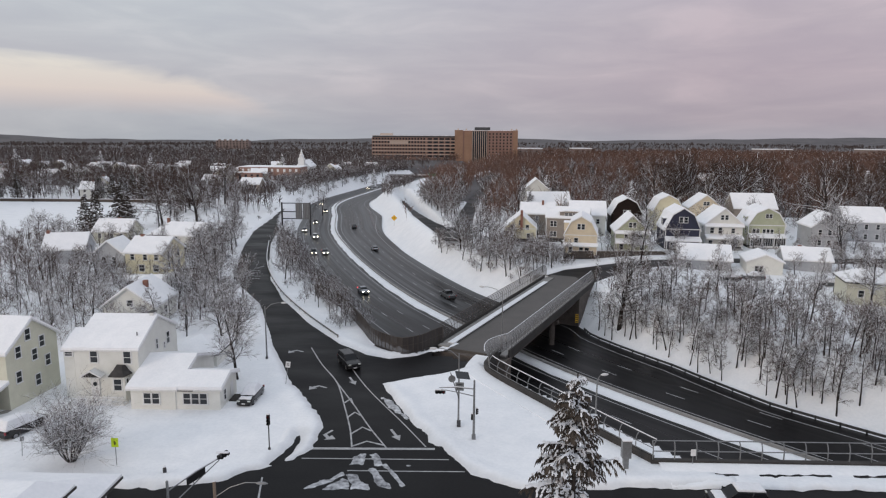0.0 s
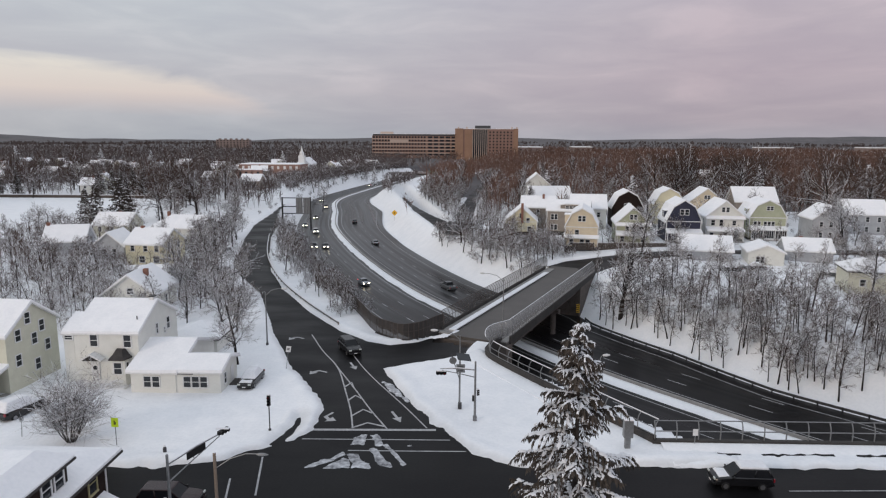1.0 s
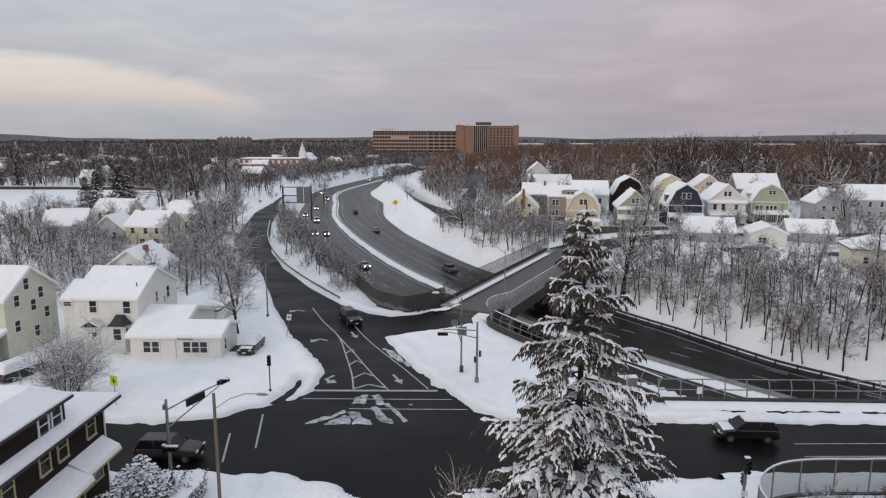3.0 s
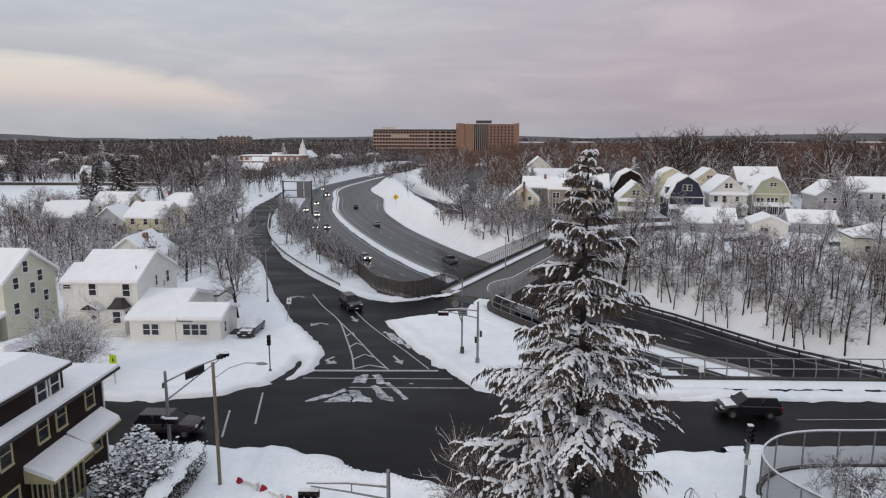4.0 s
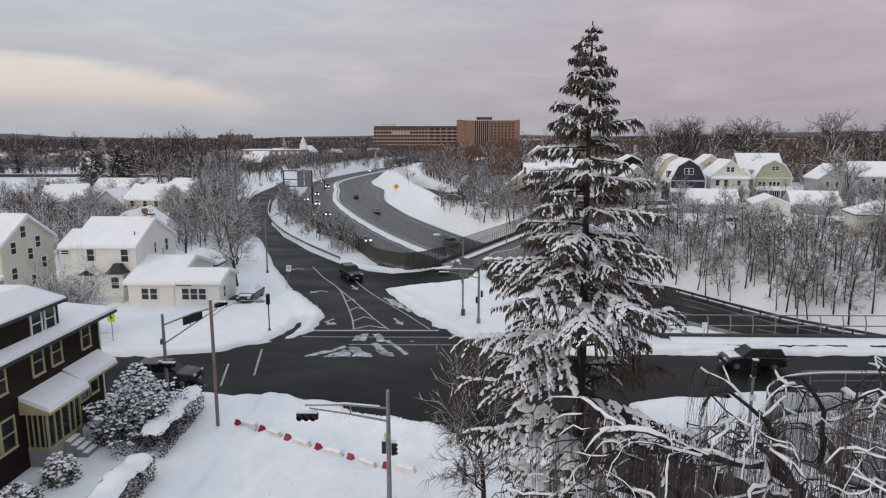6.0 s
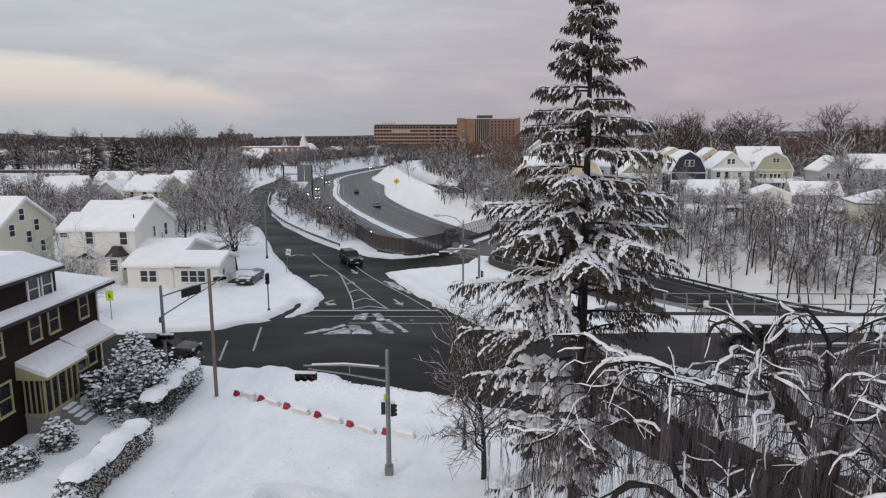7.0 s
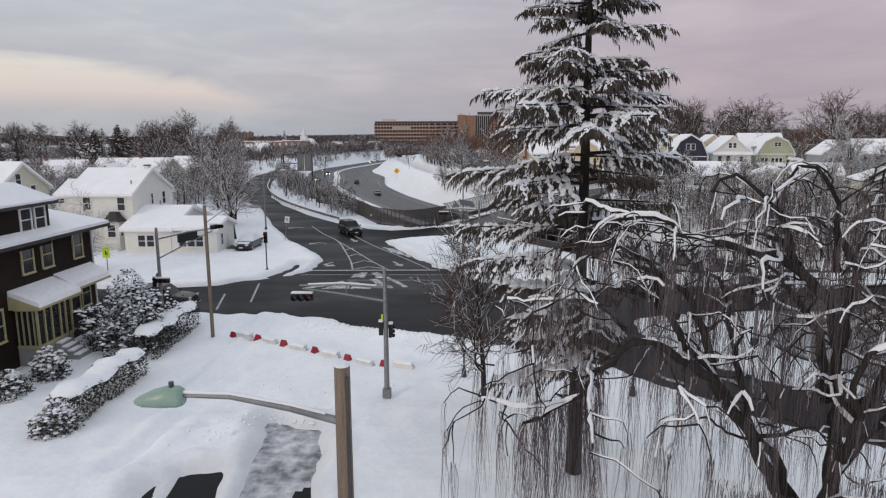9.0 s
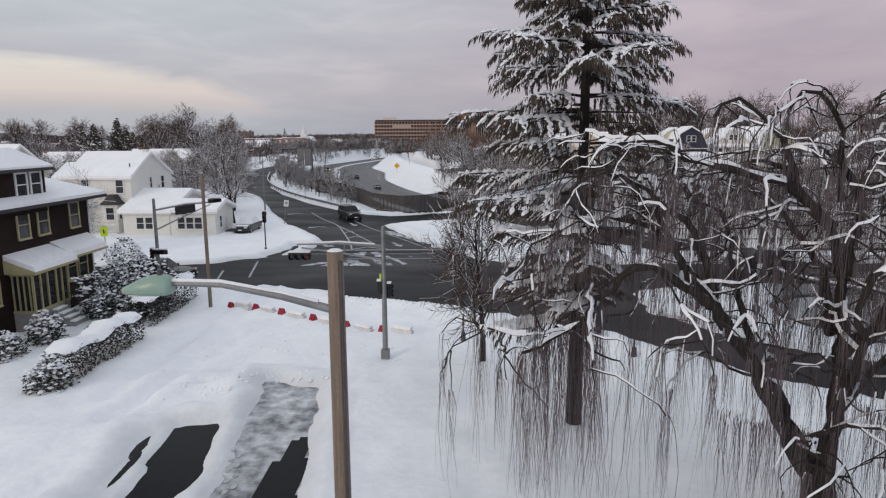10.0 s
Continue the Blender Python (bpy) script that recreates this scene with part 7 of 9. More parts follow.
# the main limbs: bends from the fork outwards, thickness at the start and end, side limbs
for bends_, a_, b_, n_ in (
        (((-0.1, 0, 0.7), (-0.9, -0.1, 2.1), (-1.9, -0.2, 3.8), (-3.1, -0.2, 5.7), (-4.0, 0.0, 6.9), (-4.5, 0.2, 7.8), (-4.8, 0.3, 8.6)), 0.27, 0.06, 6),
        (((-3.3, -0.2, 5.9), (-3.5, 0.4, 7.2), (-4.2, 0.7, 8.3), (-5.2, 0.8, 9.1), (-6.0, 0.6, 9.3)), 0.15, 0.04, 5),
        (((-2.9, -0.3, 5.4), (-4.2, -0.7, 6.6), (-5.3, -0.8, 7.1), (-6.3, -0.8, 6.4), (-7.2, -0.7, 5.4), (-8.3, -0.6, 4.8)), 0.16, 0.04, 8),
        (((-4.2, 0.1, 7.4), (-5.2, 0.6, 8.1), (-6.4, 0.8, 8.1), (-7.4, 0.8, 7.8), (-8.2, 0.7, 7.2)), 0.10, 0.03, 6),
        (((0.05, 0.1, 1.3), (0.4, 0.2, 3.2), (0.35, 0.3, 5.2), (0.1, 0.4, 7.2), (-0.3, 0.5, 8.1), (-1.0, 0.6, 9.0), (-1.5, 0.6, 9.6), (-2.4, 0.5, 9.7)), 0.26, 0.06, 8),
        (((-0.1, 0.4, 7.9), (-1.4, 0.1, 9.0), (-2.8, -0.1, 9.4), (-4.0, -0.1, 9.7), (-5.2, 0.0, 10.2), (-6.2, 0.1, 9.9)), 0.15, 0.05, 9),
        (((0.2, 0.4, 6.6), (0.9, 0.9, 8.2), (0.7, 1.2, 9.2), (0.2, 1.2, 9.9), (-0.7, 1.0, 10.0)), 0.20, 0.05, 7),
        (((0.35, 0.2, 4.4), (1.3, -0.3, 6.0), (1.7, -0.4, 7.9), (2.1, -0.2, 9.2), (2.3, -0.2, 9.9)), 0.22, 0.06, 8),
        (((1.4, -0.3, 6.3), (2.8, 0.4, 7.6), (4.2, 0.9, 8.5), (5.4, 1.0, 8.9)), 0.17, 0.05, 7),
        (((-0.1, 0.1, 1.0), (-0.7, 0.8, 2.6), (-1.7, 1.3, 4.6), (-2.0, 1.6, 6.4), (-2.4, 1.7, 7.9), (-3.2, 1.8, 8.7)), 0.19, 0.05, 8),
        (((0.1, 0.4, 5.0), (0.6, 1.8, 6.4), (0.1, 3.0, 7.8), (-0.9, 3.6, 8.8)), 0.18, 0.05, 8),
        (((0.3, 0.3, 2.6), (1.8, 1.0, 3.7), (3.4, 1.5, 5.0), (4.8, 1.2, 5.6)), 0.16, 0.05, 7),
        (((0.4, 0.0, 3.6), (0.1, -1.0, 5.0), (-0.3, -1.5, 6.6), (0.2, -1.6, 7.3), (0.9, -1.6, 6.8)), 0.15, 0.05, 6),
        (((-1.0, 0.6, 9.0), (-1.5, 0.5, 10.2), (-2.2, 0.4, 10.9), (-2.9, 0.3, 11.4), (-3.5, 0.3, 10.9)), 0.09, 0.04, 3),
        (((0.4, 0.9, 8.6), (0.1, 0.8, 10.4), (-0.6, 0.8, 11.5), (-1.3, 0.7, 11.1)), 0.10, 0.04, 3),
        (((1.9, -0.3, 8.7), (1.6, -0.3, 10.4), (1.0, -0.2, 11.5), (0.3, -0.2, 11.2)), 0.10, 0.04, 3),
        (((2.2, -0.2, 9.2), (2.8, 0.0, 10.6), (3.6, 0.2, 11.6), (4.5, 0.3, 11.1)), 0.09, 0.04, 3),
        (((-0.6, -0.1, 1.6), (-1.3, -1.0, 2.5), (-0.4, -1.5, 3.2), (0.9, -1.8, 3.3)), 0.12, 0.04, 5)):
    crooked(bends_, a_, b_, n_, 0)
# long curtains under the drooping outer limbs
for (x0_, y0_, z0_), (x1_, y1_, z1_), n_, l_ in (((-6.2, -0.8, 6.3), (-8.4, -0.6, 4.7), 300, 5.2), ((-3.4, -1.2, 3.5), (-1.2, -1.5, 3.2), 150, 3.2), ((0.6, -1.6, 3.6), (2.6, -1.4, 3.4), 90, 3.2), ((-6.0, 0.6, 8.0), (-8.2, 0.7, 7.2), 60, 5.5), ((-0.5, -1.2, 4.2), (0.8, -1.7, 3.4), 80, 3.2), ((-2.6, -0.3, 5.0), (-4.6, -0.7, 6.8), 40, 2.6),
                                                 ((-2.6, 0.2, 9.2), (-6.0, 0.2, 9.9), 110, 4.2), ((-3.0, 0.4, 10.6), (1.8, -0.2, 10.4), 190, 4.8), ((1.5, 0.0, 10.4), (4.4, 0.3, 10.8), 110, 5.0), ((2.2, 0.2, 7.2), (5.2, 1.0, 9.4), 90, 5.5), ((-1.8, 1.4, 5.6), (-3.2, 1.8, 9.2), 60, 3.8)):
    for _ in range(n_):
        u_ = wr_.random()
        p_ = Vector((x0_ + (x1_ - x0_) * u_, y0_ + (y1_ - y0_) * u_ + wr_.uniform(-0.35, 0.35), z0_ + (z1_ - z0_) * u_ - wr_.uniform(0, 0.15)))
        a_ = wr_.uniform(0, 6.28)
        hang(p_, Vector((math.cos(a_), math.sin(a_), 0)) * wr_.uniform(0.05, 0.5), min(p_.z - wr_.uniform(0.2, 1.2), l_ * wr_.uniform(0.5, 1.15)), wr_.uniform(0.005, 0.011))
plant("willow", "weeping willow with snow-laden crooked limbs and hanging strands", "tree", wil.meshes("willow", twig=mat("willow_strands", (0.050, 0.039, 0.043), (0.125, 0.098, 0.104), scale=0.8, bump=0)), 10.4, 16.5, 0, 1.0)
# ---- street furniture ----
def at_ground(x, y, lift=-0.05):
    return ground_at(x, y) + lift


def street_lamp(label, x, y, height, arm, base_z=None):
    """A steel lamp post with one arm; arm: the head's place from the foot, in x, y."""
    z = at_ground(x, y) if base_z is None else base_z
    root = thing("street_lamp", label, "street lamp", pose(x, y, z))
    part("base", tube([(0, 0, -0.1), (0, 0, 0.35)], [0.2, 0.15], 10), DARK_STEEL, root)
    part("pole", tube([(0, 0, 0.3), (0, 0, height)], [0.11, 0.06], 10), STEEL, root)
    ax, ay = arm
    part("arm", tube([(0, 0, height - 0.5), (ax * 0.35, ay * 0.35, height + 0.25), (ax * 0.75, ay * 0.75, height + 0.5), (ax, ay, height + 0.5)], [0.045, 0.04, 0.035, 0.03], 6), STEEL, root)
    d = Vector((ax, ay, 0)).normalized()
    hd = bmesh.new()
    add_tube(hd, [Vector((ax, ay, height + 0.5)) + d * k for k in (-0.1, 0.0, 0.3, 0.6, 0.7)], [0.03, 0.11, 0.15, 0.10, 0.02], 8)
    part("head", hd, WHITE_PLASTIC, root, "pale cobra-head lamp")
    return root


street_lamp("galvanised street lamp on a snowy verge", -25.35, 84.0, 7.4, (2.3, 0.0))
street_lamp("slim steel street lamp beside the bridge rail", 7.05, 90.6, 8.6, (-2.7, 0.6), 0.0)
street_lamp("short steel lamp post behind the street fence", 14.3, 61.0, 6.6, (0.45, 0.1))
street_lamp("slim steel lamp post on the snowy island", 0.72, 65.0, 7.8, (-2.4, 0.0))


def signal_head(parent, x, y, z, turn=0.0, lying=False, size=1.0, snow=True):
    """A three-lens traffic signal."""
    m = pose(x, y, z, 0, 90 if lying else 0, turn) @ Matrix.Scale(size, 4)
    body = part("signal_head", box(-0.16, -0.11, -0.52, 0.16, 0.11, 0.52, 0.03), BLACK, parent)
    body.matrix_local = m
    for k in (-0.33, 0.0, 0.33):
        bm = bmesh.new()
        add_tube(bm, [(0, -0.11, k), (0, -0.30, k)], [0.13, 0.14], 10, False)
        part("visor", bm, BLACK, body)
        part("lens", tube([(0, -0.112, k), (0, -0.13, k)], 0.10, 10), TAIL_OFF if k > 0.2 else GLASS, body)
    if snow:
        s = part("snow_cap", box(x - (0.5 if lying else 0.17) * size, y - 0.13, z + (0.165 if lying else 0.525) * size, x + (0.5 if lying else 0.17) * size, y + 0.13, z + (0.165 if lying else 0.525) * size + 0.09, 0.03), SNOW_TWIG, parent)
    return body


def signal_mast(label, x, y, height, end, z1, z2, heads, ped=()):
    """A signal post with a double mast arm; end: the arm's far end from the foot."""
    root = thing("traffic_signal", label, "traffic signal", pose(x, y, at_ground(x, y)))
    part("base", box(-0.2, -0.2, -0.2, 0.2, 0.2, 0.5, 0.05), STEEL, root)
    part("pole", tube([(0, 0, 0.4), (0, 0, height)], [0.13, 0.09], 12), STEEL, root)
    part("cap", tube([(0, 0, height), (0, 0, height + 0.08)], [0.10, 0.05], 10), STEEL, root)
    ex, ey = end
    part("arm", tube([(0, 0, z1), (ex * 0.5, ey * 0.5, z1 + 0.12), (ex, ey, z1 + 0.05)], [0.06, 0.05, 0.04], 8), STEEL, root)
    part("arm", tube([(0, 0, z2), (ex * 0.5, ey * 0.5, (z1 + z2) / 2), (ex * 0.95, ey * 0.95, z1 - 0.1)], [0.055, 0.045, 0.035], 8), STEEL, root)
    part("strut", tube([(ex * 0.45, ey * 0.45, (z1 + z2) / 2 + 0.02), (ex * 0.45, ey * 0.45, z1 + 0.1)], 0.03, 6), STEEL, root)
    part("snow_cap", tube([(ex * 0.1, ey * 0.1, z1 + 0.09), (ex * 0.5, ey * 0.5, z1 + 0.2), (ex * 0.9, ey * 0.9, z1 + 0.12)], 0.04, 6), SNOW_TWIG, root)
    for hx_, hy_, hz_, turn, lying in heads:
        signal_head(root, hx_, hy_, hz_, turn, lying)
    for hx_, hy_, hz_, turn in ped:
        signal_head(root, hx_, hy_, hz_, turn, False, 0.62)
    return root


nm = signal_mast("galvanised traffic signal mast standing in deep snow", -3.05, 28.7, 6.25, (-4.0, 0.15), 5.4, 4.75, [(-3.9, 0.15, 4.9, 0, True)], [(0.22, 0.1, 3.3, 60), (-0.22, -0.05, 3.45, 180)])
part("push_button", box(-0.2, -0.06, 3.7, -0.12, 0.06, 4.1), YELLOW_SIGN, nm, "yellow signal box")
sm = signal_mast("steel traffic signal mast beside the dark house", -19.55, 41.2, 6.3, (2.0, 4.9), 5.6, 4.3, [(2.05, 5.0, 5.75, 68, True)], [(-0.3, -0.15, 2.75, 0)])
signal_head(sm, 0.25, -0.15, 2.85, 0, True, 0.9)
sb = part("street_sign", box(-0.9, -0.03, -0.3, 0.9, 0.03, 0.3), BLACK, sm, "dark back of a street sign")
sb.matrix_local = pose(1.0, 2.45, 5.4, 0, 0, 68)
signal_mast("steel traffic signal mast on the snowy island", 2.25, 61.4, 6.2, (-3.5, 0.1), 5.35, 4.6, [(-3.4, 0.1, 4.98, 0, True)], [(0.25, 0.0, 3.0, 90), (-0.2, 0, 2.4, 180)])
sol = thing("solar_beacon", "post with a tilted solar panel and sign on the island", "traffic sign", pose(0.75, 64.2, at_ground(0.75, 64.2)))
part("base", box(-0.2, -0.2, -0.2, 0.2, 0.2, 0.7, 0.05), DARK_STEEL, sol)
part("pole", tube([(0, 0, 0.5), (0, 0, 5.6)], 0.06, 8), STEEL, sol)
sp_ = part("solar_panel", box(-0.75, -0.5, -0.03, 0.75, 0.5, 0.03, 0.01), GLASS, sol, "dark solar panel")
sp_.matrix_local = pose(0.35, 0, 5.7, 28, 12, 20)
bx_ = part("sign_plate", box(-0.45, -0.05, -0.5, 0.45, 0.0, 0.4, 0.01), STEEL, sol, "grey sign box with illegible bars")
bx_.matrix_local = pose(0.05, -0.07, 4.55)
for k in range(3):
    part("bar", box(-0.25, -0.062, -0.3 + 0.22 * k, 0.25, -0.051, -0.2 + 0.22 * k), DARK_STEEL, bx_)
part("brace", tube([(-0.9, -0.1, 6.0), (0.0, 0.0, 3.1)], 0.05, 6), DARK_STEEL, sol)
disc = part("sign_disc", tube([(-0.75, -0.10, 5.35), (-0.75, -0.16, 5.35)], 0.38, 16), STEEL, sol, "round back of a sign")

pb = thing("traffic_signal", "black signal on a short post at the snowy corner", "traffic signal", pose(-17.65, 58.5, at_ground(-17.65, 58.5)))
part("pole", tube([(0, 0, -0.2), (0, 0, 2.6)], 0.06, 8), DARK_STEEL, pb)
part("base", tube([(0, 0, -0.1), (0, 0, 0.22)], [0.18, 0.12], 8), DARK_STEEL, pb)
signal_head(pb, 0, 0, 3.1, 0, False, 1.0)
pp = thing("traffic_signal", "pedestrian signal post with snow-plastered heads by the curved fence", "traffic signal", pose(17.65, 36.5, at_ground(17.65, 36.5)))
part("base", box(-0.18, -0.18, -0.2, 0.18, 0.18, 0.45, 0.04), DARK_STEEL, pp)
part("pole", tube([(0, 0, 0.4), (0, 0, 5.1)], [0.10, 0.08], 10), STEEL, pp)
signal_head(pp, 0, -0.12, 4.6, 10, False, 0.95)
signal_head(pp, 0.02, 0.1, 3.6, 190, False, 0.75)
part("sign_plate", box(-0.2, -0.14, 2.6, 0.2, -0.1, 2.95), WHITE_SIGN, pp)
for x_, y_, h_ in ((0.62, 31.3, 1.45), (8.6, 28.9, 3.2)):
    q = thing("post", "dark slender steel post standing in snow", "post", pose(x_, y_, at_ground(x_, y_)))
    part("shaft", tube([(0, 0, -0.2), (0, 0, h_)], 0.05, 8), DARK_STEEL, q)
    part("foot", tube([(0, 0, -0.1), (0, 0, 0.5)], [0.16, 0.10], 8), DARK_STEEL, q)


def wood_pole(label, x, y, height, r):
    root = thing("utility_pole", label, "utility pole", pose(x, y, at_ground(x, y)))
    part("shaft", tube([(0, 0, -0.3), (0, 0, height * 0.5), (0, 0, height)], [r, r * 0.92, r * 0.85], 14), WOOD_POLE, root)
    part("cap", tube([(0, 0, height), (0, 0, height + 0.03)], [r * 0.85, r * 0.5], 12), SNOW_TWIG, root)
    return root


u1 = wood_pole("weathered wooden pole with a thin lamp arm", -15.0, 38.1, 8.3, 0.115)
part("arm", tube([(0, 0, 7.2), (1.0, 0, 7.9), (2.0, 0, 8.25), (2.9, 0, 8.25)], 0.03, 6), STEEL, u1)
part("lamp_head", tube([(2.7, 0, 8.22), (2.85, 0, 8.22), (3.2, 0, 8.22), (3.45, 0, 8.2)], [0.04, 0.1, 0.1, 0.03], 8), STEEL, u1)
u2 = wood_pole("brown weathered wooden pole carrying a green lamp", -1.55, 9.9, 8.6, 0.155)
u2.location.z -= 0.25
part("conduit", tube([(0.11, -0.12, 0.0), (0.11, -0.12, 8.45)], 0.025, 6), DARK_STEEL, u2)
part("arm", tube([(-0.05, 0, 7.62), (-0.9, 0.02, 7.84), (-1.9, 0.03, 8.03), (-2.9, 0.04, 8.05)], [0.075, 0.065, 0.05, 0.04], 8), STEEL, u2, "long tapering steel arm")
part("arm_snow", tube([(-0.3, 0, 7.76), (-0.9, 0.02, 7.9), (-1.9, 0.03, 8.085), (-2.7, 0.04, 8.1)], 0.035, 6), SNOW_TWIG, u2)
bm = bmesh.new()
for k, (xa, top_, bot_, wid_) in enumerate(((-2.70, 0.08, -0.16, 0.12), (-2.80, 0.15, -0.19, 0.15), (-3.0, 0.15, -0.19, 0.16), (-3.25, 0.07, -0.19, 0.15), (-3.48, -0.05, -0.18, 0.09), (-3.55, -0.11, -0.16, 0.04))):
    ring = [bm.verts.new((xa, 0.04 + w_ * wid_, 8.05 + z_)) for w_, z_ in ((-1, bot_ * 0.6), (-0.7, top_ * 0.85), (0, top_), (0.7, top_ * 0.85), (1, bot_ * 0.6), (0.6, bot_), (-0.6, bot_))]
    if k:
        for i in range(7):
            bm.faces.new((old[i], old[(i + 1) % 7], ring[(i + 1) % 7], ring[i]))
    else:
        bm.faces.new(ring)
    old = ring
bm.faces.new(old[::-1])
bmesh.ops.recalc_face_normals(bm, faces=bm.faces)
hd_ = part("lamp_head", bm, GREEN_GLASS, u2, "pale green street lamp housing", smooth=True)
part("photocell", tube([(-2.9, 0.04, 8.19), (-2.9, 0.04, 8.28)], 0.045, 8), DARK_STEEL, hd_)
part("lens", box(-3.42, -0.05, 7.845, -2.95, 0.13, 7.868, 0.01), LENS, hd_)


def sign(name, label, x, y, z, height, shape, size, material, turn=0.0, lean=0.0, bars=()):
    root = thing(name, label, "traffic sign", pose(x, y, z, 0, lean, turn))
    part("post", tube([(0, 0, -0.3), (0, 0, height)], 0.035, 6), STEEL, root)
    bm = bmesh.new()
    if shape == "diamond":
        add_box(bm, -size, -0.05, -size, size, -0.03, size, 0.004)
        bmesh.ops.rotate(bm, verts=bm.verts, matrix=Matrix.Rotation(radians(45), 3, "Y"))
    else:
        add_box(bm, -size, -0.05, -size * 1.35, size, -0.03, size * 1.35, 0.004)
    pl = part("plate", bm, material, root)
    pl.location = (0, -0.01, height - size * 0.6)
    for x0_, z0_, x1_, z1_ in bars:
        part("bar", box(x0_, -0.062, z0_, x1_, -0.052, z1_), BLACK, pl)
    return root


sign("warning_sign", "fluorescent yellow-green warning sign on a post in the snow", -30.8, 55.0, at_ground(-30.8, 55), 2.5, "square", 0.33, YELLOW_SIGN, 0, 0, [(-0.08, -0.2, 0.02, 0.18), (0.06, -0.2, 0.12, 0.05)])
sign("road_sign", "small white sign on a leaning post", -20.4, 75.0, at_ground(-20.4, 75), 2.7, "square", 0.28, WHITE_SIGN, 10, 8, [(-0.15, -0.1, 0.15, -0.02), (-0.15, 0.06, 0.15, 0.14)])
sign("road_sign", "thin post with the grey back of a sign", -40.6, 56.4, at_ground(-40.6, 56.4), 1.9, "square", 0.16, STEEL, 30, 4)
sign("warning_sign", "orange diamond warning sign on the snowy bank", -24.2, 252.0, at_ground(-24.2, 252), 3.6, "diamond", 0.85, ORANGE_SIGN, 0, 0, [(-0.12, -0.3, 0.12, 0.3)])
sign("notice", "small white notice on the street fence", 22.5, 56.7, 0.6, 1.05, "square", 0.24, WHITE_SIGN)
cb = thing("signal_cabinet", "grey steel signal cabinet on a narrow pedestal", "cabinet", pose(16.05, 55.8, at_ground(16.05, 55.8)))
part("pedestal", box(-0.25, -0.2, -0.2, 0.25, 0.2, 1.1, 0.02), STEEL, cb)
part("body", box(-0.42, -0.32, 1.1, 0.42, 0.32, 2.75, 0.03), STEEL, cb)
part("snow_cap", box(-0.44, -0.34, 2.754, 0.44, 0.34, 2.88, 0.04), SNOW_TWIG, cb)
hyd = thing("hydrant", "small grey street box poking out of snow", "hydrant", pose(-25.6, 53.4, at_ground(-25.6, 53.4)))
part("body", tube([(0, 0, -0.2), (0, 0, 0.45), (0, 0, 0.6)], [0.16, 0.16, 0.08], 10), DARK_STEEL, hyd)
part("snow_cap", tube([(0, 0, 0.6), (0, 0, 0.7)], [0.14, 0.08], 8), SNOW_TWIG, hyd)

# row of plastic road barriers half buried in snow
rb = random.Random(3)
bar_line = spline([(-13.9, 38.6), (-11.7, 37.2), (-9.9, 36.0), (-7.9, 35.0), (-6.0, 34.0), (-4.3, 33.2), (-2.6, 32.6)], 1.06)
for k, (x_, y_) in enumerate(bar_line):
    red = k % 2 == 0
    root = thing("road_barrier", "red plastic road barrier half buried in snow" if red else "white plastic road barrier half buried in snow", "barrier", pose(x_, y_, at_ground(x_, y_, -0.22), 0, 0, -30 + rb.uniform(-6, 6)), "row of road barriers")
    l_ = 0.17 if red else 0.62
    if red:
        part("body", prism([(-0.27, 0), (-0.22, 0.16), (-0.02, 0.52), (0.05, 0.52), (0.22, 0.16), (0.27, 0)], -l_, l_), RED_PLASTIC, root)
    else:
        part("body", prism([(-0.24, 0), (-0.2, 0.16), (-0.1, 0.40), (0.1, 0.40), (0.2, 0.16), (0.24, 0)], -l_, l_), WHITE_PLASTIC, root)
    bmesh_turn(root.children[0])
    if not red:
        part("snow_cap", box(-l_ * rb.uniform(0.7, 1.0), -0.16, 0.404, l_ * rb.uniform(0.7, 1.0), 0.2, rb.uniform(0.50, 0.60), 0.05), SNOW, root)
# clods thrown up by the plough along the kerb and around the cleared strips
v_, f_ = [], []
for a_, b_, n_, w_ in (((-10.5, 40.2), (0.5, 37.6), 260, 0.55), ((-10.6, 23.6), (-8.4, 26.4), 30, 0.6), ((-7.9, 26.6), (-5.2, 25.8), 25, 0.4), ((-13.5, 27.0), (-4.0, 31.0), 25, 2.2)):
    for _ in range(n_):
        u_ = rb.random()
        x_, y_ = a_[0] + (b_[0] - a_[0]) * u_ + rb.gauss(0, w_), a_[1] + (b_[1] - a_[1]) * u_ + rb.gauss(0, w_)
        r_ = rb.uniform(0.04, 0.11)
        z_ = ground_at(x_, y_) - r_ * 0.2
        k0 = len(v_)
        for lev, rr in ((0.0, 1.0), (0.55, 0.8)):
            for i in range(6):
                q_ = r_ * rr * rb.uniform(0.75, 1.25)
                v_.append((x_ + math.cos(i * 1.047) * q_, y_ + math.sin(i * 1.047) * q_, z_ + lev * r_))
        v_.append((x_, y_, z_ + r_ * rb.uniform(0.7, 1.0)))
        for i in range(6):
            f_ += [(k0 + i, k0 + (i + 1) % 6, k0 + 6 + (i + 1) % 6, k0 + 6 + i), (k0 + 6 + i, k0 + 6 + (i + 1) % 6, k0 + 12)]
tagged(new("snow_clods", mesh_of("snow_clods", v_, f_, SNOW, True)), "lumps of snow thrown up along the ploughed kerb", "snow", kind="stuff")

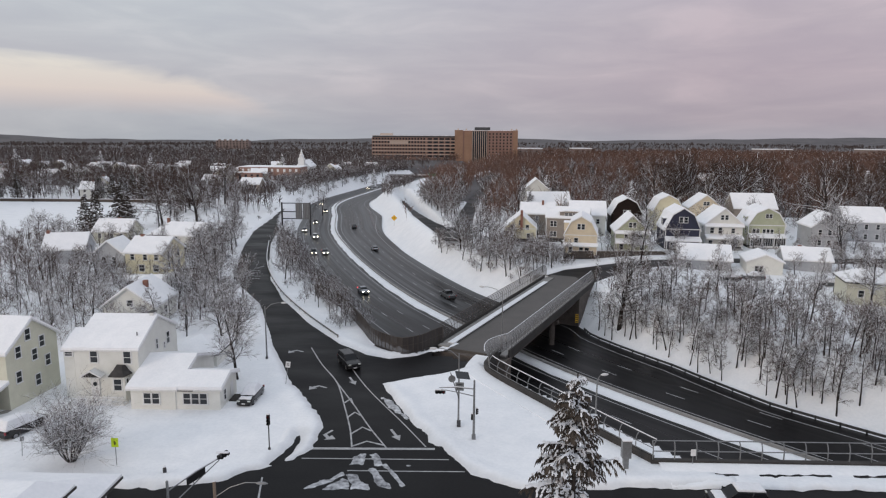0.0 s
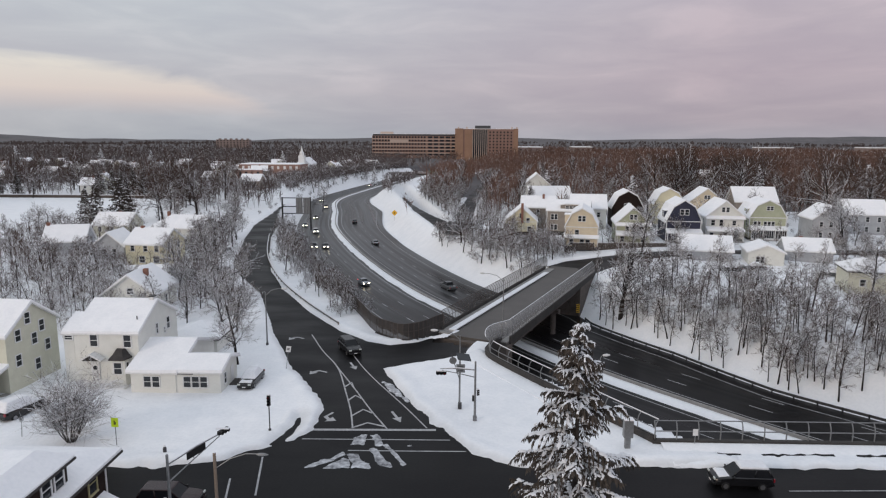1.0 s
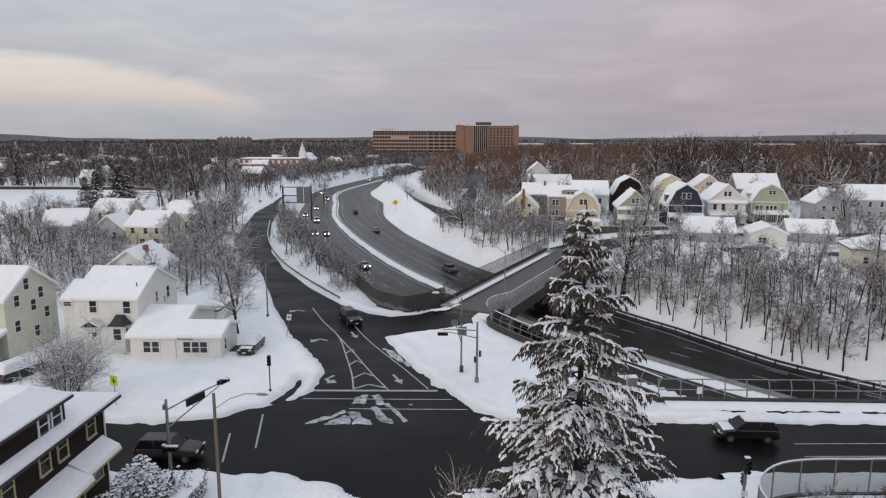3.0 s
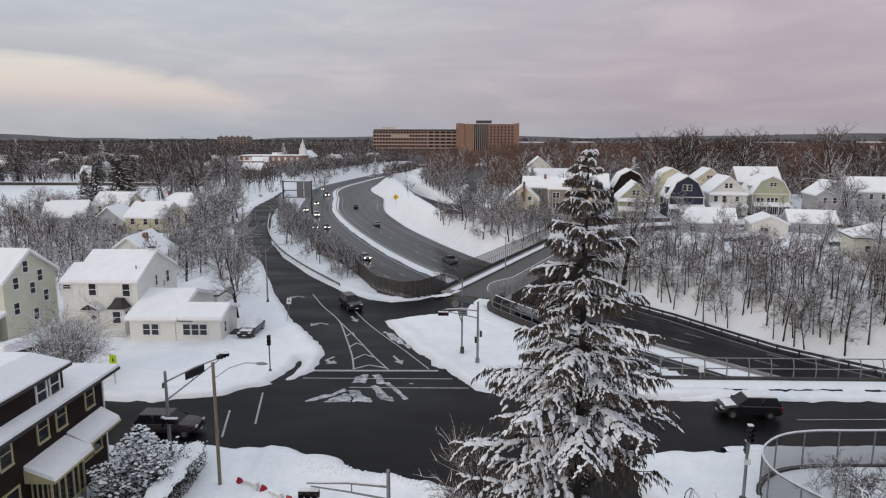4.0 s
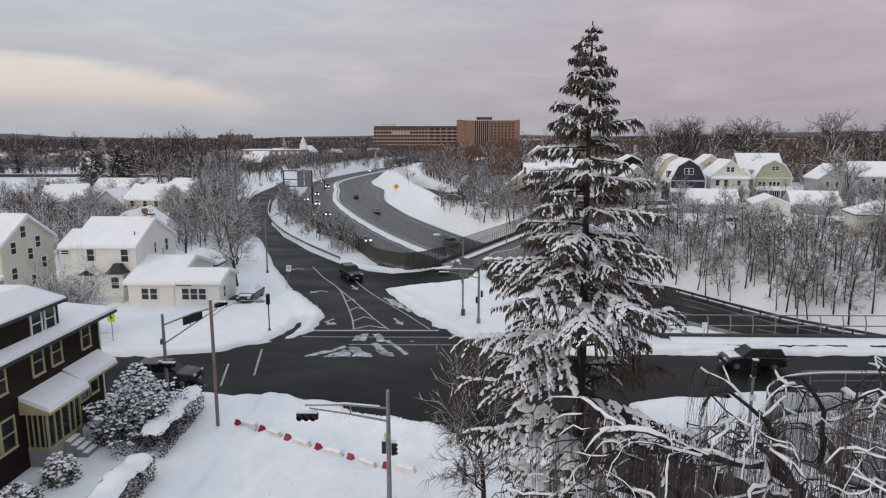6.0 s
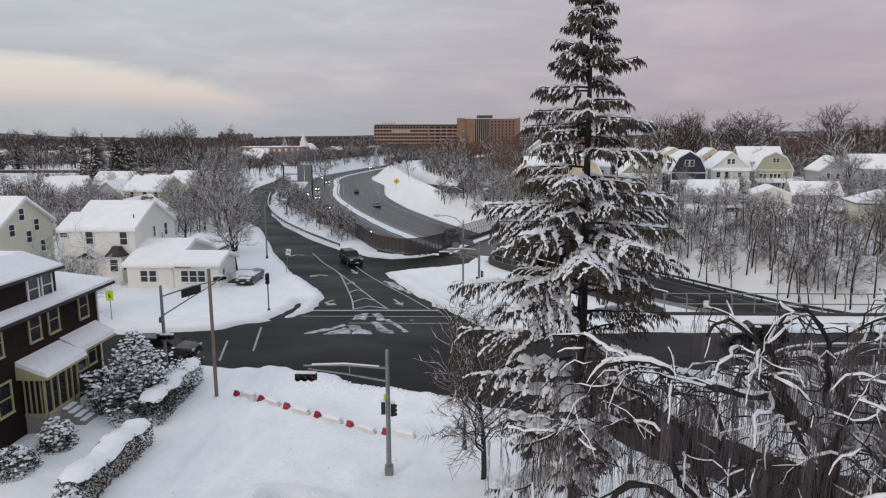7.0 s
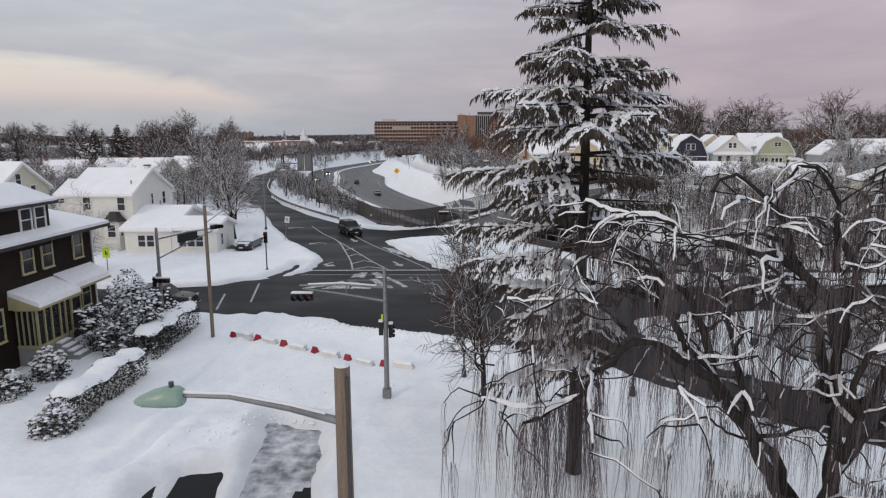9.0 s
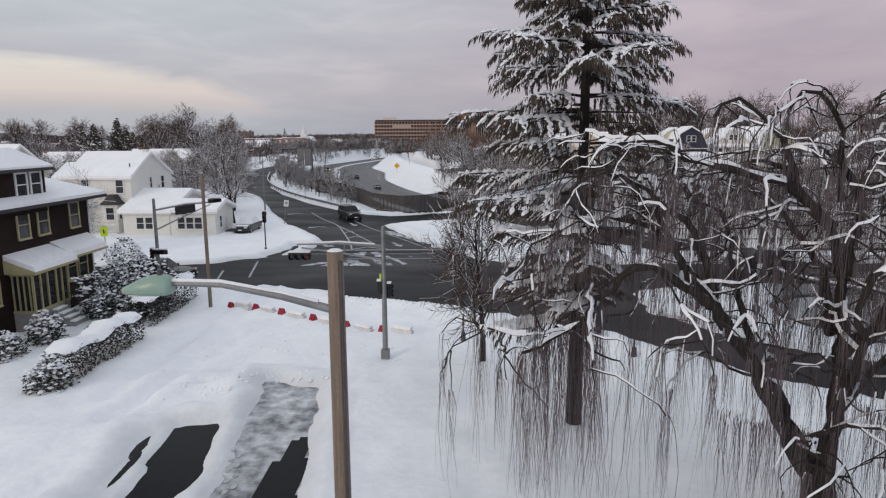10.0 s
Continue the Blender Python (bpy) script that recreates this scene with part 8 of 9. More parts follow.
for k in range(9):
    x_, y_ = -7.15 + 0.085 * k + (0.13 if k % 2 else -0.13), 19.9 - 0.32 * k
    z_ = max(ground_at(x_, y_), 0.01) + 0.012
    fp = new("footprint", mesh_of("footprint", [(x_ + math.cos(a_ * 0.785) * 0.085, y_ + math.sin(a_ * 0.785) * 0.15, z_) for a_ in range(8)], [tuple(range(8))], SLUSH))
    tagged(fp, "grey footprint pressed into the snow", "footprint", kind="structure")

# gantry sign beside the highway
gan = thing("gantry_sign", "large overhead sign seen from behind on a steel frame", "road sign", pose(-60, 240, 0))
for x_ in (-5.2, 5.4):
    part("post", box(x_ - 0.25, -0.25, -6.4, x_ + 0.25, 0.25, 6.4), BLACK, gan)
for z_ in (0.3, 2.9, 6.1):
    part("beam", box(-5.2, -0.2, z_ - 0.15, 5.4, 0.2, z_ + 0.15), BLACK, gan)
for x_ in (0.0, 2.75):
    part("panel", box(x_, -0.34, 0.1, x_ + 2.55, -0.22, 6.2), STEEL, gan, "grey ribbed back of a sign panel")
    for k in range(4):
        part("rib", box(x_ + 0.3 + 0.6 * k, -0.40, 0.1, x_ + 0.4 + 0.6 * k, -0.344, 6.2), DARK_STEEL, gan)

# ---- markings and slush on the streets ----
def flat_shape(name, label, poly, z, material, category="road marking"):
    ob = new(name, mesh_of(name, [(x_, y_, z) for x_, y_ in poly], [tuple(range(len(poly)))], material))
    return tagged(ob, label, category, kind="structure")


def stripe(points, width, z, label, material=PAINT):
    v_, f_ = strip_box(points, width / 2, z - 0.003, z)
    return tagged(new("road_marking", mesh_of("road_marking", v_, f_, material)), label, "road marking", kind="structure")


stripe([(-13.6, 59.2), (-7.5, 59.35), (-1.6, 59.5)], 0.42, 0.010, "worn white stop line")
stripe([(-14.2, 57.2), (-7, 57.3), (-0.2, 57.4)], 0.16, 0.008, "faint white crosswalk line")
stripe([(-9.5, 55.05), (-4, 55.1), (1.3, 55.2)], 0.16, 0.008, "faint white crosswalk line")
stripe(spline([(-20.6, 90.0), (-17.6, 83), (-14.4, 76.6), (-12.1, 69), (-10.6, 63.5), (-9.8, 59.6)], 1.5), 0.16, 0.008, "white lane edge line")
stripe(spline([(-14.4, 76.6), (-11.2, 69.8), (-8.6, 64), (-6.4, 59.6)], 1.5), 0.16, 0.012, "white lane edge line")
stripe(spline([(-16.4, 89.3), (-10.9, 76.0), (-5.2, 65.2), (-2.5, 59.9)], 1.5), 0.14, 0.008, "white lane edge line")
for (a_, b_, c_) in (((-12.4, 70.3), (-11.8, 71.7), (-11.5, 70.4)), ((-11.4, 66.4), (-10.8, 67.8), (-10.0, 67.0)), ((-10.4, 62.4), (-9.4, 64.1), (-8.3, 63.2)), ((-9.9, 59.7), (-8.5, 60.9), (-6.7, 60.1))):
    stripe([a_, b_, c_], 0.26, 0.016, "worn white chevron")
stripe([(-16.9, 53.6), (-15.6, 47.3)], 0.16, 0.008, "white lane line")
stripe([(-18.5, 49.8), (-17.4, 45.0)], 0.16, 0.008, "white lane line")
stripe([(-33, 47.2), (-27.5, 47.3)], 0.14, 0.008, "white lane line")
stripe([(27.5, 49.3), (41, 49.8)], 0.12, 0.014, "white lane line")
stripe([(27.2, 47.2), (36, 47.5)], 0.12, 0.014, "white lane line")


def arrow(x, y, turn, bend):
    p_ = [(-0.14, -1.3), (0.14, -1.3), (0.14, 0.3), (0.5, 0.3), (0.0, 1.5), (-0.5, 0.3), (-0.14, 0.3)]
    if bend:
        p_ = [(-0.14, -1.0), (0.14, -1.0), (0.14, 0.35), (-0.7, 0.75), (-0.7, 1.15), (-1.6, 0.4), (-0.7, -0.1), (-0.7, 0.3), (-0.14, 0.05)]
    c_, s_ = math.cos(radians(turn)), math.sin(radians(turn))
    flat_shape("lane_arrow", "worn white lane arrow", [(x + a * c_ - b * s_, y + a * s_ + b * c_) for a, b in p_], 0.009, PAINT)


arrow(-16.2, 75.3, 60, True)
arrow(-22.2, 88.6, 60, True)
arrow(-12.6, 77.3, 204, False)
arrow(-5.8, 62.5, 204, False)
arrow(-12.9, 62.4, 150, True)


def slush(poly, label="patch of packed dirty snow on the asphalt", h=0.05, seed=1):
    """Packed snow worn through in places: a fine sheet whose low spots dip under the asphalt."""
    p_ = np.array(poly)
    step = 0.13
    xs_, ys_ = np.arange(p_[:, 0].min() - 0.3, p_[:, 0].max() + 0.3, step), np.arange(p_[:, 1].min() - 0.3, p_[:, 1].max() + 0.3, step)
    X_, Y_ = np.meshgrid(xs_, ys_)
    d_ = -polygon_distance(X_, Y_, poly)
    ang_ = np.arctan2(X_ + 8.3, 62.0 - Y_)
    u_, w_ = ang_ * 6.0, Y_ * 0.5
    n_ = value_noise(u_, w_ * 0.35, 0.35, seed) * 0.5 + value_noise(X_, Y_, 0.8, seed + 40) * 0.4 + value_noise(X_, Y_, 0.27, seed + 80) * 0.25
    Z_ = np.clip(np.clip(d_ / 0.25, -1, 1) * 0.5 + n_ * 0.62 - 0.02, -0.6, 1) * h
    id_ = np.arange(X_.size).reshape(X_.shape)
    q_ = np.stack([id_[:-1, :-1], id_[:-1, 1:], id_[1:, 1:], id_[1:, :-1]], -1).reshape(-1, 4)
    q_ = q_[(Z_.ravel()[q_] > 0).any(1)]
    tagged(new("slush", mesh_of("slush", np.stack([X_, Y_, Z_ + 0.004], -1).reshape(-1, 3).tolist(), q_.tolist(), (TRODDEN if h < 0.1 else SNOW), True)), label, "snow", kind="structure")


slush([(-12.6, 51.9), (-10.8, 53.6), (-9.9, 54.6), (-9.7, 54.2), (-10.9, 52.8)], seed=2)
slush([(-11.2, 51.7), (-9.6, 53.6), (-9.0, 53.5), (-8.9, 51.9)], h=0.07, seed=3)
slush([(-8.6, 51.9), (-9.2, 54.2), (-8.4, 54.4), (-7.1, 51.9)], h=0.07, seed=4)
slush([(-6.3, 52.2), (-7.7, 55.4), (-7.2, 55.6), (-5.3, 52.3)], seed=5)
slush([(-9.6, 56.0), (-9.3, 57.8), (-8.2, 58.2), (-8.3, 56.3)], seed=6)
slush([(-7.0, 56.0), (-7.8, 58.2), (-7.3, 58.3), (-6.3, 56.2)], seed=7)
slush([(-4.3, 52.4), (-6.3, 56.2), (-6.1, 56.4), (-4.0, 52.6)], seed=8)
slush([(-8.0, 72.4), (-6.2, 69.4), (-4.6, 66.4), (-4.9, 66.0), (-6.8, 69.0), (-8.5, 72.0)], seed=9)
slush([(-5.0, 87.8), (-1.0, 89.9), (0.8, 92.8), (0.2, 93.4), (-2.0, 90.8), (-5.4, 88.6)], h=0.25, seed=10, label="ploughed heap of snow at the bridge end")


# striped marker at the bridge abutment beside the highway
hm = thing("hazard_marker", "orange and black striped hazard marker at the bridge abutment", "road sign", pose(24.0, 122.6, HW_Z, 0, 0, 10))
part("post", tube([(0, 0.06, -0.3), (0, 0.06, 1.6)], 0.04, 6), DARK_STEEL, hm)
part("panel", box(-0.35, -0.03, 0.9, 0.35, 0.02, 2.6, 0.01), ORANGE_SIGN, hm, "orange panel")
for k in range(4):
    part("stripe", prism([(-0.35, 1.0 + 0.4 * k), (-0.35, 1.16 + 0.4 * k), (0.35, 1.34 + 0.4 * k), (0.35, 1.18 + 0.4 * k)], -0.036, -0.032), BLACK, hm, "black diagonal stripe")
# ---- vehicles ----
CAR_CACHE = {}


def frustum(low, high, bevel, segments=2):
    """A solid between two level rectangles (x0, x1, half width, z), with rounded edges."""
    bm = bmesh.new()
    rings = [[bm.verts.new((x, w * s, z)) for x, s in ((x0, -1), (x1, -1), (x1, 1), (x0, 1))] for x0, x1, w, z in (low, high)]
    a, b = rings
    bm.faces.new(a[::-1])
    bm.faces.new(b)
    for i in range(4):
        bm.faces.new((a[i], a[(i + 1) % 4], b[(i + 1) % 4], b[i]))
    if bevel:
        bmesh.ops.bevel(bm, geom=list(bm.edges), offset=bevel, segments=segments, affect="EDGES", profile=0.5)
    return bm


def hull(stations, bevel):
    """A body from sections along x: (x, half width, bottom, shoulder, top half width, top)."""
    bm = bmesh.new()
    rings = []
    for x, w, z0, z1, w2, z2 in stations:
        rings.append([bm.verts.new((x, y, z)) for y, z in ((-w * 0.92, z0), (-w, z0 + 0.12), (-w, z1), (-w2, z2), (0, z2 + 0.03), (w2, z2), (w, z1), (w, z0 + 0.12), (w * 0.92, z0))])
    n = 9
    for a, b in zip(rings, rings[1:]):
        for i in range(n):
            bm.faces.new((a[i], b[i], b[(i + 1) % n], a[(i + 1) % n]))
    bm.faces.new(rings[0])
    bm.faces.new(rings[-1][::-1])
    bmesh.ops.recalc_face_normals(bm, faces=bm.faces)
    return bm


def car_meshes(kind, paint):
    key = (kind, paint)
    if key in CAR_CACHE:
        return CAR_CACHE[key]
    if kind == "suv":
        L, W, belt, top_ = 4.8, 1.92, 1.10, 1.74
        nose, tail, cab = 0.98, 1.06, (-1.10, 2.28, -0.35, 1.95)
    elif kind == "pickup":
        L, W, belt, top_ = 5.6, 1.98, 1.14, 1.84
        nose, tail, cab = 1.08, 1.12, (-1.30, 0.95, -0.55, 0.75)
    else:
        L, W, belt, top_ = 4.7, 1.82, 0.95, 1.43
        nose, tail, cab = 0.78, 0.88, (-1.05, 1.85, -0.20, 1.05)
    h = L / 2
    low_ = 0.30 if kind != "sedan" else 0.22

    def mesh(bm, m):
        me = bpy.data.meshes.new("car_part")
        bm.to_mesh(me)
        bm.free()
        me.materials.append(m)
        me.polygons.foreach_set("use_smooth", [len(p.vertices) < 5 and p.area < 0.25 for p in me.polygons])
        return me

    p = CAR_PAINT[paint]
    w = W / 2
    body = mesh(hull([(-h, w * 0.72, 0.40, nose - 0.22, w * 0.62, nose - 0.14), (-h + 0.10, w * 0.86, low_, nose - 0.12, w * 0.74, nose - 0.04), (-h + 0.5, w * 0.98, low_, nose - 0.06, w * 0.86, nose + 0.04), (cab[0], w, low_, belt - 0.08, w * 0.90, belt),
                      (0.2, w, low_, belt - 0.06, w * 0.93, belt + 0.01), (cab[1] - 0.2, w, low_, belt - 0.05, w * 0.93, belt + 0.01), (h - 0.25, w * 0.97, low_, tail - 0.08, w * 0.88, tail), (h - 0.06, w * 0.90, low_ + 0.06, tail - 0.14, w * 0.80, tail - 0.05), (h, w * 0.84, 0.45, tail - 0.22, w * 0.7, tail - 0.14)], 0), p)
    glass = mesh(frustum((cab[0], cab[1], w * 0.90, belt - 0.02), (cab[2], cab[3], w * 0.72, top_ - 0.05), 0.05), CAR_GLASS)
    roof = mesh(frustum((cab[2] - 0.06, cab[3] + 0.10, w * 0.755, top_ - 0.085), (cab[2] + 0.06, cab[3] - 0.02, w * 0.68, top_), 0.03), p)
    pillars = []
    for xb, xt in ((cab[0] + 0.02, cab[2]), (0.45 * cab[0] + 0.55 * cab[1], 0.5 * (cab[2] + cab[3]) + 0.15), (cab[1] - 0.04, cab[3])):
        for sy in (-1, 1):
            bm = frustum((xb - 0.05, xb + 0.07, 0.012, belt - 0.03), (xt - 0.05, xt + 0.06, 0.012, top_ - 0.06), 0)
            for v_ in bm.verts:
                v_.co.y += sy * (w * 0.905 if v_.co.z < belt else w * 0.735)
            pillars.append(mesh(bm, p))
    snow = mesh(frustum((cab[2] - 0.02, cab[3] + 0.05, w * 0.73, top_ - 0.01), (cab[2] + 0.10, cab[3] - 0.08, w * 0.64, top_ + 0.19), 0.07, 3), SNOW_TWIG)
    hood = mesh(frustum((-h + 0.35, cab[0] + 0.05, w * 0.80, nose + 0.01), (-h + 0.50, cab[0] - 0.08, w * 0.70, nose + 0.15), 0.04, 3), SNOW_TWIG)
    tyre = bmesh.new()
    add_tube(tyre, [(0, -0.11, 0), (0, -0.09, 0), (0, 0.09, 0), (0, 0.11, 0)], [0.29, 0.34, 0.34, 0.29], 18)
    rim = tube([(0, -0.115, 0), (0, 0.115, 0)], 0.21, 14)
    cap = mesh(frustum((cab[0] - 0.1, cab[1] + 0.1, w * 0.97, belt - 0.05), (cab[2] + 0.05, cab[3] - 0.05, w * 0.66, top_ + 0.30), 0.14, 3), SNOW_TWIG)
    CAR_CACHE[key] = (L, W, belt, body, glass, roof, pillars, snow, hood, cap, mesh(tyre, TYRE), mesh(rim, RIM))
    return CAR_CACHE[key]


def car(name, label, kind, paint, x, y, heading, z=0.0, lit=True, snowy=0, group=""):
    """heading: the way its nose points, in degrees from +x, counted to the left."""
    L, W, belt, body, glass, roof, pillars, snow, hood, cap, tyre, rim = car_meshes(kind, paint)
    root = thing(name, label, "car", pose(x, y, z, 0, 0, heading + 180), group)
    for n, me in (("body", body), ("glasshouse", glass), ("roof", roof)):
        part(n, me, None, root)
    for me in pillars if snowy < 3 else ():
        part("pillar", me, None, root)
    for sy in (-1, 1) if snowy < 3 else ():
        part("mirror", box(-L * 0.20, sy * (W / 2 + 0.08) - 0.09, belt - 0.02, -L * 0.20 + 0.12, sy * (W / 2 + 0.08) + 0.09, belt + 0.14, 0.03), BLACK, root)
    if snowy == 1 or snowy == 2:
        part("snow", snow, None, root, "snow on the roof")
    if snowy == 3:
        part("snow", cap, None, root, "thick snow cap over roof and windows")
    if snowy > 1:
        part("snow", hood, None, root, "snow on the bonnet")
    for sx in (-0.31, 0.30):
        for sy in (-1, 1):
            w_ = part("wheel", tyre, None, root)
            w_.location = (L * sx, sy * (W / 2 - 0.10), 0.34)
            part("rim", rim, None, w_)
    for sy in (-1, 1):
        part("headlight", box(-L / 2 - 0.02, sy * (W / 2 - 0.30) - 0.17, belt - 0.30, -L / 2 + 0.1, sy * (W / 2 - 0.30) + 0.17, belt - 0.14, 0.02), HEADLIGHT if lit else LENS, root)
        part("tail_light", box(L / 2 - 0.1, sy * (W / 2 - 0.16) - 0.10, belt - 0.34, L / 2 + 0.02, sy * (W / 2 - 0.16) + 0.10, belt - 0.06, 0.02), TAILLIGHT if lit else TAIL_OFF, root)
    part("grille", box(-L / 2 - 0.015, -W / 2 + 0.55, belt - 0.38, -L / 2 + 0.1, W / 2 - 0.55, belt - 0.16, 0.01), BLACK, root)
    part("bumper", box(-L / 2 - 0.05, -W / 2 + 0.12, 0.36, -L / 2 + 0.2, W / 2 - 0.12, 0.55, 0.03), BLACK, root)
    part("bumper", box(L / 2 - 0.2, -W / 2 + 0.12, 0.38, L / 2 + 0.05, W / 2 - 0.12, 0.58, 0.03), BLACK, root)
    part("number_plate", box(-L / 2 - 0.065, -0.2, 0.40, -L / 2 - 0.052, 0.2, 0.52), WHITE_SIGN, root, "blank pale plate")
    return root


car("suv", "black sport utility vehicle with snow on roof and bonnet", "suv", "black", 23.9, 50.2, 178, lit=False, snowy=2)
car("suv", "dark red sport utility vehicle waiting at the kerb", "suv", "dark red", -21.6, 45.6, 0, lit=False)
car("car", "black car driving down the side street", "suv", "black", -13.9, 82.8, -62, lit=False)


def on_highway(y, off):
    k = int(np.argmin(np.abs(MEDIAN[:, 1] - y)))
    q = MEDIAN[k] + M_NOR[k] * off
    return q[0], q[1], math.degrees(math.atan2(M_DIR[k, 1], M_DIR[k, 0]))


for kind_, paint_, y_, off_, lab in (("sedan", "silver", 154, -8.4, "silver car with its headlights on"), ("suv", "grey", 204, -12.2, "grey car with its headlights on"), ("sedan", "grey", 203, -8.5, "dark car with its headlights on"), ("suv", "white", 234, -8.5, "white car with its headlights on"),
                                  ("sedan", "silver", 252, -12.0, "silver car with dipped lights"), ("sedan", "black", 275, -8.4, "dark car with its headlights on"), ("suv", "grey", 318, -4.8, "grey car with its headlights on"), ("sedan", "white", 352, -8.4, "white car with its headlights on"), ("sedan", "silver", 470, -8.0, "pale car with its headlights on"), ("suv", "black", 520, -5.0, "dark car with its headlights on")):
    x_, yy_, hd = on_highway(y_, off_)
    car("car", lab + " on the highway", kind_, paint_, x_, yy_, hd, HW_Z, True, group="cars on the highway")
for kind_, paint_, y_, off_, lab in (("sedan", "silver", 206, 8.0, "silver car driving away"), ("pickup", "grey", 143, 8.2, "grey pickup driving away"), ("sedan", "grey", 262, 7.8, "grey car driving away")):
    x_, yy_, hd = on_highway(y_, off_)
    car("car" if kind_ != "pickup" else "pickup_truck", lab + " on the highway", kind_, paint_, x_, yy_, hd + 180, HW_Z, False, group="cars on the highway")
car("parked_car", "dark parked car under a thick cap of snow", "sedan", "black", -23.3, 70.6, -92, 0.15, False, 3)
car("parked_car", "dark parked car covered with snow by the cream house", "suv", "black", -44.0, 61.6, 70, 0.1, False, 3)
for x_, y_, t_, p_ in ((58.0, 135.0, 170, "black"), (63.5, 136.0, 165, "grey"), (31.5, 182.0, 100, "black"), (13.0, 198.0, 20, "grey"), (-58.5, 158, 60, "silver"), (78.0, 131.5, 165, "grey"), (54, 150.5, 175, "blue")):
    car("parked_car", "parked car under snow between the houses", "sedan", p_, x_, y_, t_, ground_at(x_, y_) - 0.1, False, 3, "parked cars")

# ---- shrubs and hedges ----
LEAF = mat("hedge_leaves", (0.018, 0.020, 0.016), (0.060, 0.060, 0.052), scale=3.0, rough=(0.7, 0.9), bump=0.1)


def leafy(name, label, category, x, y, shape, n, seed, snow=0.5, leaf=0.11, turn=0.0):
    """A shrub or hedge: many small leaves through its outer depth, with lumps of snow on the upper side. shape: a function that gives a random point and how high it lies from 0 to 1."""
    r = random.Random(seed)
    leaves, lumps = ([], []), ([], [])
    for _ in range(n):
        p, up = shape(r)
        p = Vector(p)
        d = Vector((r.uniform(-1, 1), r.uniform(-1, 1), r.uniform(-1.2, 0.4))).normalized()
        u = d.cross(Vector((r.uniform(-1, 1), r.uniform(-1, 1), r.uniform(-1, 1)))).normalized()
        v, f = leaves
        b = len(v)
        l_ = leaf * r.uniform(0.7, 1.5)
        v.extend((p, p + d * l_ * 0.5 + u * l_ * 0.28, p + d * l_, p + d * l_ * 0.5 - u * l_ * 0.28))
        f.append((b, b + 1, b + 2, b + 3))
        if r.random() < snow * (0.15 + 0.85 * up):
            v, f = lumps
            b = len(v)
            s = leaf * r.uniform(0.5, 1.15)
            q = p + Vector((0, 0, s * 0.3))
            for a in range(6):
                w = s * r.uniform(0.75, 1.2)
                v.append(q + Vector((math.cos(a * 1.047) * w, math.sin(a * 1.047) * w, -s * 0.22)))
            v.append(q + Vector((0, 0, s * r.uniform(0.35, 0.6))))
            for a in range(6):
                f.append((b + a, b + (a + 1) % 6, b + 6))
    root = thing(name, label, category, pose(x, y, at_ground(x, y, 0.0), 0, 0, turn))
    tagged(part("leaves", mesh_of("leaves", *leaves, LEAF), None, root), kind="stuff")
    tagged(part("snow", mesh_of("leaf_snow", *lumps, SNOW_TWIG, True), None, root), "lumps of snow on the leaves", kind="stuff")
    return root


def ball_shape(rx, ry, rz, lump=0.0):
    def f(r):
        while True:
            p = Vector((r.uniform(-1, 1), r.uniform(-1, 1), r.uniform(-0.1, 1)))
            if 0.45 < p.length < 1.0:
                break
        k = 1 + lump * math.sin(p.x * 5 + 1) * math.cos(p.y * 6) + lump * 0.6 * math.sin(p.z * 9 + p.x * 4)
        return (p.x * rx * k, p.y * ry * k, max(0.02, p.z) * rz * k), max(0.0, p.z)
    return f


def hedge_shape(length, width, height):
    def f(r):
        x, side = r.uniform(-length / 2, length / 2), r.random()
        wob = 0.12 * math.sin(x * 2.1) + 0.06 * math.sin(x * 5.3 + 1)
        if side < 0.42:
            return (x, r.uniform(-width / 2, width / 2), height + wob + r.uniform(-0.18, 0.02)), 1.0
        s = -1 if side < 0.71 else 1
        z = r.uniform(0, 1)
        return (x, s * (width / 2 + wob * 0.5 - r.uniform(0, 0.2)), z * (height + wob)), 0.25 * z
    return f


leafy("rhododendron", "large snow-covered evergreen shrub beside the dark house", "shrub", -19.5, 36.9, ball_shape(2.5, 2.6, 3.5, 0.28), 8000, 1, 0.42, 0.14)
leafy("hedge", "clipped dark hedge with a thick cap of snow", "hedge", -16.55, 28.4, hedge_shape(6.4, 1.35, 1.35), 7000, 2, 0.16, 0.10, 90)
leafy("hedge", "clipped dark hedge with a thick cap of snow near the street", "hedge", -17.45, 37.2, hedge_shape(7.0, 1.5, 1.5), 6000, 3, 0.10, 0.10, 92)
leafy("hedge", "rounded snow-dusted end bush of the hedge", "hedge", -16.5, 24.6, ball_shape(0.95, 0.95, 1.3, 0.1), 1500, 4, 0.45, 0.12)
leafy("shrub", "small round shrub dusted with snow by the steps", "shrub", -20.9, 31.2, ball_shape(0.95, 0.9, 1.5, 0.1), 1500, 5, 0.6, 0.12)
leafy("shrub", "clipped round shrub under a snow cap", "shrub", -21.4, 28.4, ball_shape(1.25, 1.2, 1.25, 0.05), 1800, 6, 0.3, 0.12)
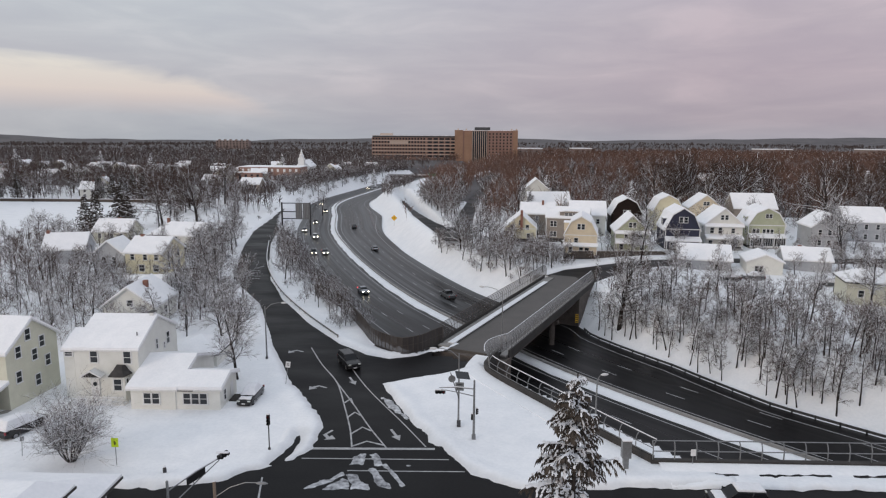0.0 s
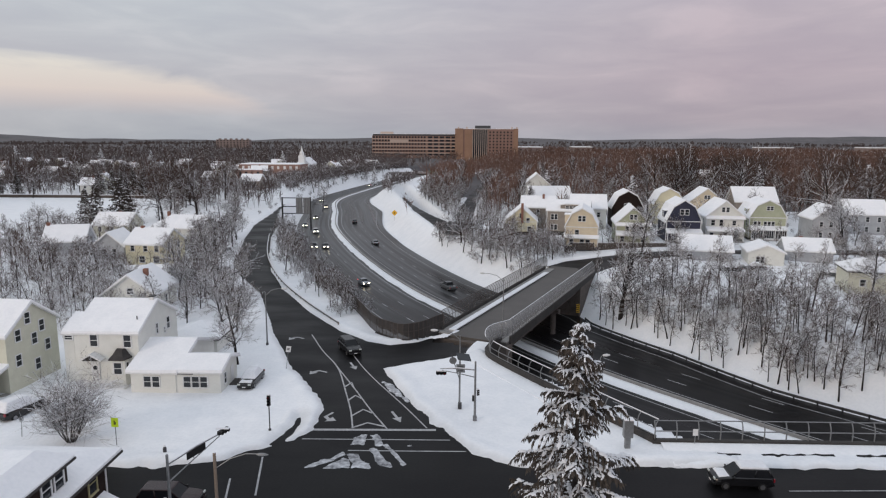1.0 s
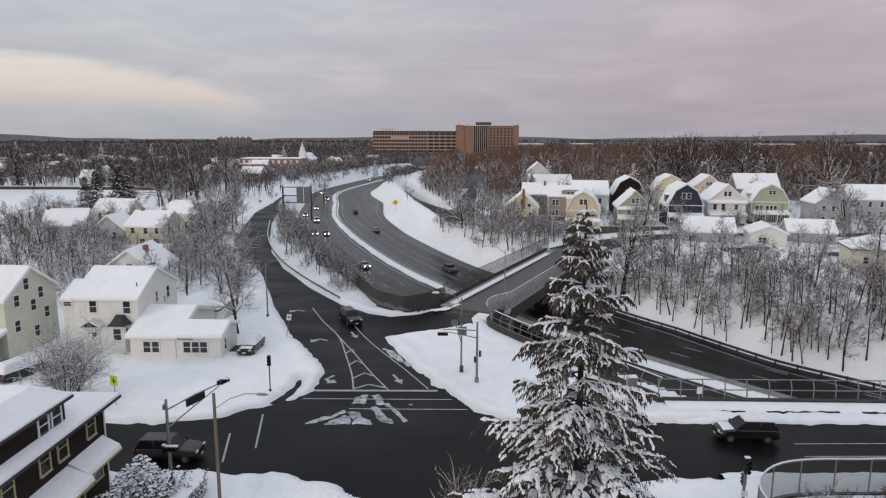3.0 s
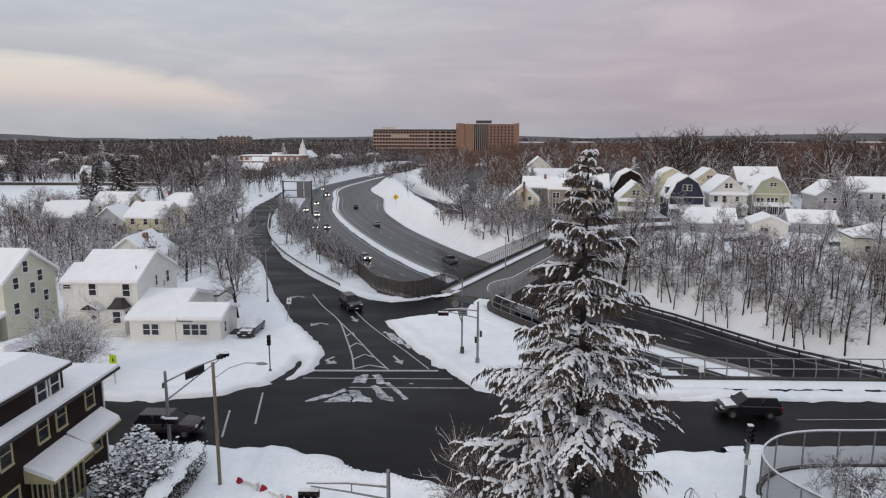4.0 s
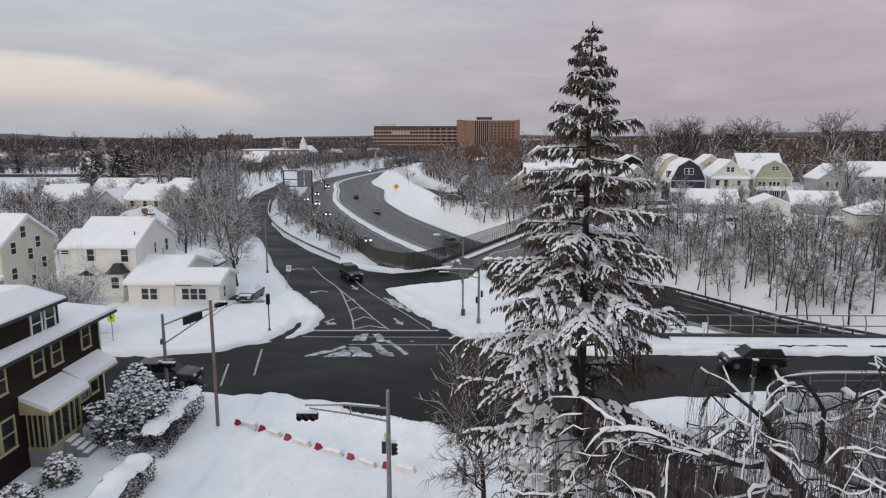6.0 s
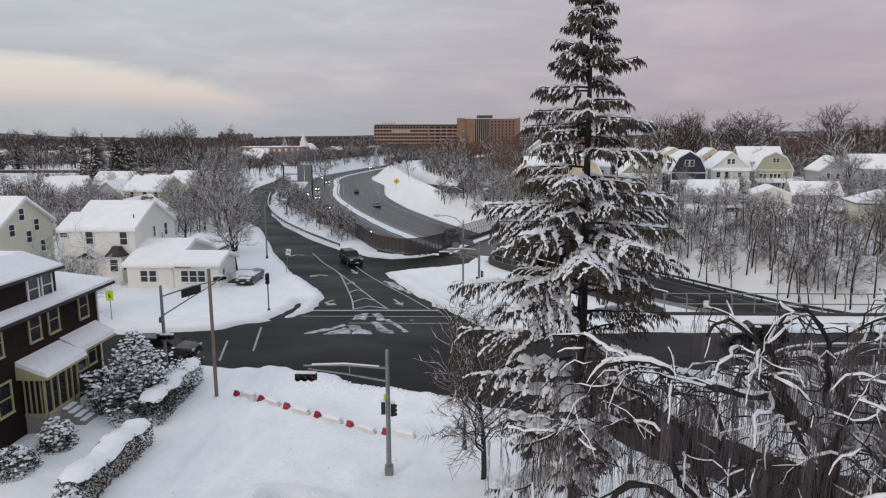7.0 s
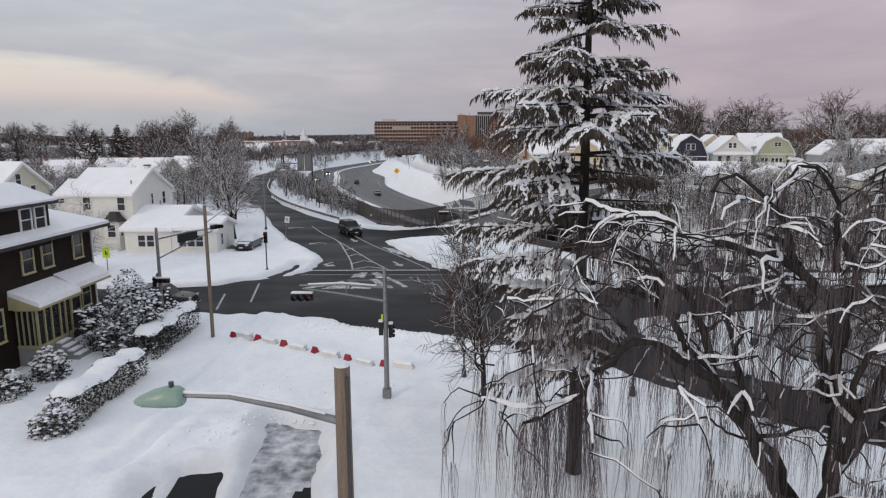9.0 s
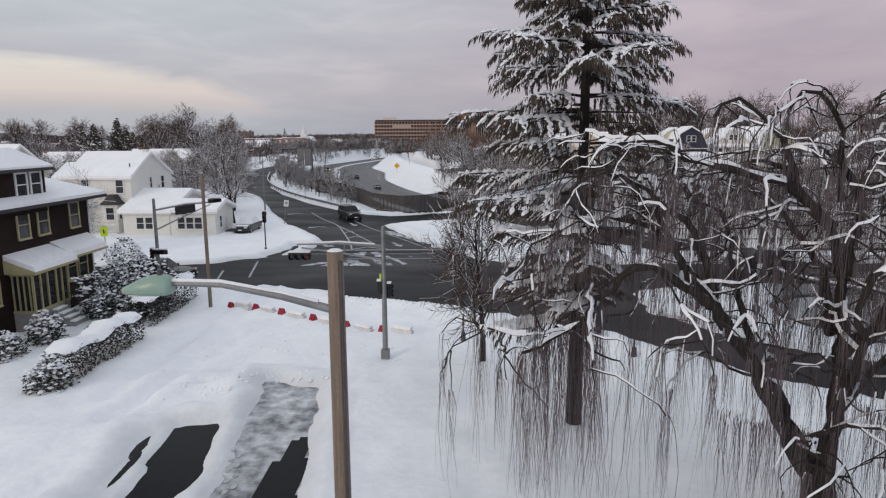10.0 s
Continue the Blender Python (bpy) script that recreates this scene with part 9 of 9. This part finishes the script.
for k, (x_, y_, l_, w_, h_, t_) in enumerate(((-16.55, 28.4, 6.3, 1.5, 1.36, 90), (-17.35, 37.2, 6.9, 1.45, 1.5, 92))):
    root = thing("hedge_snow", "long rounded cap of snow lying on the hedge", "snow", pose(x_, y_, at_ground(x_, y_, 0.0), 0, 0, t_))
    v_, f_ = [], []
    r_ = random.Random(k)
    n_ = int(l_ / 0.3)
    for i in range(n_ + 1):
        x0 = -l_ / 2 + l_ * i / n_
        e_ = 0.45 if i in (0, n_) else r_.uniform(0.85, 1.08)
        b_ = h_ + 0.12 * math.sin(x0 * 2.1)
        for o_, z_ in ((-0.5, 0.0), (-0.38, 0.16), (0, 0.26), (0.38, 0.16), (0.5, 0.0)):
            v_.append((x0, o_ * w_ * e_, b_ - 0.06 + z_ * e_ * r_.uniform(0.8, 1.2)))
        if i:
            for j in range(4):
                a = 5 * (i - 1) + j
                f_.append((a, a + 5, a + 6, a + 1))
    part("cap", mesh_of("cap", v_, f_, SNOW, True), None, root)
brush_in = random.Random(8)
for k in range(80):
    x_, y_ = brush_in.uniform(21.5, 45), brush_in.uniform(24, 40.5)
    if polygon_distance(np.array([x_]), np.array([y_]), [(21, 40), (20.3, 35), (23, 31), (34, 21.5), (60, 22), (60, 42)])[0] < -0.5:
        plant("young_tree", "tangled bare brush inside the curved fence", "tree", brush_in.choice(KINDS["brush"])[:2 if k % 3 else 3], x_, y_, brush_in.uniform(0, 360), brush_in.uniform(0.5, 0.85), group="brush inside the fence")

# ---- distant buildings ----
def window_grid(root, me, xs, zs, y, name="window"):
    for z_ in zs:
        for x_ in xs:
            ob = new(name, me)
            ob.parent = root
            ob.location = (x_, y, z_)


def pane_mesh(w, h, material=GLASS):
    b = box(-w / 2, -0.12, -h / 2, w / 2, 0.1, h / 2)
    me = bpy.data.meshes.new("pane")
    b.to_mesh(me)
    b.free()
    me.materials.append(material)
    return me


CONC_FAR = plain("pale_band", (0.52, 0.42, 0.36), 0.8)
BRICK_GREY = mat("distant_brown_brick", (0.20, 0.155, 0.145), (0.28, 0.22, 0.205), scale=0.1, rough=(0.8, 0.95), bump=0.05, fine=2)
OFFICE_Z = 2.0
off = thing("office_block", "long six-storey red brick office block with rows of dark windows", "building", pose(-63, 950, OFFICE_Z))
part("wall", box(-61, 0, -6, 61, 40, 30.5), BRICK_FAR, off)
part("parapet", box(-60, 0.5, 30.5, 61, 39.5, 33.0), DARK_STEEL, off, "dark set-back top storey")
part("snow_cover", box(-60, 0.5, 33.004, 61, 39.5, 33.5), SNOW_ROOF, off)
for z_ in (6.2, 11.2, 16.2, 21.2, 26.2):
    part("band", box(-61.15, -0.35, z_ - 0.75, 61.15, -0.004, z_ + 0.35), CONC_FAR, off, "pale floor band")
window_grid(off, pane_mesh(2.7, 2.5), [-58.5 + 4.35 * k for k in range(18)], [4.0, 8.9, 13.9, 18.9, 23.9, 28.6], -0.02)
window_grid(off, pane_mesh(6.6, 2.6), [23.5 + 8.6 * k for k in range(5)], [4.0, 8.9, 13.9, 18.9, 23.9, 28.6], -0.02)
part("banner", box(-35, -0.5, 21.6, -8, -0.36, 25.2), CONC_FAR, off, "pale sign board across the front")
part("plant_room", box(-50, 10, 33.5, -32, 24, 36.5), CONC_FAR, off)
tow = thing("office_tower", "nine-storey brown brick tower with ochre corners and dark glass", "building", pose(41.5, 930, OFFICE_Z))
part("wall", box(-44.5, 0, -6, 44.5, 42, 40.5), BRICK_FAR, tow)
part("corner_block", box(-44.7, -0.6, -6, -33, -0.004, 41.2), BRICK_OCHRE, tow, "ochre brick corner")
part("corner_block", box(-31, -0.6, -6, -20.5, -0.004, 39.5), BRICK_OCHRE, tow, "ochre brick bay")
part("glass_front", box(-20, -0.5, -6, 1.5, -0.004, 40.0), GLASS, tow, "dark glazed front with ribs")
for k in range(8):
    part("rib", box(-20 + 2.9 * k, -0.9, -6, -19.3 + 2.9 * k, -0.504, 40.2), CONC_FAR, tow)
part("corner_block", box(38, -0.5, -6, 44.7, -0.004, 41.2), BRICK_OCHRE, tow, "ochre brick corner")
window_grid(tow, pane_mesh(2.0, 2.2), [5 + 5.0 * k for k in range(7)] + [40.0, 42.6], [6.0 + 4.3 * k for k in range(8)], -0.06)
part("snow_cover", box(-44, 0.5, 40.504, 44, 41.5, 41.1), SNOW_ROOF, tow)
part("plant_room", box(-16, 10, 41.1, 6, 28, 45.5), DARK_STEEL, tow)
for x_ in (-40, -28, 36, 43):
    part("vent", box(x_ - 1, 3, 41.1, x_ + 1, 6, 43.4), CONC_FAR, tow)
chu = thing("church", "white church steeple above snowy roofs", "church", pose(-134, 560, 0))
part("tower", box(-2.6, -2.6, -2, 2.6, 2.6, 13.5), TRIM_WHITE, chu)
bm = bmesh.new()
add_tube(bm, [(0, 0, 13.5), (0, 0, 16.2), (0, 0, 16.4), (0, 0, 21.5)], [2.1, 2.0, 1.3, 0.1], 8)
part("steeple", bm, TRIM_WHITE, chu)
part("nave", prism([(-6, -2), (-6, 6), (0, 11), (6, 6), (6, -2)], 2.7, 30), TRIM_WHITE, chu)
part("snow_cover", prism([(-6.6, 5.6), (-6.6, 6.0), (0, 11.6), (6.6, 6.0), (6.6, 5.6), (0, 11.05)], 2.5, 30.5), SNOW_ROOF, chu)
for lab, x_, y_, w_, d_, h_ in (("low red brick school building with snowy flat roofs", -134, 462, 44, 24, 9.5), ("red brick hall with tall windows", -116, 450, 14, 11, 10.0), ("red brick wing under snow", -146, 452, 18, 9, 6.0)):
    b_ = thing("brick_building", lab, "building", pose(x_, y_, 0))
    part("wall", box(-w_ / 2, 0, -3, w_ / 2, d_, h_), BRICK_FAR, b_)
    part("snow_cover", box(-w_ / 2 - 0.3, -0.3, h_ + 0.004, w_ / 2 + 0.3, d_ + 0.3, h_ + 0.5, 0.1), SNOW_ROOF, b_)
    window_grid(b_, pane_mesh(1.6, 2.2, TRIM_WHITE if h_ > 8.2 else GLASS), [-w_ / 2 + 3 + 4.2 * k for k in range(int((w_ - 4) / 4.2) + 1)], [2.0, h_ - 2.2], -0.02)
apt = thing("apartment_block", "distant grey-brown apartment block on the horizon", "building", pose(-520, 1500, 4))
part("wall", box(-38, 0, -10, 38, 20, 20.5), BRICK_GREY, apt)
for k in range(6):
    part("roof_house", box(-33 + 13 * k, 3, 20.504, -29 + 13 * k, 10, 23.0), BRICK_GREY, apt)
window_grid(apt, pane_mesh(3.4, 1.8), [-34 + 7.6 * k for k in range(10)], [6, 10, 14, 18], -0.02)
edge = thing("field_wall", "long dark wall at the far edge of the snowy field", "wall", pose(-165, 296, 0), kind="structure")
part("wall", box(-58, 0, -0.6, 50, 0.5, 1.5), RUST, edge)
part("snow_cap", box(-58, -0.05, 1.504, 50, 0.55, 1.75, 0.05), SNOW_TWIG, edge)


def far_house(w, d, eave, rise, siding, ridge):
    root = thing("far_house", "distant house with a thick snowy roof among trees", "house", pose(0, 0, -500), "distant houses")
    half, run = (d / 2, w / 2) if ridge == "x" else (w / 2, d / 2)
    fit_ = turned if ridge == "x" else (lambda b: b)
    line = roof_line("gable", half, eave, rise)
    part("wall", fit_(prism([(-half, -2)] + line + [(half, -2)], -run, run)), SIDING[siding], root)
    part("snow_cover", fit_(band(shifted(line, 0.35, 0.4), shifted(line, 0.004, 0.4), -run - 0.4, run + 0.4)), SNOW_ROOF, root)
    part("chimney", box(-0.4, -0.4, eave, 0.4, 0.4, eave + rise + 1.0), BRICK_RED, root)
    for x_ in (-w * 0.28, 0.05 * w, w * 0.3):
        for z_ in (1.8, 4.4):
            if z_ < eave - 0.6:
                window(root, x_, -d / 2 - 0.01, z_, 0.9, 1.4, 0)
    return root


protos = [far_house(10, 9, 5.2, 3.2, "white", "x"), far_house(9, 10, 5.4, 3.6, "pale", "y"), far_house(12, 9, 4.0, 3.0, "grey", "x"), far_house(11, 9, 5.4, 3.2, "tan", "x")]
fr_ = random.Random(21)
spots_ = FAR_TOWN + [(fr_.uniform(150, 420), fr_.uniform(300, 560)) for _ in range(14)]
for k, (x_, y_) in enumerate(spots_):
    m_ = pose(x_, y_, float(terrain(np.array([x_]), np.array([y_]))[0]) - 0.1, 0, 0, fr_.uniform(-25, 25))
    if k < len(protos):
        protos[k].matrix_basis = m_
    else:
        copy_thing(protos[k % len(protos)], m_)


# long low sheds with white roofs near the horizon
for x_, y_, w_, h_ in ((120, 1080, 42, 7), (215, 1120, 30, 7), (560, 1150, 50, 7), (720, 1120, 40, 8)):
    b_ = thing("warehouse", "distant long low building with a flat white roof", "building", pose(x_, y_, float(terrain(np.array([float(x_)]), np.array([float(y_)]))[0])), "distant low buildings")
    part("wall", box(-w_ / 2, 0, -4, w_ / 2, 45, h_ + 6), BRICK_GREY, b_)
    part("snow_cover", box(-w_ / 2 - 0.5, -0.5, h_ + 6.004, w_ / 2 + 0.5, 45.5, h_ + 7.6), SNOW_ROOF, b_)
    window_grid(b_, pane_mesh(3.0, 1.6), [-w_ / 2 + 6 + 9 * k for k in range(int(w_ / 9))], [h_ + 2.5], -0.02)
